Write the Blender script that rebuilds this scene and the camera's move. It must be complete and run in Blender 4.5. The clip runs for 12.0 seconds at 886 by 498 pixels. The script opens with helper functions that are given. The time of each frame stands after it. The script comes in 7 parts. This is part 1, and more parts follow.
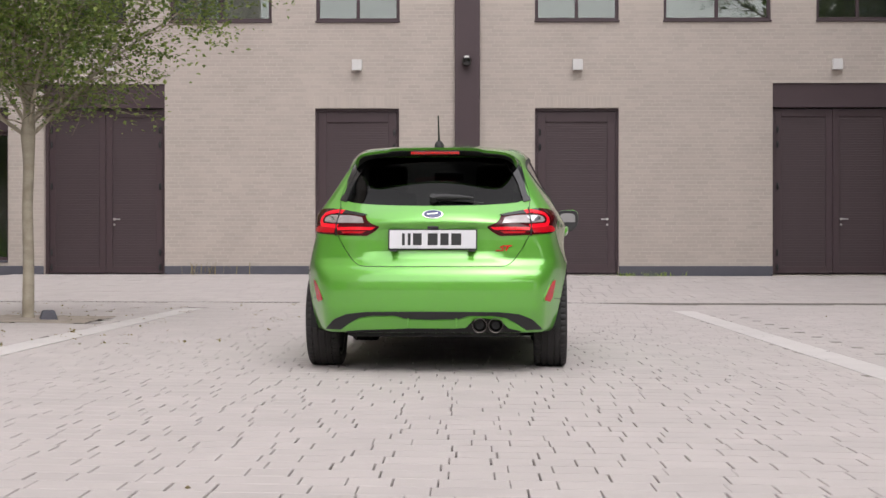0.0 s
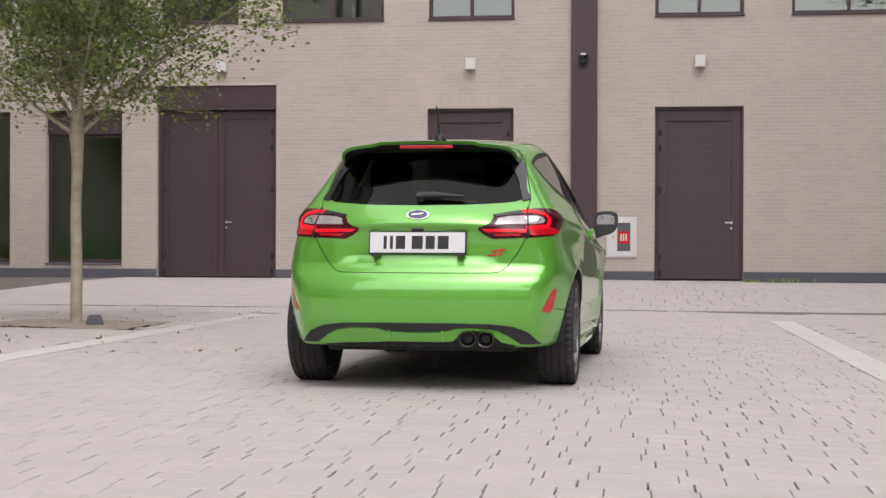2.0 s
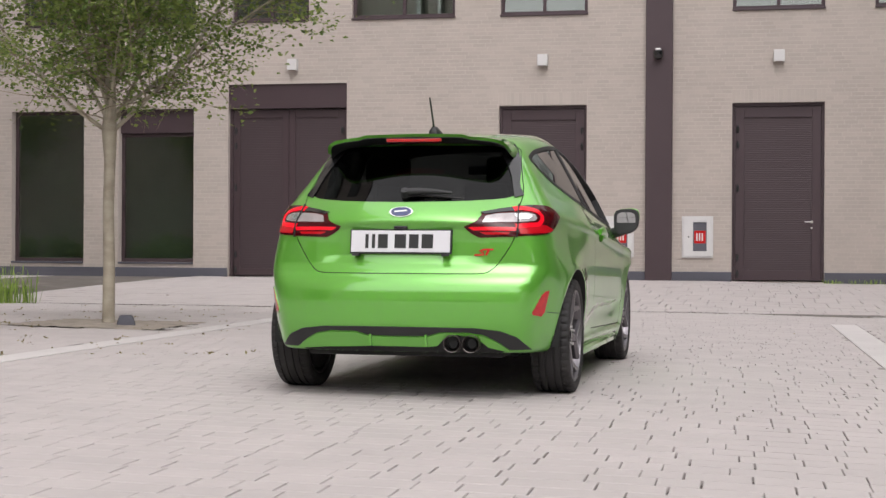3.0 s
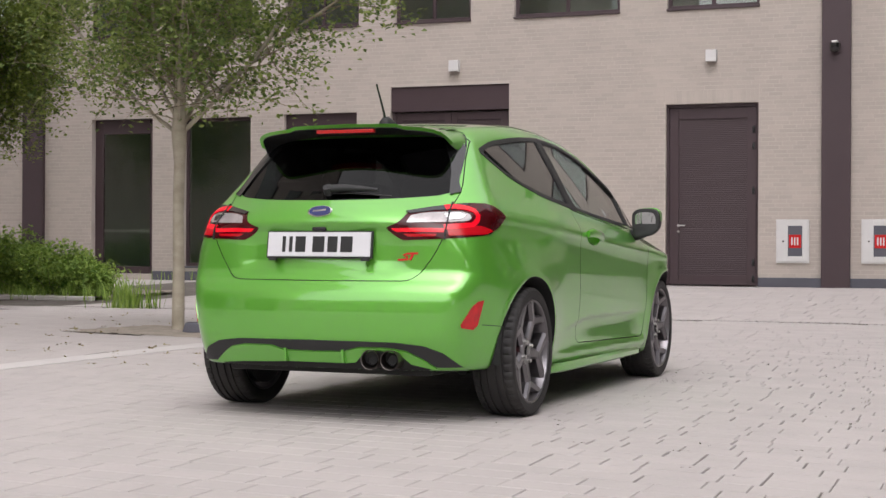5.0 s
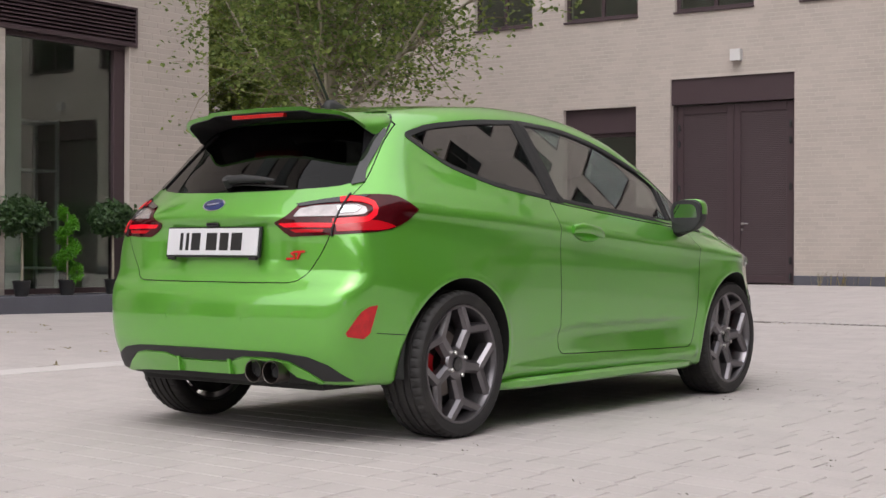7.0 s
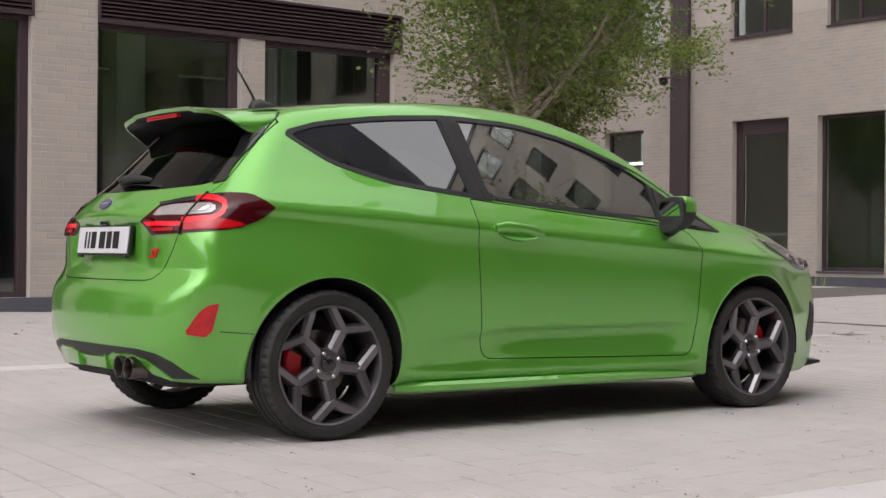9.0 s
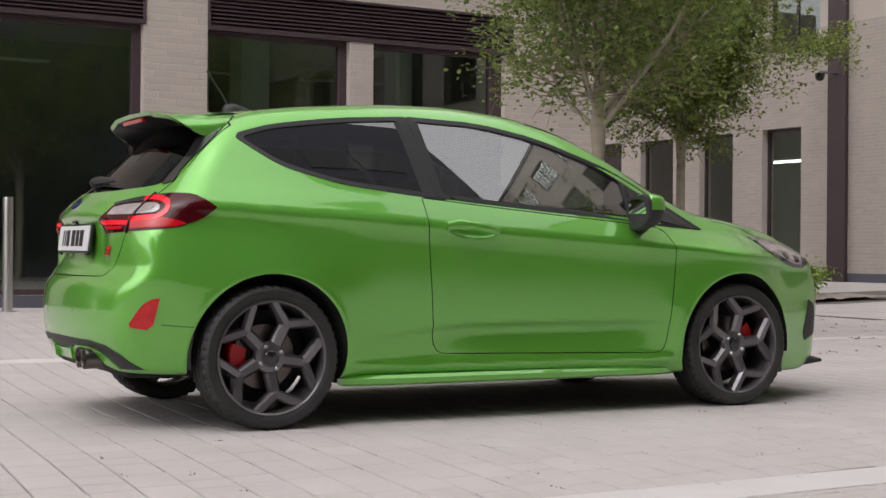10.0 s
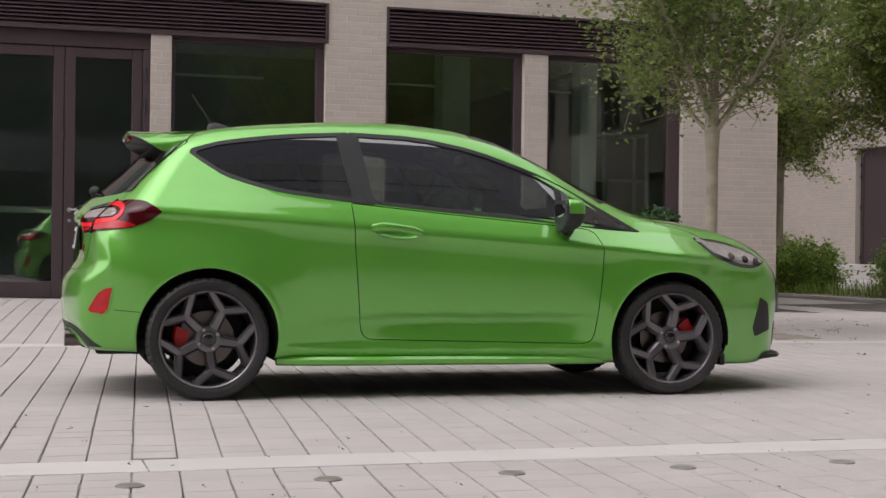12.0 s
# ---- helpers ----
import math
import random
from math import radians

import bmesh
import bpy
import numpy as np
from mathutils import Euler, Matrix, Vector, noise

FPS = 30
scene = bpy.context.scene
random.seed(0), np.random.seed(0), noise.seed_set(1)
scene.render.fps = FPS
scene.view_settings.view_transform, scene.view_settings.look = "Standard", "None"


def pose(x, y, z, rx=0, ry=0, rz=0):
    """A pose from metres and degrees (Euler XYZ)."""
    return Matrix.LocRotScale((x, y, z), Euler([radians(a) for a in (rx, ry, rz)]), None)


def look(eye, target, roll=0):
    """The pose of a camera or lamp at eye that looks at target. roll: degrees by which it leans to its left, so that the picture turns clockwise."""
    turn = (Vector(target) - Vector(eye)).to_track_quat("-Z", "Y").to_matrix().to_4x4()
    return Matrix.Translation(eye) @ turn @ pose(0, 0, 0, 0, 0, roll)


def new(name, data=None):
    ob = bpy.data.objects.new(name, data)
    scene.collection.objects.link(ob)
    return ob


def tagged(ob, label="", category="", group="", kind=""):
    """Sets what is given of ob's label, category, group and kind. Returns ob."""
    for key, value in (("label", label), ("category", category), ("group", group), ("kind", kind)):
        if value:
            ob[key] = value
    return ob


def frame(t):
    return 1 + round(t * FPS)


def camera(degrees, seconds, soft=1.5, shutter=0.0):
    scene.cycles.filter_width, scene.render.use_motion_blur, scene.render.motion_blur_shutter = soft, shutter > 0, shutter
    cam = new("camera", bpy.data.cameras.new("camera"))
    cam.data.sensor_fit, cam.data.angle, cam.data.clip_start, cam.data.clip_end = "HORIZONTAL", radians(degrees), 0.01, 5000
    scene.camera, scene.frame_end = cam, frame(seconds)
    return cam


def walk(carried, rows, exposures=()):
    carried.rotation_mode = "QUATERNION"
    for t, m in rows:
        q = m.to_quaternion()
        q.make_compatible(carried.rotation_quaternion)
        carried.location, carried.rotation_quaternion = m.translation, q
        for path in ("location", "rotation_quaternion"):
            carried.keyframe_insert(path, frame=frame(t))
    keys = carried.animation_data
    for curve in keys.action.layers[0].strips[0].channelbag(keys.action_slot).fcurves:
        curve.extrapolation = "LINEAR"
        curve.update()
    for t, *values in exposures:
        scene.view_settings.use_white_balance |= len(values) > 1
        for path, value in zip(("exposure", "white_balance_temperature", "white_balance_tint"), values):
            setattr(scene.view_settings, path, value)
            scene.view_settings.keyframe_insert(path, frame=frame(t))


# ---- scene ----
cam = camera(33.0, 12.0)
PATH = [
    (0, (0.179, -9.616, 0.78), (0.148, -7.616, 0.773), 0.0),
    (0.5, (0.394, -9.397, 0.78), (0.315, -7.398, 0.777), 0.1),
    (1, (0.629, -9.135, 0.78), (0.5, -7.139, 0.778), 0.2),
    (1.5, (0.865, -8.909, 0.78), (0.683, -6.917, 0.778), 0.3),
    (2, (1.125, -8.635, 0.78), (0.875, -6.65, 0.778), 0.2),
    (2.5, (1.378, -8.351, 0.78), (1.06, -6.376, 0.775), 0.2),
    (3, (1.659, -8.081, 0.78), (1.274, -6.118, 0.777), 0.3),
    (5, (2.865, -6.83, 0.778), (2.173, -4.954, 0.781), 0.3),
    (5.5, (3.191, -6.436, 0.778), (2.401, -4.599, 0.78), 0.2),
    (6, (3.543, -6.028, 0.778), (2.644, -4.242, 0.78), 0.3),
    (6.5, (3.873, -5.593, 0.777), (2.847, -3.876, 0.778), 0.4),
    (7, (4.26, -5.145, 0.777), (3.12, -3.502, 0.778), 0.2),
    (7.5, (4.691, -4.681, 0.776), (3.425, -3.133, 0.78), 0.3),
    (9.5, (6.232, -2.965, 0.767), (4.57, -1.852, 0.769), 0.4),
    (10, (6.624, -2.561, 0.767), (4.892, -1.561, 0.768), 0.4),
    (10.5, (7.078, -2.126, 0.766), (5.28, -1.251, 0.768), 0.4),
    (11, (7.501, -1.734, 0.766), (5.651, -0.974, 0.768), 0.4),
    (11.5, (7.933, -1.341, 0.766), (6.047, -0.678, 0.767), 0.6),
    (12, (8.257, -1.07, 0.766), (6.342, -0.491, 0.767), 0.7),
]
walk(cam, [(t, look(eye, target, roll)) for t, eye, target, roll in PATH], [(0.0, -0.23, 6500, 14), (5.0, -0.24, 6500, 14), (9.5, -0.32, 6500, 14), (12.0, -0.37, 6500, 14)])

# ---- world and light ----
world = bpy.data.worlds.new("overcast_sky")
scene.world = world
world.use_nodes = True
wn, wl = world.node_tree.nodes, world.node_tree.links
sky = wn.new("ShaderNodeTexSky")
sky.sky_type, sky.sun_disc = "NISHITA", False
sky.sun_elevation, sky.sun_rotation = radians(54), radians(156)
sky.air_density, sky.dust_density, sky.ozone_density = 1.0, 4.0, 1.0
pale = wn.new("ShaderNodeHueSaturation")
pale.inputs["Saturation"].default_value = 0.12
wl.new(sky.outputs["Color"], pale.inputs["Color"])
# an even cloud cover, brighter towards the zenith, over the clear sky
up, rise, cloud = wn.new("ShaderNodeTexCoord"), wn.new("ShaderNodeSeparateXYZ"), wn.new("ShaderNodeMapRange")
wl.new(up.outputs["Generated"], rise.inputs["Vector"])
wl.new(rise.outputs["Z"], cloud.inputs["Value"])
cloud.inputs["To Min"].default_value, cloud.inputs["To Max"].default_value = 4.9, 4.6
cover = wn.new("ShaderNodeMix")
cover.data_type = "RGBA"
cover.inputs["Factor"].default_value = 0.65
wl.new(pale.outputs["Color"], cover.inputs["A"])
wl.new(cloud.outputs["Result"], cover.inputs["B"])
wl.new(cover.outputs["Result"], wn["Background"].inputs["Color"])
wn["Background"].inputs["Strength"].default_value = 0.455

sun = new("sun", bpy.data.lights.new("sun", "SUN"))
sun.data.energy, sun.data.angle, sun.data.color = 0.45, radians(50), (1.0, 0.94, 0.95)
sun.matrix_world = look((8, -15, 28), (0, 3, 0))

# ---- materials ----


def node_material(name):
    m = bpy.data.materials.new(name)
    m.use_nodes = True
    return m, m.node_tree.nodes, m.node_tree.links, m.node_tree.nodes["Principled BSDF"]


def surface(name, colour, rough=0.6, metal=0.0, vary=0.12, scale=3.0, fine=60.0, bump=0.15, coat=0.0, spread="", spread_amount=0.0,
            stretch=(1, 1, 1), specular=0.5, stain=None, stain_scale=0.8, stain_amount=0.0):
    """A surface of one colour with broad stains and fine grain, in metres of the world."""
    m, n, l, b = node_material(name)
    geo = n.new("ShaderNodeNewGeometry")
    mapping = n.new("ShaderNodeMapping")
    mapping.inputs["Scale"].default_value = stretch
    l.new(geo.outputs["Position"], mapping.inputs["Vector"])
    broad, grain = n.new("ShaderNodeTexNoise"), n.new("ShaderNodeTexNoise")
    broad.inputs["Scale"].default_value, broad.inputs["Detail"].default_value = scale, 5
    grain.inputs["Scale"].default_value, grain.inputs["Detail"].default_value = fine, 3
    l.new(mapping.outputs["Vector"], broad.inputs["Vector"])
    l.new(mapping.outputs["Vector"], grain.inputs["Vector"])
    mixer = n.new("ShaderNodeMath")
    mixer.operation = "MULTIPLY_ADD"
    l.new(grain.outputs["Fac"], mixer.inputs[0])
    mixer.inputs[1].default_value = 0.5
    l.new(broad.outputs["Fac"], mixer.inputs[2])
    value = n.new("ShaderNodeMapRange")
    value.inputs["From Min"].default_value, value.inputs["From Max"].default_value = 0.35, 1.15
    value.inputs["To Min"].default_value, value.inputs["To Max"].default_value = 1 - vary, 1 + vary
    l.new(mixer.outputs["Value"], value.inputs["Value"])
    last = value.outputs["Result"]
    if spread:
        if spread == "island":
            source = geo.outputs["Random Per Island"]
        else:
            source = n.new("ShaderNodeObjectInfo").outputs["Random"]
        each = n.new("ShaderNodeMapRange")
        each.inputs["To Min"].default_value, each.inputs["To Max"].default_value = 1 - spread_amount, 1 + spread_amount
        l.new(source, each.inputs["Value"])
        both = n.new("ShaderNodeMath")
        both.operation = "MULTIPLY"
        l.new(last, both.inputs[0])
        l.new(each.outputs["Result"], both.inputs[1])
        last = both.outputs["Value"]
    tint = n.new("ShaderNodeVectorMath")
    tint.operation = "SCALE"
    tint.inputs[0].default_value = colour
    l.new(last, tint.inputs["Scale"])
    out = tint.outputs["Vector"]
    if stain:
        spots = n.new("ShaderNodeTexNoise")
        spots.inputs["Scale"].default_value, spots.inputs["Detail"].default_value = stain_scale, 6
        l.new(geo.outputs["Position"], spots.inputs["Vector"])
        where = n.new("ShaderNodeMapRange")
        where.inputs["From Min"].default_value, where.inputs["From Max"].default_value = 0.52, 0.72
        where.inputs["To Max"].default_value = stain_amount
        l.new(spots.outputs["Fac"], where.inputs["Value"])
        mix = n.new("ShaderNodeMix")
        mix.data_type = "RGBA"
        l.new(where.outputs["Result"], mix.inputs["Factor"])
        l.new(out, mix.inputs["A"])
        mix.inputs["B"].default_value = (*stain, 1)
        out = mix.outputs["Result"]
    l.new(out, b.inputs["Base Color"])
    b.inputs["Roughness"].default_value, b.inputs["Metallic"].default_value = rough, metal
    b.inputs["Coat Weight"].default_value, b.inputs["Coat Roughness"].default_value = coat, 0.03
    b.inputs["Specular IOR Level"].default_value = specular
    if bump:
        relief = n.new("ShaderNodeBump")
        relief.inputs["Strength"].default_value, relief.inputs["Distance"].default_value = bump, 0.004
        l.new(mixer.outputs["Value"], relief.inputs["Height"])
        l.new(relief.outputs["Normal"], b.inputs["Normal"])
    return m


def pane(name, tint, mirror=0.05, rough=0.0):
    """Thin glass: clear with a tint, and a mirror that grows towards grazing views from either side."""
    m, n, l, b = node_material(name)
    clear, gloss, mix, edge = (n.new("ShaderNode" + k) for k in ("BsdfTransparent", "BsdfGlossy", "MixShader", "LayerWeight"))
    clear.inputs["Color"].default_value = (*tint, 1)
    gloss.inputs["Roughness"].default_value = rough
    edge.inputs["Blend"].default_value = 0.5
    fifth, share = n.new("ShaderNodeMath"), n.new("ShaderNodeMath")
    fifth.operation, share.operation = "POWER", "MULTIPLY_ADD"
    l.new(edge.outputs["Facing"], fifth.inputs[0])
    fifth.inputs[1].default_value = 5.0
    l.new(fifth.outputs["Value"], share.inputs[0])
    share.inputs[1].default_value, share.inputs[2].default_value = 1 - mirror, mirror
    l.new(share.outputs["Value"], mix.inputs["Fac"])
    l.new(clear.outputs["BSDF"], mix.inputs[1])
    l.new(gloss.outputs["BSDF"], mix.inputs[2])
    l.new(mix.outputs["Shader"], n["Material Output"].inputs["Surface"])
    return m


def glow(name, colour, strength, base=(0.3, 0.02, 0.01)):
    m, n, l, b = node_material(name)
    b.inputs["Base Color"].default_value = (*base, 1)
    b.inputs["Roughness"].default_value = 0.2
    b.inputs["Emission Color"].default_value, b.inputs["Emission Strength"].default_value = (*colour, 1), strength
    return m


def car_paint(name, colour):
    """Metallic lacquer: fine flakes under a clear coat."""
    m, n, l, b = node_material(name)
    coord, flakes, shade = n.new("ShaderNodeTexCoord"), n.new("ShaderNodeTexVoronoi"), n.new("ShaderNodeMapRange")
    flakes.inputs["Scale"].default_value = 900
    l.new(coord.outputs["Object"], flakes.inputs["Vector"])
    dust = n.new("ShaderNodeTexNoise")
    dust.inputs["Scale"].default_value = 2.5
    l.new(coord.outputs["Object"], dust.inputs["Vector"])
    l.new(flakes.outputs["Distance"], shade.inputs["Value"])
    shade.inputs["To Min"].default_value, shade.inputs["To Max"].default_value = 0.93, 1.07
    tint = n.new("ShaderNodeVectorMath")
    tint.operation = "SCALE"
    tint.inputs[0].default_value = colour
    l.new(shade.outputs["Result"], tint.inputs["Scale"])
    l.new(tint.outputs["Vector"], b.inputs["Base Color"])
    b.inputs["Metallic"].default_value, b.inputs["Roughness"].default_value = 0.45, 0.30
    b.inputs["Coat Weight"].default_value, b.inputs["Coat Roughness"].default_value = 1.0, 0.012
    b.inputs["Coat IOR"].default_value = 1.7
    return m


M = {}
M["paint"] = car_paint("green_lacquer", (0.130, 0.445, 0.046))
M["gloss_black"] = surface("gloss_black_trim", (0.012, 0.012, 0.013), 0.12, vary=0.1, bump=0, coat=0.5)
M["matt_black"] = surface("matt_black_plastic", (0.02, 0.02, 0.021), 0.55, vary=0.2, fine=400, bump=0.2)
M["underbody"] = surface("dark_underbody", (0.012, 0.012, 0.012), 0.8, vary=0.3, fine=50, bump=0.2)
M["rubber"] = surface("tyre_rubber", (0.021, 0.0195, 0.0195), 0.72, vary=0.25, scale=8, fine=300, bump=0.15, stain=(0.06, 0.055, 0.05), stain_scale=6, stain_amount=0.35)
M["alloy"] = surface("grey_alloy", (0.19, 0.18, 0.19), 0.30, 0.85, vary=0.1, scale=6, fine=300, bump=0.03)
M["steel"] = surface("brushed_steel", (0.55, 0.54, 0.52), 0.3, 1.0, vary=0.1, fine=200, bump=0.05)
M["dark_steel"] = surface("heated_steel", (0.16, 0.14, 0.13), 0.3, 1.0, vary=0.2, scale=20, fine=200, bump=0.05)
M["chrome"] = surface("chrome", (0.8, 0.8, 0.8), 0.08, 1.0, vary=0.03, bump=0)
M["mirror"] = surface("mirror_glass", (0.50, 0.52, 0.53), 0.01, 1.0, vary=0.01, bump=0)
M["caliper"] = surface("red_caliper", (0.60, 0.008, 0.015), 0.35, vary=0.1, bump=0.05)
M["red_plastic"] = surface("red_reflector", (0.52, 0.004, 0.008), 0.2, vary=0.4, scale=30, fine=160, bump=0.25, coat=0.35)
M["red_lens"] = surface("dark_red_lens", (0.055, 0.002, 0.004), 0.08, vary=0.3, scale=25, fine=120, bump=0.0, specular=0.35)
M["red_bar"] = surface("red_lens", (0.42, 0.012, 0.010), 0.1, vary=0.2, scale=30, fine=150, bump=0.15, coat=1.0)
M["red_light"] = glow("lit_red_light_guide", (1.0, 0.0, 0.02), 0.60, (0.45, 0.003, 0.008))
M["red_dim"] = glow("dimly_lit_red_lens", (1.0, 0.0, 0.02), 0.20, (0.32, 0.003, 0.006))
M["clear_lens"] = surface("clear_lens", (0.42, 0.385, 0.385), 0.22, 0.4, vary=0.25, scale=25, fine=120, bump=0.2, coat=1.0)
M["badge_blue"] = surface("blue_enamel", (0.012, 0.022, 0.12), 0.15, vary=0.1, bump=0, coat=1.0)
M["badge_red"] = surface("red_enamel", (0.55, 0.015, 0.015), 0.25, vary=0.1, bump=0)
M["plate"] = surface("white_plate", (0.64, 0.64, 0.66), 0.35, vary=0.03, scale=10, bump=0.02)
M["plate_ink"] = surface("black_plate_print", (0.012, 0.012, 0.012), 0.5, vary=0.05, bump=0)
M["cloth"] = surface("dark_seat_cloth", (0.02, 0.02, 0.022), 0.9, vary=0.2, fine=500, bump=0.3)
M["glass_tint"] = pane("tinted_car_glass", (0.12, 0.13, 0.13), 0.22)
M["glass_rear"] = pane("dark_rear_glass", (0.04, 0.043, 0.046), 0.025)
M["glass_car"] = pane("light_car_glass", (0.50, 0.56, 0.53), 0.27)
M["glass_wall"] = pane("window_glass", (0.78, 0.86, 0.80), 0.13)
M["brick"] = surface("pale_brick", (0.450, 0.398, 0.355), 0.85, vary=0.10, scale=1.2, fine=90, bump=0.35, spread="island", spread_amount=0.045)
M["brick_part"] = surface("pale_brick_piece", (0.450, 0.398, 0.355), 0.85, vary=0.10, scale=1.2, fine=90, bump=0.35, spread="object", spread_amount=0.045)
M["mortar"] = surface("pale_mortar", (0.515, 0.46, 0.415), 0.95, vary=0.12, scale=2, fine=120, bump=0.3)
M["render"] = surface("beige_wall_render", (0.40, 0.355, 0.33), 0.9, vary=0.06, scale=0.5, fine=80, bump=0.15)
M["plinth"] = surface("slate_grey_plinth", (0.095, 0.095, 0.115), 0.75, vary=0.15, scale=2, fine=60, bump=0.2)
M["bronze"] = surface("dark_brown_coated_steel", (0.060, 0.038, 0.043), 0.5, 0.1, vary=0.08, scale=1.5, fine=200, bump=0.03)
M["bronze_leaf"] = surface("dark_brown_door_leaf", (0.055, 0.036, 0.040), 0.55, 0.1, vary=0.08, scale=1.5, fine=200, bump=0.03)
M["white_metal"] = surface("white_painted_metal", (0.62, 0.61, 0.60), 0.45, vary=0.05, scale=4, bump=0.03)
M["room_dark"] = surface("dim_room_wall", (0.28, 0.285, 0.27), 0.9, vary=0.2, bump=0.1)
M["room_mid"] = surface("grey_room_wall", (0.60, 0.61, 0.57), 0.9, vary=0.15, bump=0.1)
M["room_floor"] = surface("dark_room_floor", (0.26, 0.24, 0.22), 0.6, vary=0.15, bump=0.1)
M["paver"] = surface("pale_concrete_block", (0.435, 0.40, 0.386), 0.88, vary=0.10, scale=2.5, fine=140, bump=0.35, spread="island", spread_amount=0.025,
                     stain=(0.41, 0.38, 0.365), stain_scale=0.9, stain_amount=0.4)
M["paver_part"] = surface("pale_concrete_block_piece", (0.435, 0.40, 0.386), 0.88, vary=0.10, scale=2.5, fine=140, bump=0.35, spread="object", spread_amount=0.025,
                          stain=(0.41, 0.38, 0.365), stain_scale=0.9, stain_amount=0.4)
M["joint_sand"] = surface("swept_joint_sand", (0.22, 0.20, 0.18), 0.95, vary=0.3, scale=9, fine=160, bump=0.4)
M["grit"] = surface("dry_stalk_grit", (0.10, 0.09, 0.065), 0.9, vary=0.4, scale=8, fine=90, bump=0.2)
M["joint"] = surface("gritty_joint_sand", (0.13, 0.115, 0.10), 0.95, vary=0.35, scale=4, fine=120, bump=0.5, stain=(0.34, 0.31, 0.28), stain_scale=1.6, stain_amount=0.25)
M["kerb"] = surface("pale_granite_band", (0.53, 0.505, 0.49), 0.8, vary=0.08, scale=3, fine=200, bump=0.2, spread="object", spread_amount=0.05)
M["ground"] = surface("pale_paved_ground", (0.47, 0.44, 0.42), 0.9, vary=0.12, scale=1.0, fine=60, bump=0.2)
M["soil"] = surface("dry_soil", (0.30, 0.26, 0.22), 0.95, vary=0.3, scale=6, fine=60, bump=0.8)
M["stud"] = surface("worn_steel_stud", (0.30, 0.28, 0.26), 0.5, 0.6, vary=0.2, scale=20, fine=300, bump=0.2)
M["dark_pane"] = surface("dark_window_pane", (0.03, 0.035, 0.035), 0.06, vary=0.1, bump=0)
M["lit_white"] = glow("lit_white_tube", (1.0, 0.97, 0.9), 6.0, (0.8, 0.8, 0.8))
M["bark"] = surface("pale_smooth_bark", (0.36, 0.32, 0.25), 0.85, vary=0.25, scale=5, fine=60, bump=0.6, stretch=(1, 1, 2.5), stain=(0.20, 0.165, 0.12), stain_scale=7, stain_amount=0.5)
M["twig"] = surface("brown_twig", (0.24, 0.20, 0.14), 0.85, vary=0.3, scale=12, fine=80, bump=0.5, stain=(0.32, 0.28, 0.20), stain_scale=9, stain_amount=0.6)


def leafy(name, colour, light, amount=0.35):
    m, n, l, b = node_material(name)
    geo, ramp = n.new("ShaderNodeNewGeometry"), n.new("ShaderNodeMix")
    ramp.data_type = "RGBA"
    l.new(geo.outputs["Random Per Island"], ramp.inputs["Factor"])
    ramp.inputs["A"].default_value, ramp.inputs["B"].default_value = (*colour, 1), (*light, 1)
    l.new(ramp.outputs["Result"], b.inputs["Base Color"])
    b.inputs["Roughness"].default_value = 0.5
    thin, mix = n.new("ShaderNodeBsdfTranslucent"), n.new("ShaderNodeMixShader")
    l.new(ramp.outputs["Result"], thin.inputs["Color"])
    mix.inputs["Fac"].default_value = amount
    l.new(b.outputs["BSDF"], mix.inputs[1])
    l.new(thin.outputs["BSDF"], mix.inputs[2])
    l.new(mix.outputs["Shader"], n["Material Output"].inputs["Surface"])
    return m


M["leaf"] = leafy("green_tree_leaf", (0.09, 0.155, 0.036), (0.29, 0.36, 0.095), 0.45)
M["leaf_dense"] = leafy("green_dense_leaf", (0.095, 0.155, 0.03), (0.33, 0.40, 0.085), 0.48)
M["leaf_bush"] = leafy("green_shrub_leaf", (0.13, 0.24, 0.04), (0.36, 0.50, 0.10))
M["straw"] = leafy("dry_straw_leaf", (0.20, 0.15, 0.07), (0.30, 0.26, 0.12), 0.2)
M["leaf_lime"] = leafy("bright_green_topiary_leaf", (0.06, 0.25, 0.012), (0.14, 0.42, 0.02))
M["leaf_dark"] = leafy("dark_green_bay_leaf", (0.022, 0.06, 0.018), (0.06, 0.12, 0.035))

# ---- mesh helpers ----


def joined(*pieces):
    verts, faces, base = [], [], 0
    for v, f in pieces:
        v = np.asarray(v, float)
        verts.append(v)
        faces.extend([tuple(int(i) + base for i in face) for face in f])
        base += len(v)
    return np.concatenate(verts), faces


def flip(piece, sign):
    """The piece, mirrored across the car's middle where sign is -1."""
    v, f = piece
    if sign > 0:
        return piece
    return np.asarray(v) * (-1, 1, 1), [tuple(reversed(face)) for face in f]


def moved(piece, m):
    v, f = piece
    v = np.asarray(v, float)
    r, t = np.array(m.to_3x3()), np.array(m.translation)
    return v @ r.T + t, f


def box(x0, y0, z0, x1, y1, z1):
    v = [(x, y, z) for z in (z0, z1) for y in (y0, y1) for x in (x0, x1)]
    f = [(0, 2, 3, 1), (4, 5, 7, 6), (0, 1, 5, 4), (2, 6, 7, 3), (0, 4, 6, 2), (1, 3, 7, 5)]
    return np.array(v, float), f


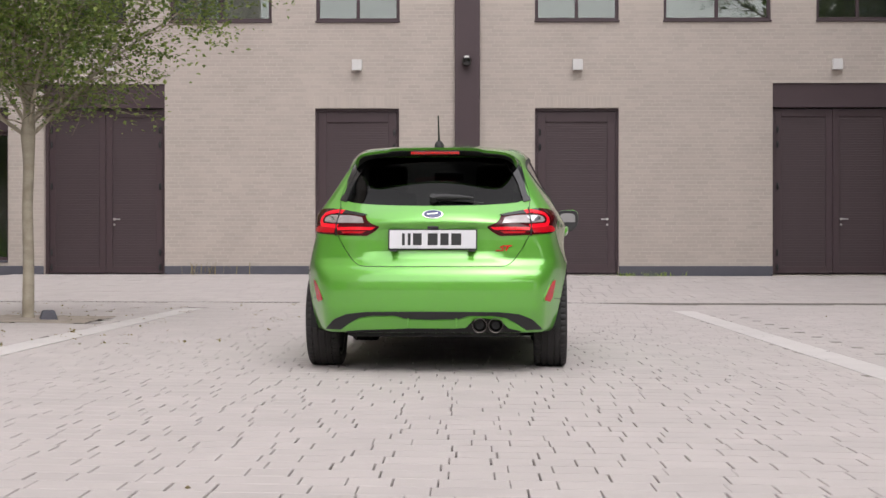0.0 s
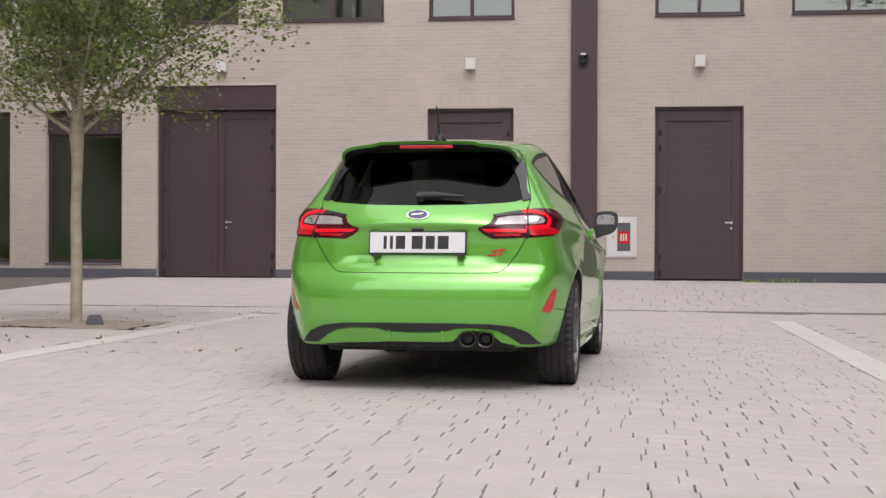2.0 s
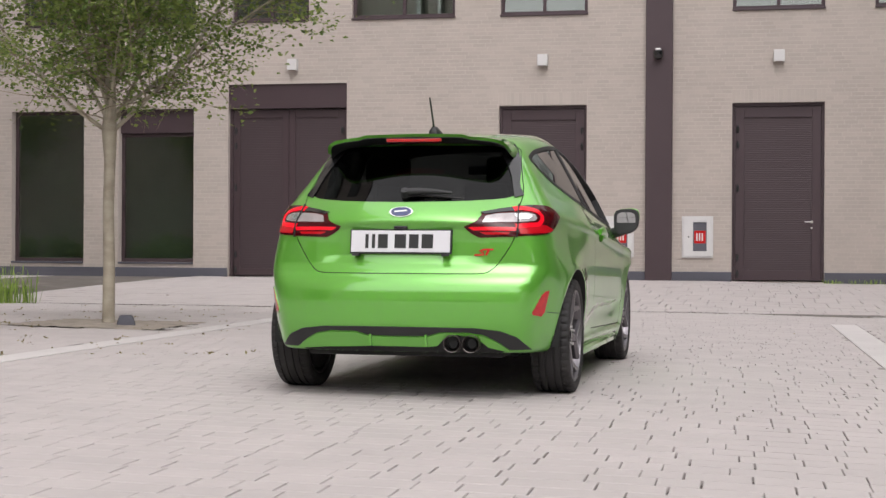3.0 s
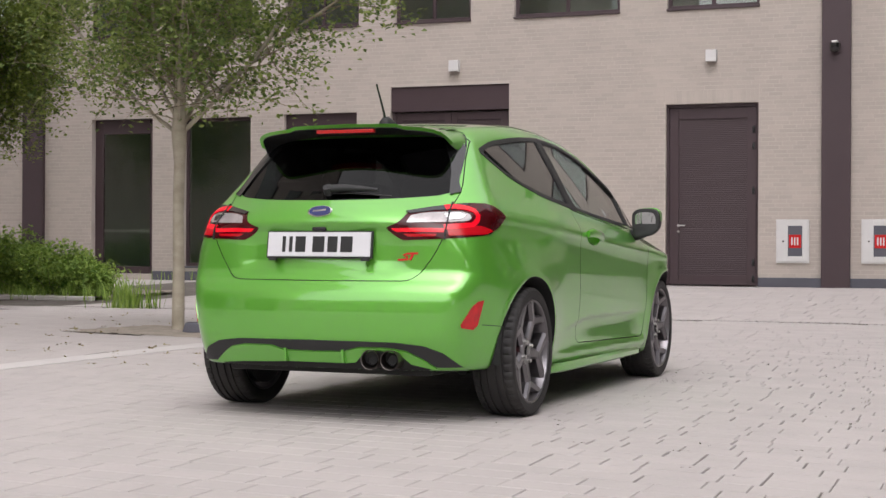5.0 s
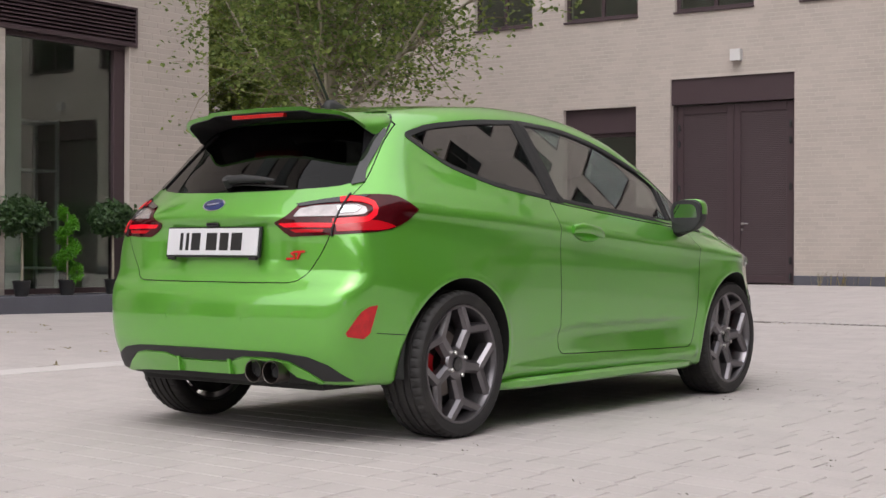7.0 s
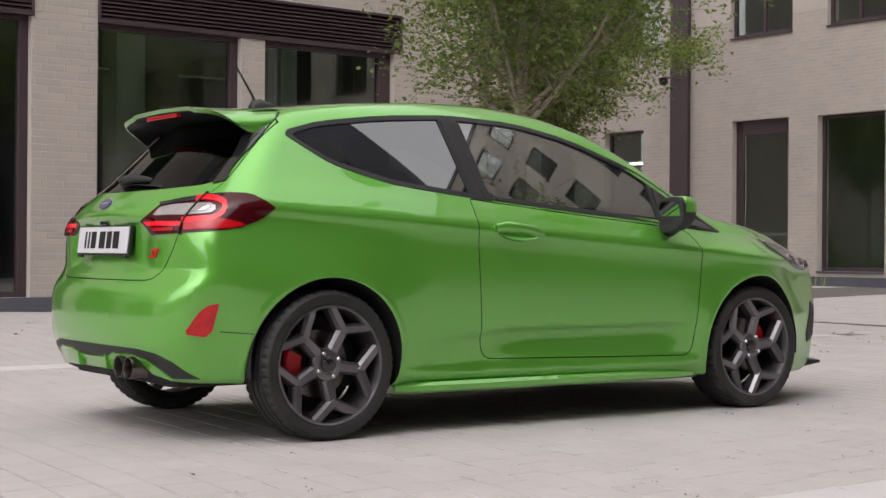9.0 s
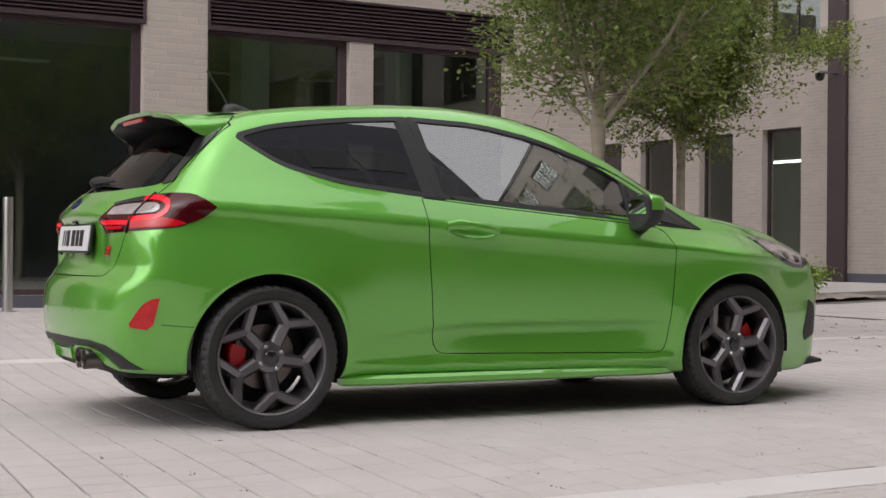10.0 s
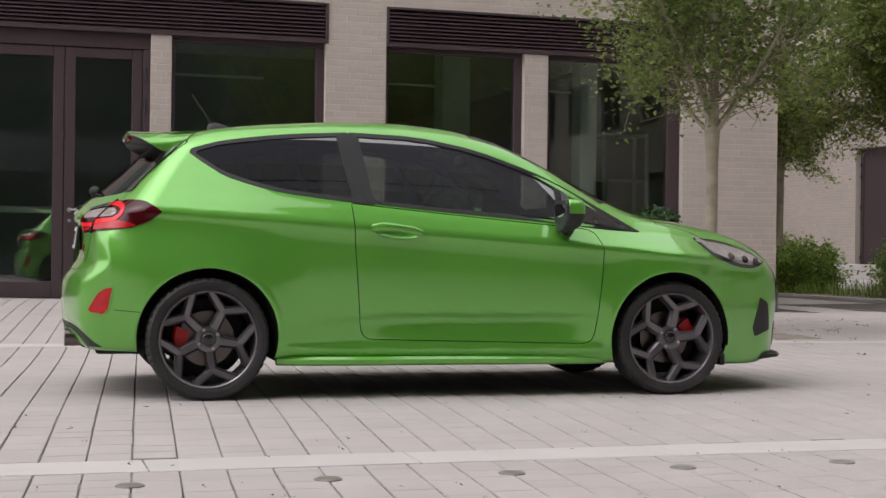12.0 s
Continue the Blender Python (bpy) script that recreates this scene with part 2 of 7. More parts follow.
def soft_box(x0, y0, z0, x1, y1, z1, r=0.01, segments=2):
    bm = bmesh.new()
    bmesh.ops.create_cube(bm, size=1)
    for v in bm.verts:
        v.co = Vector(((x0 + x1) / 2 + v.co.x * (x1 - x0), (y0 + y1) / 2 + v.co.y * (y1 - y0), (z0 + z1) / 2 + v.co.z * (z1 - z0)))
    bmesh.ops.bevel(bm, geom=list(bm.edges), offset=r, segments=segments, profile=0.6, affect="EDGES")
    return unbm(bm)


def unbm(bm):
    bm.verts.index_update()
    v = np.array([tuple(p.co) for p in bm.verts], float)
    f = [tuple(p.index for p in face.verts) for face in bm.faces]
    bm.free()
    return v, f


def tube(points, radii, n=8, caps=True):
    """A round bar along the points, with a radius at each."""
    points = [Vector(p) for p in points]
    verts, faces = [], []
    side = None
    for i, p in enumerate(points):
        ahead = (points[min(i + 1, len(points) - 1)] - points[max(i - 1, 0)]).normalized()
        if side is None:
            side = ahead.orthogonal().normalized()
        side = (side - ahead * side.dot(ahead)).normalized()
        other = ahead.cross(side)
        r = radii[i] if hasattr(radii, "__len__") else radii
        for k in range(n):
            a = 2 * math.pi * k / n
            verts.append(tuple(p + (side * math.cos(a) + other * math.sin(a)) * r))
    for i in range(len(points) - 1):
        for k in range(n):
            a, b = i * n + k, i * n + (k + 1) % n
            faces.append((a, b, b + n, a + n))
    if caps:
        faces.append(tuple(reversed(range(n))))
        faces.append(tuple(range((len(points) - 1) * n, len(points) * n)))
    return np.array(verts, float), faces


def lathe(profile, n=48, axis="x", closed=False):
    """Turns (radius, height) pairs round an axis through the origin."""
    verts, faces = [], []
    k = len(profile)
    for i in range(n):
        a = 2 * math.pi * i / n
        for r, h in profile:
            p = (h, r * math.cos(a), r * math.sin(a)) if axis == "x" else (r * math.cos(a), r * math.sin(a), h)
            verts.append(p)
    for i in range(n):
        j = (i + 1) % n
        for s in range(k if closed else k - 1):
            t = (s + 1) % k
            faces.append((i * k + s, j * k + s, j * k + t, i * k + t))
    return np.array(verts, float), faces


def prism(outline, axis, lo, hi):
    """Extrudes a 2D outline along an axis; the outline gives the other two coordinates in their order."""
    k = "xyz".index(axis)
    rest = [i for i in range(3) if i != k]
    n = len(outline)
    v = np.zeros((2 * n, 3))
    for s, h in enumerate((lo, hi)):
        v[s * n:(s + 1) * n, k] = h
        v[s * n:(s + 1) * n, rest[0]] = [p[0] for p in outline]
        v[s * n:(s + 1) * n, rest[1]] = [p[1] for p in outline]
    f = [tuple(reversed(range(n))), tuple(range(n, 2 * n))] + [(i, (i + 1) % n, n + (i + 1) % n, n + i) for i in range(n)]
    return v, f


def fixed_normals(piece):
    bm = bmesh.new()
    vs = [bm.verts.new(p) for p in piece[0]]
    for f in piece[1]:
        bm.faces.new([vs[i] for i in f])
    bmesh.ops.recalc_face_normals(bm, faces=list(bm.faces))
    return unbm(bm)


def mesh_of(piece, material, smooth=None):
    v, f = piece
    me = bpy.data.meshes.new("mesh")
    me.from_pydata(np.asarray(v).tolist() if len(v) else [], [], f)
    me.update()
    if material is not None:
        me.materials.append(M[material] if isinstance(material, str) else material)
    if smooth is not None:
        me.polygons.foreach_set("use_smooth", [True] * len(me.polygons))
        me.set_sharp_from_angle(angle=radians(smooth))
    return me


def part(name, piece, material, parent=None, label="", smooth=None, at=None):
    """ONE mesh object under a thing or a part."""
    ob = new(name, mesh_of(piece, material, smooth))
    if parent is not None:
        ob.parent = parent
    if at is not None:
        ob.matrix_local = at
    if label:
        tagged(ob, label)
    return ob


def thing(name, label, category, at=None, group="", kind=""):
    ob = new(name)
    ob.empty_display_size = 0.2
    if at is not None:
        ob.matrix_world = at
    return tagged(ob, label, category, group, kind)


def lone(name, piece, material, label, category, group="", kind="", smooth=None):
    return tagged(part(name, piece, material, None, "", smooth), label, category, group, kind)


def step(a, b, x):
    t = np.clip((x - a) / (b - a), 0, 1)
    return t * t * (3 - 2 * t)


def curve(pairs):
    """A smooth curve through (x, y) pairs that does not overshoot."""
    xs, ys = np.array([p[0] for p in pairs], float), np.array([p[1] for p in pairs], float)
    d = np.diff(ys) / np.diff(xs)
    m = np.zeros_like(ys)
    m[0], m[-1] = d[0], d[-1]
    for i in range(1, len(xs) - 1):
        m[i] = 0 if d[i - 1] * d[i] <= 0 else 2 * d[i - 1] * d[i] / (d[i - 1] + d[i])

    def at(x):
        x = np.clip(x, xs[0], xs[-1])
        i = np.clip(np.searchsorted(xs, x) - 1, 0, len(xs) - 2)
        h = xs[i + 1] - xs[i]
        t = (x - xs[i]) / h
        return (ys[i] * (1 + 2 * t) * (1 - t) ** 2 + m[i] * h * t * (1 - t) ** 2 + ys[i + 1] * t * t * (3 - 2 * t) + m[i + 1] * h * t * t * (t - 1))

    return at

# ---- the car's form: rear axle at y = 0, front towards +y ----
WHEELBASE, TYRE_R, TRACK = 2.48, 0.306, 0.715
car_width = curve([(-0.8, 0.57), (-0.65, 0.67), (-0.55, 0.722), (-0.45, 0.763), (-0.35, 0.790), (-0.2, 0.810), (-0.05, 0.822), (0.3, 0.831), (0.8, 0.83), (1.5, 0.832), (2.1, 0.84), (2.45, 0.846),
                   (2.6, 0.828), (2.75, 0.79), (2.9, 0.735), (3.05, 0.672), (3.2, 0.605), (3.35, 0.53), (3.5, 0.42)])
car_side = curve([(-0.85, -0.13), (-0.76, -0.098), (-0.70, -0.078), (-0.62, -0.054), (-0.5, -0.032), (-0.38, -0.018), (-0.28, -0.012), (-0.18, -0.010), (-0.10, -0.009), (-0.05, -0.006), (-0.012, 0.0),
                  (0.012, -0.006), (0.04, -0.02), (0.07, -0.036), (0.116, -0.062), (0.2, -0.105), (0.3, -0.155), (0.4, -0.207), (0.466, -0.243), (0.55, -0.31), (0.68, -0.48)])
car_top = curve([(-0.9, 0.70), (-0.70, 0.90), (-0.64, 0.955), (-0.60, 0.99), (-0.52, 1.055), (-0.40, 1.165), (-0.28, 1.275), (-0.20, 1.333), (-0.12, 1.368), (-0.02, 1.392), (0.22, 1.422), (0.43, 1.440),
                 (0.68, 1.456), (0.95, 1.460), (1.25, 1.440), (1.54, 1.384), (1.875, 1.262), (2.215, 1.108), (2.45, 1.005), (2.56, 0.978), (2.74, 0.95), (3.02, 0.888), (3.2, 0.815), (3.32, 0.72), (3.5, 0.5)])
car_rear = curve([(0.0, 0.50), (0.2, 0.61), (0.27, 0.648), (0.31, 0.668), (0.36, 0.692), (0.40, 0.703), (0.45, 0.707), (0.50, 0.708), (0.55, 0.705), (0.59, 0.697), (0.62, 0.683), (0.655, 0.658), (0.70, 0.640), (0.80, 0.640), (0.885, 0.648), (0.92, 0.650),
                  (0.96, 0.638), (1.0, 0.61), (1.2, 0.5), (1.6, 0.2)])
car_front = curve([(0.0, 3.15), (0.16, 3.27), (0.22, 3.33), (0.35, 3.345), (0.5, 3.36), (0.62, 3.36), (0.72, 3.33), (0.80, 3.27), (0.95, 3.1), (1.5, 2.9)])
car_floor = curve([(-0.9, 0.245), (-0.5, 0.24), (-0.3, 0.235), (0.3, 0.20), (0.6, 0.195), (2.0, 0.175), (2.6, 0.165), (3.0, 0.15), (3.4, 0.16)])


def crease(y):
    return 0.945 - 0.0665 * (y + 0.22)


def car_half(y, z):
    """Half the body's width at a station and a height."""
    d = z - crease(y)
    w = car_width(y) + car_side(d)
    w = w - 0.045 * step(0.75, -0.25, y) * np.clip(d / 0.32, 0, 1) - 0.052 * step(0.55, -0.25, y) * step(-0.34, 0.0, d) - 0.10 * step(1.75, 2.5, y) * np.clip(d / 0.10, 0, 1)
    w = w - 0.035 * step(0.45, 0.68, z) * step(2.5, 2.85, y)
    for centre in (0.0, WHEELBASE):
        r = np.hypot(y - centre, z - 0.31)
        w = w + (0.013 * np.exp(-(((r - 0.33) / 0.13) ** 2)) + 0.004 * np.exp(-(((r - 0.362) / 0.014) ** 2))) * step(0.15, 0.3, z)
    u = 0.445 - 0.06 * step(1.0, 0.35, y) - z
    along = step(0.36, 1.15, y) * step(2.14, 1.75, y)
    w = w - 0.024 * step(0.0, 0.035, u) * step(0.175, 0.04, u) * along
    return w + 0.016 * np.exp(-(((z - 0.245) / 0.028) ** 2)) * step(0.30, 0.42, y) * step(2.12, 2.05, y)


def smax(a, b, k):
    h = np.maximum(k - np.abs(a - b), 0) / k
    return np.maximum(a, b) + h * h * k / 4


def car_field(p):
    """Below zero inside the body, in metres."""
    x, y, z = np.abs(p[..., 0]), p[..., 1], p[..., 2]
    side = (x - car_half(y, z)) * 0.9
    back = step(0.3, -0.3, y)
    yt = y - back * 0.13 * (x / 0.6) ** 2 + step(1.2, 2.2, y) * 0.16 * (x / 0.65) ** 2
    e = 1e-3
    slope = (car_top(yt + e) - car_top(yt - e)) / (2 * e)
    top = (z - (car_top(yt) - 0.035 * (x / 0.6) ** 2)) / np.sqrt(1 + slope**2)
    recess = 0.024 * step(0.47, 0.33, x) * step(0.66, 0.74, z) * step(0.912, 0.862, z)
    rear = (-y - (car_rear(z) - 0.13 * (x / 0.75) ** 2.3 - recess)) * 0.9
    front = (y - (car_front(z) - 0.33 * (x / 0.8) ** 2.4)) * 0.85
    low = car_floor(y) - z
    f = smax(side, top, 0.07)
    f = smax(f, rear, 0.05)
    f = smax(f, front, 0.06)
    return smax(f, low, 0.03)


def car_normal(p):
    e = 2e-3
    g = np.stack([car_field(p + np.eye(3)[i] * e) - car_field(p - np.eye(3)[i] * e) for i in range(3)], -1)
    return g / np.linalg.norm(g, axis=-1, keepdims=True)


def first_hit(origin, way, near, far, field=None, steps=160):
    """Where rays from outside first meet the body."""
    field = field or car_field
    lo, hi = np.full(len(origin), near), np.full(len(origin), far)
    found = np.zeros(len(origin), bool)
    before = np.full(len(origin), near)
    for t in np.linspace(near, far, steps):
        inside = field(origin + way * t) < 0
        fresh = inside & ~found
        lo[fresh], hi[fresh] = before[fresh], t
        found |= inside
        before[:] = t
    for _ in range(26):
        mid = (lo + hi) / 2
        inside = field(origin + way * mid[:, None]) < 0
        hi, lo = np.where(inside, mid, hi), np.where(inside, lo, mid)
    return origin + way * ((lo + hi) / 2)[:, None]


def hull(field, back, fore, counts, n):
    """A closed skin round a field, spun about the line from back to fore."""
    back, fore = np.array(back), np.array(fore)
    rings = []
    for i in range(1, counts[0]):
        rings.append((back, math.pi / 2 * (1 - i / counts[0])))
    for i in range(counts[1] + 1):
        rings.append((back + (fore - back) * i / counts[1], 0.0))
    for i in range(1, counts[2]):
        rings.append((fore, -math.pi / 2 * i / counts[2]))
    a = 2 * math.pi * np.arange(n) / n
    origins, ways = [], []
    for o, tip in rings:
        origins.append(np.repeat(o[None], n, 0))
        ways.append(np.stack([np.sin(a) * math.cos(tip), np.full(n, -math.sin(tip)), np.cos(a) * math.cos(tip)], -1))
    origins.append(np.stack([back, fore]))
    ways.append(np.array([(0, -1.0, 0), (0, 1.0, 0)]))
    o, w = np.concatenate(origins), np.concatenate(ways)
    lo, hi = np.zeros(len(o)), np.full(len(o), 2.2)
    for _ in range(30):
        mid = (lo + hi) / 2
        inside = field(o + w * mid[:, None]) < 0
        lo, hi = np.where(inside, mid, lo), np.where(inside, hi, mid)
    v = o + w * ((lo + hi) / 2)[:, None]
    faces = []
    for i in range(len(rings) - 1):
        for k in range(n):
            c, d = i * n + k, i * n + (k + 1) % n
            faces.append((c, d, d + n, c + n))
    first, last = len(v) - 2, len(v) - 1
    end = (len(rings) - 1) * n
    for k in range(n):
        faces.append((first, (k + 1) % n, k))
        faces.append((last, end + k, end + (k + 1) % n))
    return v, faces


def rounded(points, rounds=2, per=6):
    """A closed outline with cut corners, with more points along it."""
    p = [np.array(q, float) for q in points]
    kept = []
    for i in range(len(p)):
        a, b, c = p[i - 1], p[i], p[(i + 1) % len(p)]
        u, w = (b - a) / np.linalg.norm(b - a), (c - b) / np.linalg.norm(c - b)
        if u @ w < 0.85:
            kept += [b - u * min(0.028, np.linalg.norm(b - a) * 0.3), b, b + w * min(0.028, np.linalg.norm(c - b) * 0.3)]
        else:
            kept.append(b)
    p = kept
    for _ in range(rounds):
        out = []
        for i in range(len(p)):
            a, b = p[i], p[(i + 1) % len(p)]
            out += [a * 0.8 + b * 0.2, a * 0.2 + b * 0.8]
        p = out
    fine = []
    for i in range(len(p)):
        a, b = p[i], p[(i + 1) % len(p)]
        k = max(1, int(np.linalg.norm(b - a) / 0.02))
        fine += [a + (b - a) * j / k for j in range(k)]
    return np.array(fine)


SIDE = (np.array((1.6, 0, 0)), np.array((0, 1.0, 0)), np.array((0, 0, 1.0)))
REAR = (np.array((0, -1.6, 0)), np.array((1.0, 0, 0)), np.array((0, 0, 1.0)))
ABOVE = (np.array((0, 0, 2.2)), np.array((1.0, 0, 0)), np.array((0, 1.0, 0)))


def corner_view(degrees):
    """A view onto the right rear corner, turned from the rear towards the side."""
    a = radians(degrees)
    right = np.array((math.cos(a), math.sin(a), 0))
    out = np.array((math.sin(a), -math.cos(a), 0))
    return (out * 1.9, right, np.array((0, 0, 1.0)))


def onto(view, flat):
    """Lays 2D points of a view onto the body; gives places and normals."""
    o, r, u = view
    way = -o / np.linalg.norm(o)
    start = o + flat[:, :1] * r + flat[:, 1:2] * u
    p = first_hit(start, way, 0.0, 2.6)
    return p, car_normal(p)


def skin(view, outline, lift=0.003, thick=0.006, rings=6, centre=None):
    """A panel of that outline on the body, with an edge."""
    outline = np.asarray(outline)
    c = np.mean(outline, 0) if centre is None else np.array(centre)
    n = len(outline)
    flat = np.concatenate([[c]] + [c + (outline - c) * (k + 1) / rings for k in range(rings)])
    p, normal = onto(view, flat)
    top = p + normal * lift
    rim = p[-n:] + normal[-n:] * (lift - thick)
    v = np.concatenate([top, rim])
    o, r, u = view
    turn = 1 if np.dot(np.cross(r, u), o) > 0 else -1
    f = [(0, 1 + k, 1 + (k + 1) % n) for k in range(n)]
    for s in range(rings):
        a = 1 + s * n
        f += [(a + k, a + n + k, a + n + (k + 1) % n, a + (k + 1) % n) for k in range(n)]
    area = np.sum(outline[:, 0] * np.roll(outline[:, 1], -1) - np.roll(outline[:, 0], -1) * outline[:, 1])
    if area * turn < 0:
        f = [tuple(reversed(q)) for q in f]
    return v, f


def ring(view, outer, inner, lift=0.003, thick=0.01):
    """A frame between two outlines, laid on the body."""
    n = 160

    def spaced(o):
        o = np.vstack([o, o[:1]])
        s = np.r_[0, np.cumsum(np.linalg.norm(np.diff(o, axis=0), axis=1))]
        t = np.linspace(0, s[-1], n, endpoint=False)
        return np.stack([np.interp(t, s, o[:, 0]), np.interp(t, s, o[:, 1])], -1)

    a, b = spaced(outer), spaced(inner)
    near = np.argmin(np.linalg.norm(b - a[0], axis=1))
    b = np.roll(b, -near, 0)
    pa, na = onto(view, a)
    pb, nb = onto(view, b)
    v = np.concatenate([pa + na * (lift - thick), pa + na * lift, pb + nb * lift, pb + nb * (lift - thick)])
    f = []
    for s in range(3):
        f += [(s * n + k, s * n + (k + 1) % n, (s + 1) * n + (k + 1) % n, (s + 1) * n + k) for k in range(n)]
    return fixed_normals((v, f))


def strip(view, line, wide, lift=0.001, thick=0.004):
    """A thin band along a line on the body."""
    line = np.asarray(line, float)
    s = np.r_[0, np.cumsum(np.linalg.norm(np.diff(line, axis=0), axis=1))]
    t = np.linspace(0, s[-1], max(4, int(s[-1] / 0.02)))
    mid = np.stack([np.interp(t, s, line[:, 0]), np.interp(t, s, line[:, 1])], -1)
    tan = np.gradient(mid, axis=0)
    tan /= np.linalg.norm(tan, axis=1, keepdims=True)
    across = np.stack([-tan[:, 1], tan[:, 0]], -1) * wide / 2
    n = len(mid)
    pa, na = onto(view, mid - across)
    pb, nb = onto(view, mid + across)
    v = np.concatenate([pa + na * (lift - thick), pa + na * lift, pb + nb * lift, pb + nb * (lift - thick)])
    f = []
    for k in range(3):
        f += [(k * n + i, k * n + i + 1, (k + 1) * n + i + 1, (k + 1) * n + i) for i in range(n - 1)]
    return fixed_normals((v, f))


def carved(piece, material, cutters, how):
    """The piece after one boolean with each cutter, as a mesh piece with its materials kept by index."""
    base = new("work", mesh_of(piece[:2], None))
    me = base.data
    for name in material:
        me.materials.append(M[name])
    if len(piece) > 2:
        me.polygons.foreach_set("material_index", piece[2])
    made = [base]
    for (cut, index), mode in zip(cutters, how):
        ob = new("work", mesh_of(cut, None))
        for name in material:
            ob.data.materials.append(M[name])
        ob.data.polygons.foreach_set("material_index", [index] * len(ob.data.polygons))
        mod = base.modifiers.new("cut", "BOOLEAN")
        mod.object, mod.operation, mod.solver = ob, mode, "MANIFOLD"
        made.append(ob)
    bpy.context.view_layer.update()
    done = bpy.data.meshes.new_from_object(base.evaluated_get(bpy.context.evaluated_depsgraph_get()))
    v = np.zeros(len(done.vertices) * 3)
    done.vertices.foreach_get("co", v)
    ids = np.zeros(len(done.polygons), int)
    done.polygons.foreach_get("material_index", ids)
    out = (v.reshape(-1, 3), [tuple(p.vertices) for p in done.polygons], ids.tolist())
    for ob in made:
        old = ob.data
        bpy.data.objects.remove(ob)
        bpy.data.meshes.remove(old)
    bpy.data.meshes.remove(done)
    return out


def lacquered(name, piece, parent, label="", materials=("paint", "underbody")):
    """A body panel: its shading follows the form exactly."""
    me = mesh_of(piece[:2], None)
    for k in materials:
        me.materials.append(M[k])
    me.polygons.foreach_set("material_index", piece[2])
    me.polygons.foreach_set("use_smooth", [True] * len(me.polygons))
    v = np.asarray(piece[0])
    on = np.abs(car_field(v)) < 2e-3
    smooth = car_normal(v)
    normals = []
    for poly in me.polygons:
        flat = np.array(poly.normal)
        for i in poly.vertices:
            good = on[i] and smooth[i] @ flat > 0.8
            normals.append(smooth[i] if good else flat)
    me.normals_split_custom_set([tuple(n) for n in normals])
    ob = new(name, me)
    ob.parent = parent
    if label:
        tagged(ob, label)
    return ob

# ---- the car ----
CAR = pose(0, 0, 0, 0, 0, -2)
car = thing("car", "bright green three-door hatchback with grey alloy wheels parked on pale paving", "car", CAR)

QUARTER_OUT = rounded([(-0.088, 1.248), (-0.072, 1.270), (0.08, 1.314), (0.37, 1.352), (0.735, 1.374), (0.803, 1.0), (0.72, 1.003), (0.37, 1.044), (0.22, 1.082), (0.083, 1.128), (-0.03, 1.205)], 1)
QUARTER_IN = rounded([(-0.055, 1.243), (-0.045, 1.257), (0.08, 1.294), (0.37, 1.331), (0.685, 1.352), (0.748, 1.021), (0.37, 1.064), (0.228, 1.10), (0.083, 1.148)], 1)
DOOR_OUT = rounded([(0.735, 1.374), (1.11, 1.362), (1.42, 1.302), (1.74, 1.186), (1.88, 1.118), (2.06, 1.022), (2.335, 0.872), (2.05, 0.890), (1.85, 0.912), (1.27, 0.957), (0.803, 1.0)], 1)
DOOR_IN = rounded([(0.768, 1.352), (1.11, 1.341), (1.42, 1.281), (1.74, 1.163), (1.846, 1.10), (1.852, 0.934), (1.27, 0.977), (0.832, 1.014)], 1)
REAR_GLASS = rounded([(-0.45, 1.330), (0.45, 1.330), (0.53, 1.17), (0.565, 1.045), (0.50, 1.022), (0.30, 1.006), (0, 1.0), (-0.30, 1.006), (-0.50, 1.022), (-0.565, 1.045), (-0.53, 1.17)], 1)
SCREEN = rounded([(-0.52, 1.40), (0, 1.36), (0.52, 1.40), (0.66, 2.12), (0.45, 2.33), (0, 2.43), (-0.45, 2.33), (-0.66, 2.12)], 1)
DOOR = rounded([(0.722, 0.998), (0.738, 0.74), (0.760, 0.481), (0.768, 0.40), (0.775, 0.350), (0.788, 0.322), (0.812, 0.305), (0.85, 0.301), (1.96, 0.278), (1.995, 0.281), (2.02, 0.296), (2.034, 0.325), (2.052, 0.45), (2.075, 0.662), (2.078, 0.782), (2.045, 0.862), (2.0, 0.886), (1.27, 0.946)], 1)
GATE_EDGE = [(0.50, 1.40), (0.545, 1.22), (0.588, 1.06), (0.580, 1.0), (0.577, 0.96), (0.585, 0.89), (0.580, 0.83), (0.545, 0.762), (0.49, 0.682), (0.45, 0.650), (0.40, 0.643)]
TAILGATE = rounded([(-x, z) for x, z in GATE_EDGE[::-1]] + GATE_EDGE, 1)
BONNET = rounded([(-0.64, 2.45), (0, 2.56), (0.64, 2.45), (0.60, 2.85), (0.50, 3.12), (0, 3.24), (-0.50, 3.12), (-0.60, 2.85)], 1)


def shrunk(outline, by):
    """The outline, drawn in by a gap all round."""
    o = np.asarray(outline)
    t = np.roll(o, -1, 0) - np.roll(o, 1, 0)
    n = np.stack([-t[:, 1], t[:, 0]], -1) / (np.linalg.norm(t, axis=1, keepdims=True) + 1e-9)
    area = np.sum(o[:, 0] * np.roll(o[:, 1], -1) - np.roll(o[:, 0], -1) * o[:, 1])
    return o + n * by * (1 if area > 0 else -1)


def cabin_field(p):
    x, y, z = np.abs(p[..., 0]), p[..., 1], p[..., 2]
    f = car_field(p) + 0.035
    f = smax(f, 0.30 - z, 0.03)
    f = smax(f, -0.42 - y, 0.03)
    f = smax(f, y - 2.25, 0.03)
    return smax(f, x - 0.72, 0.03)


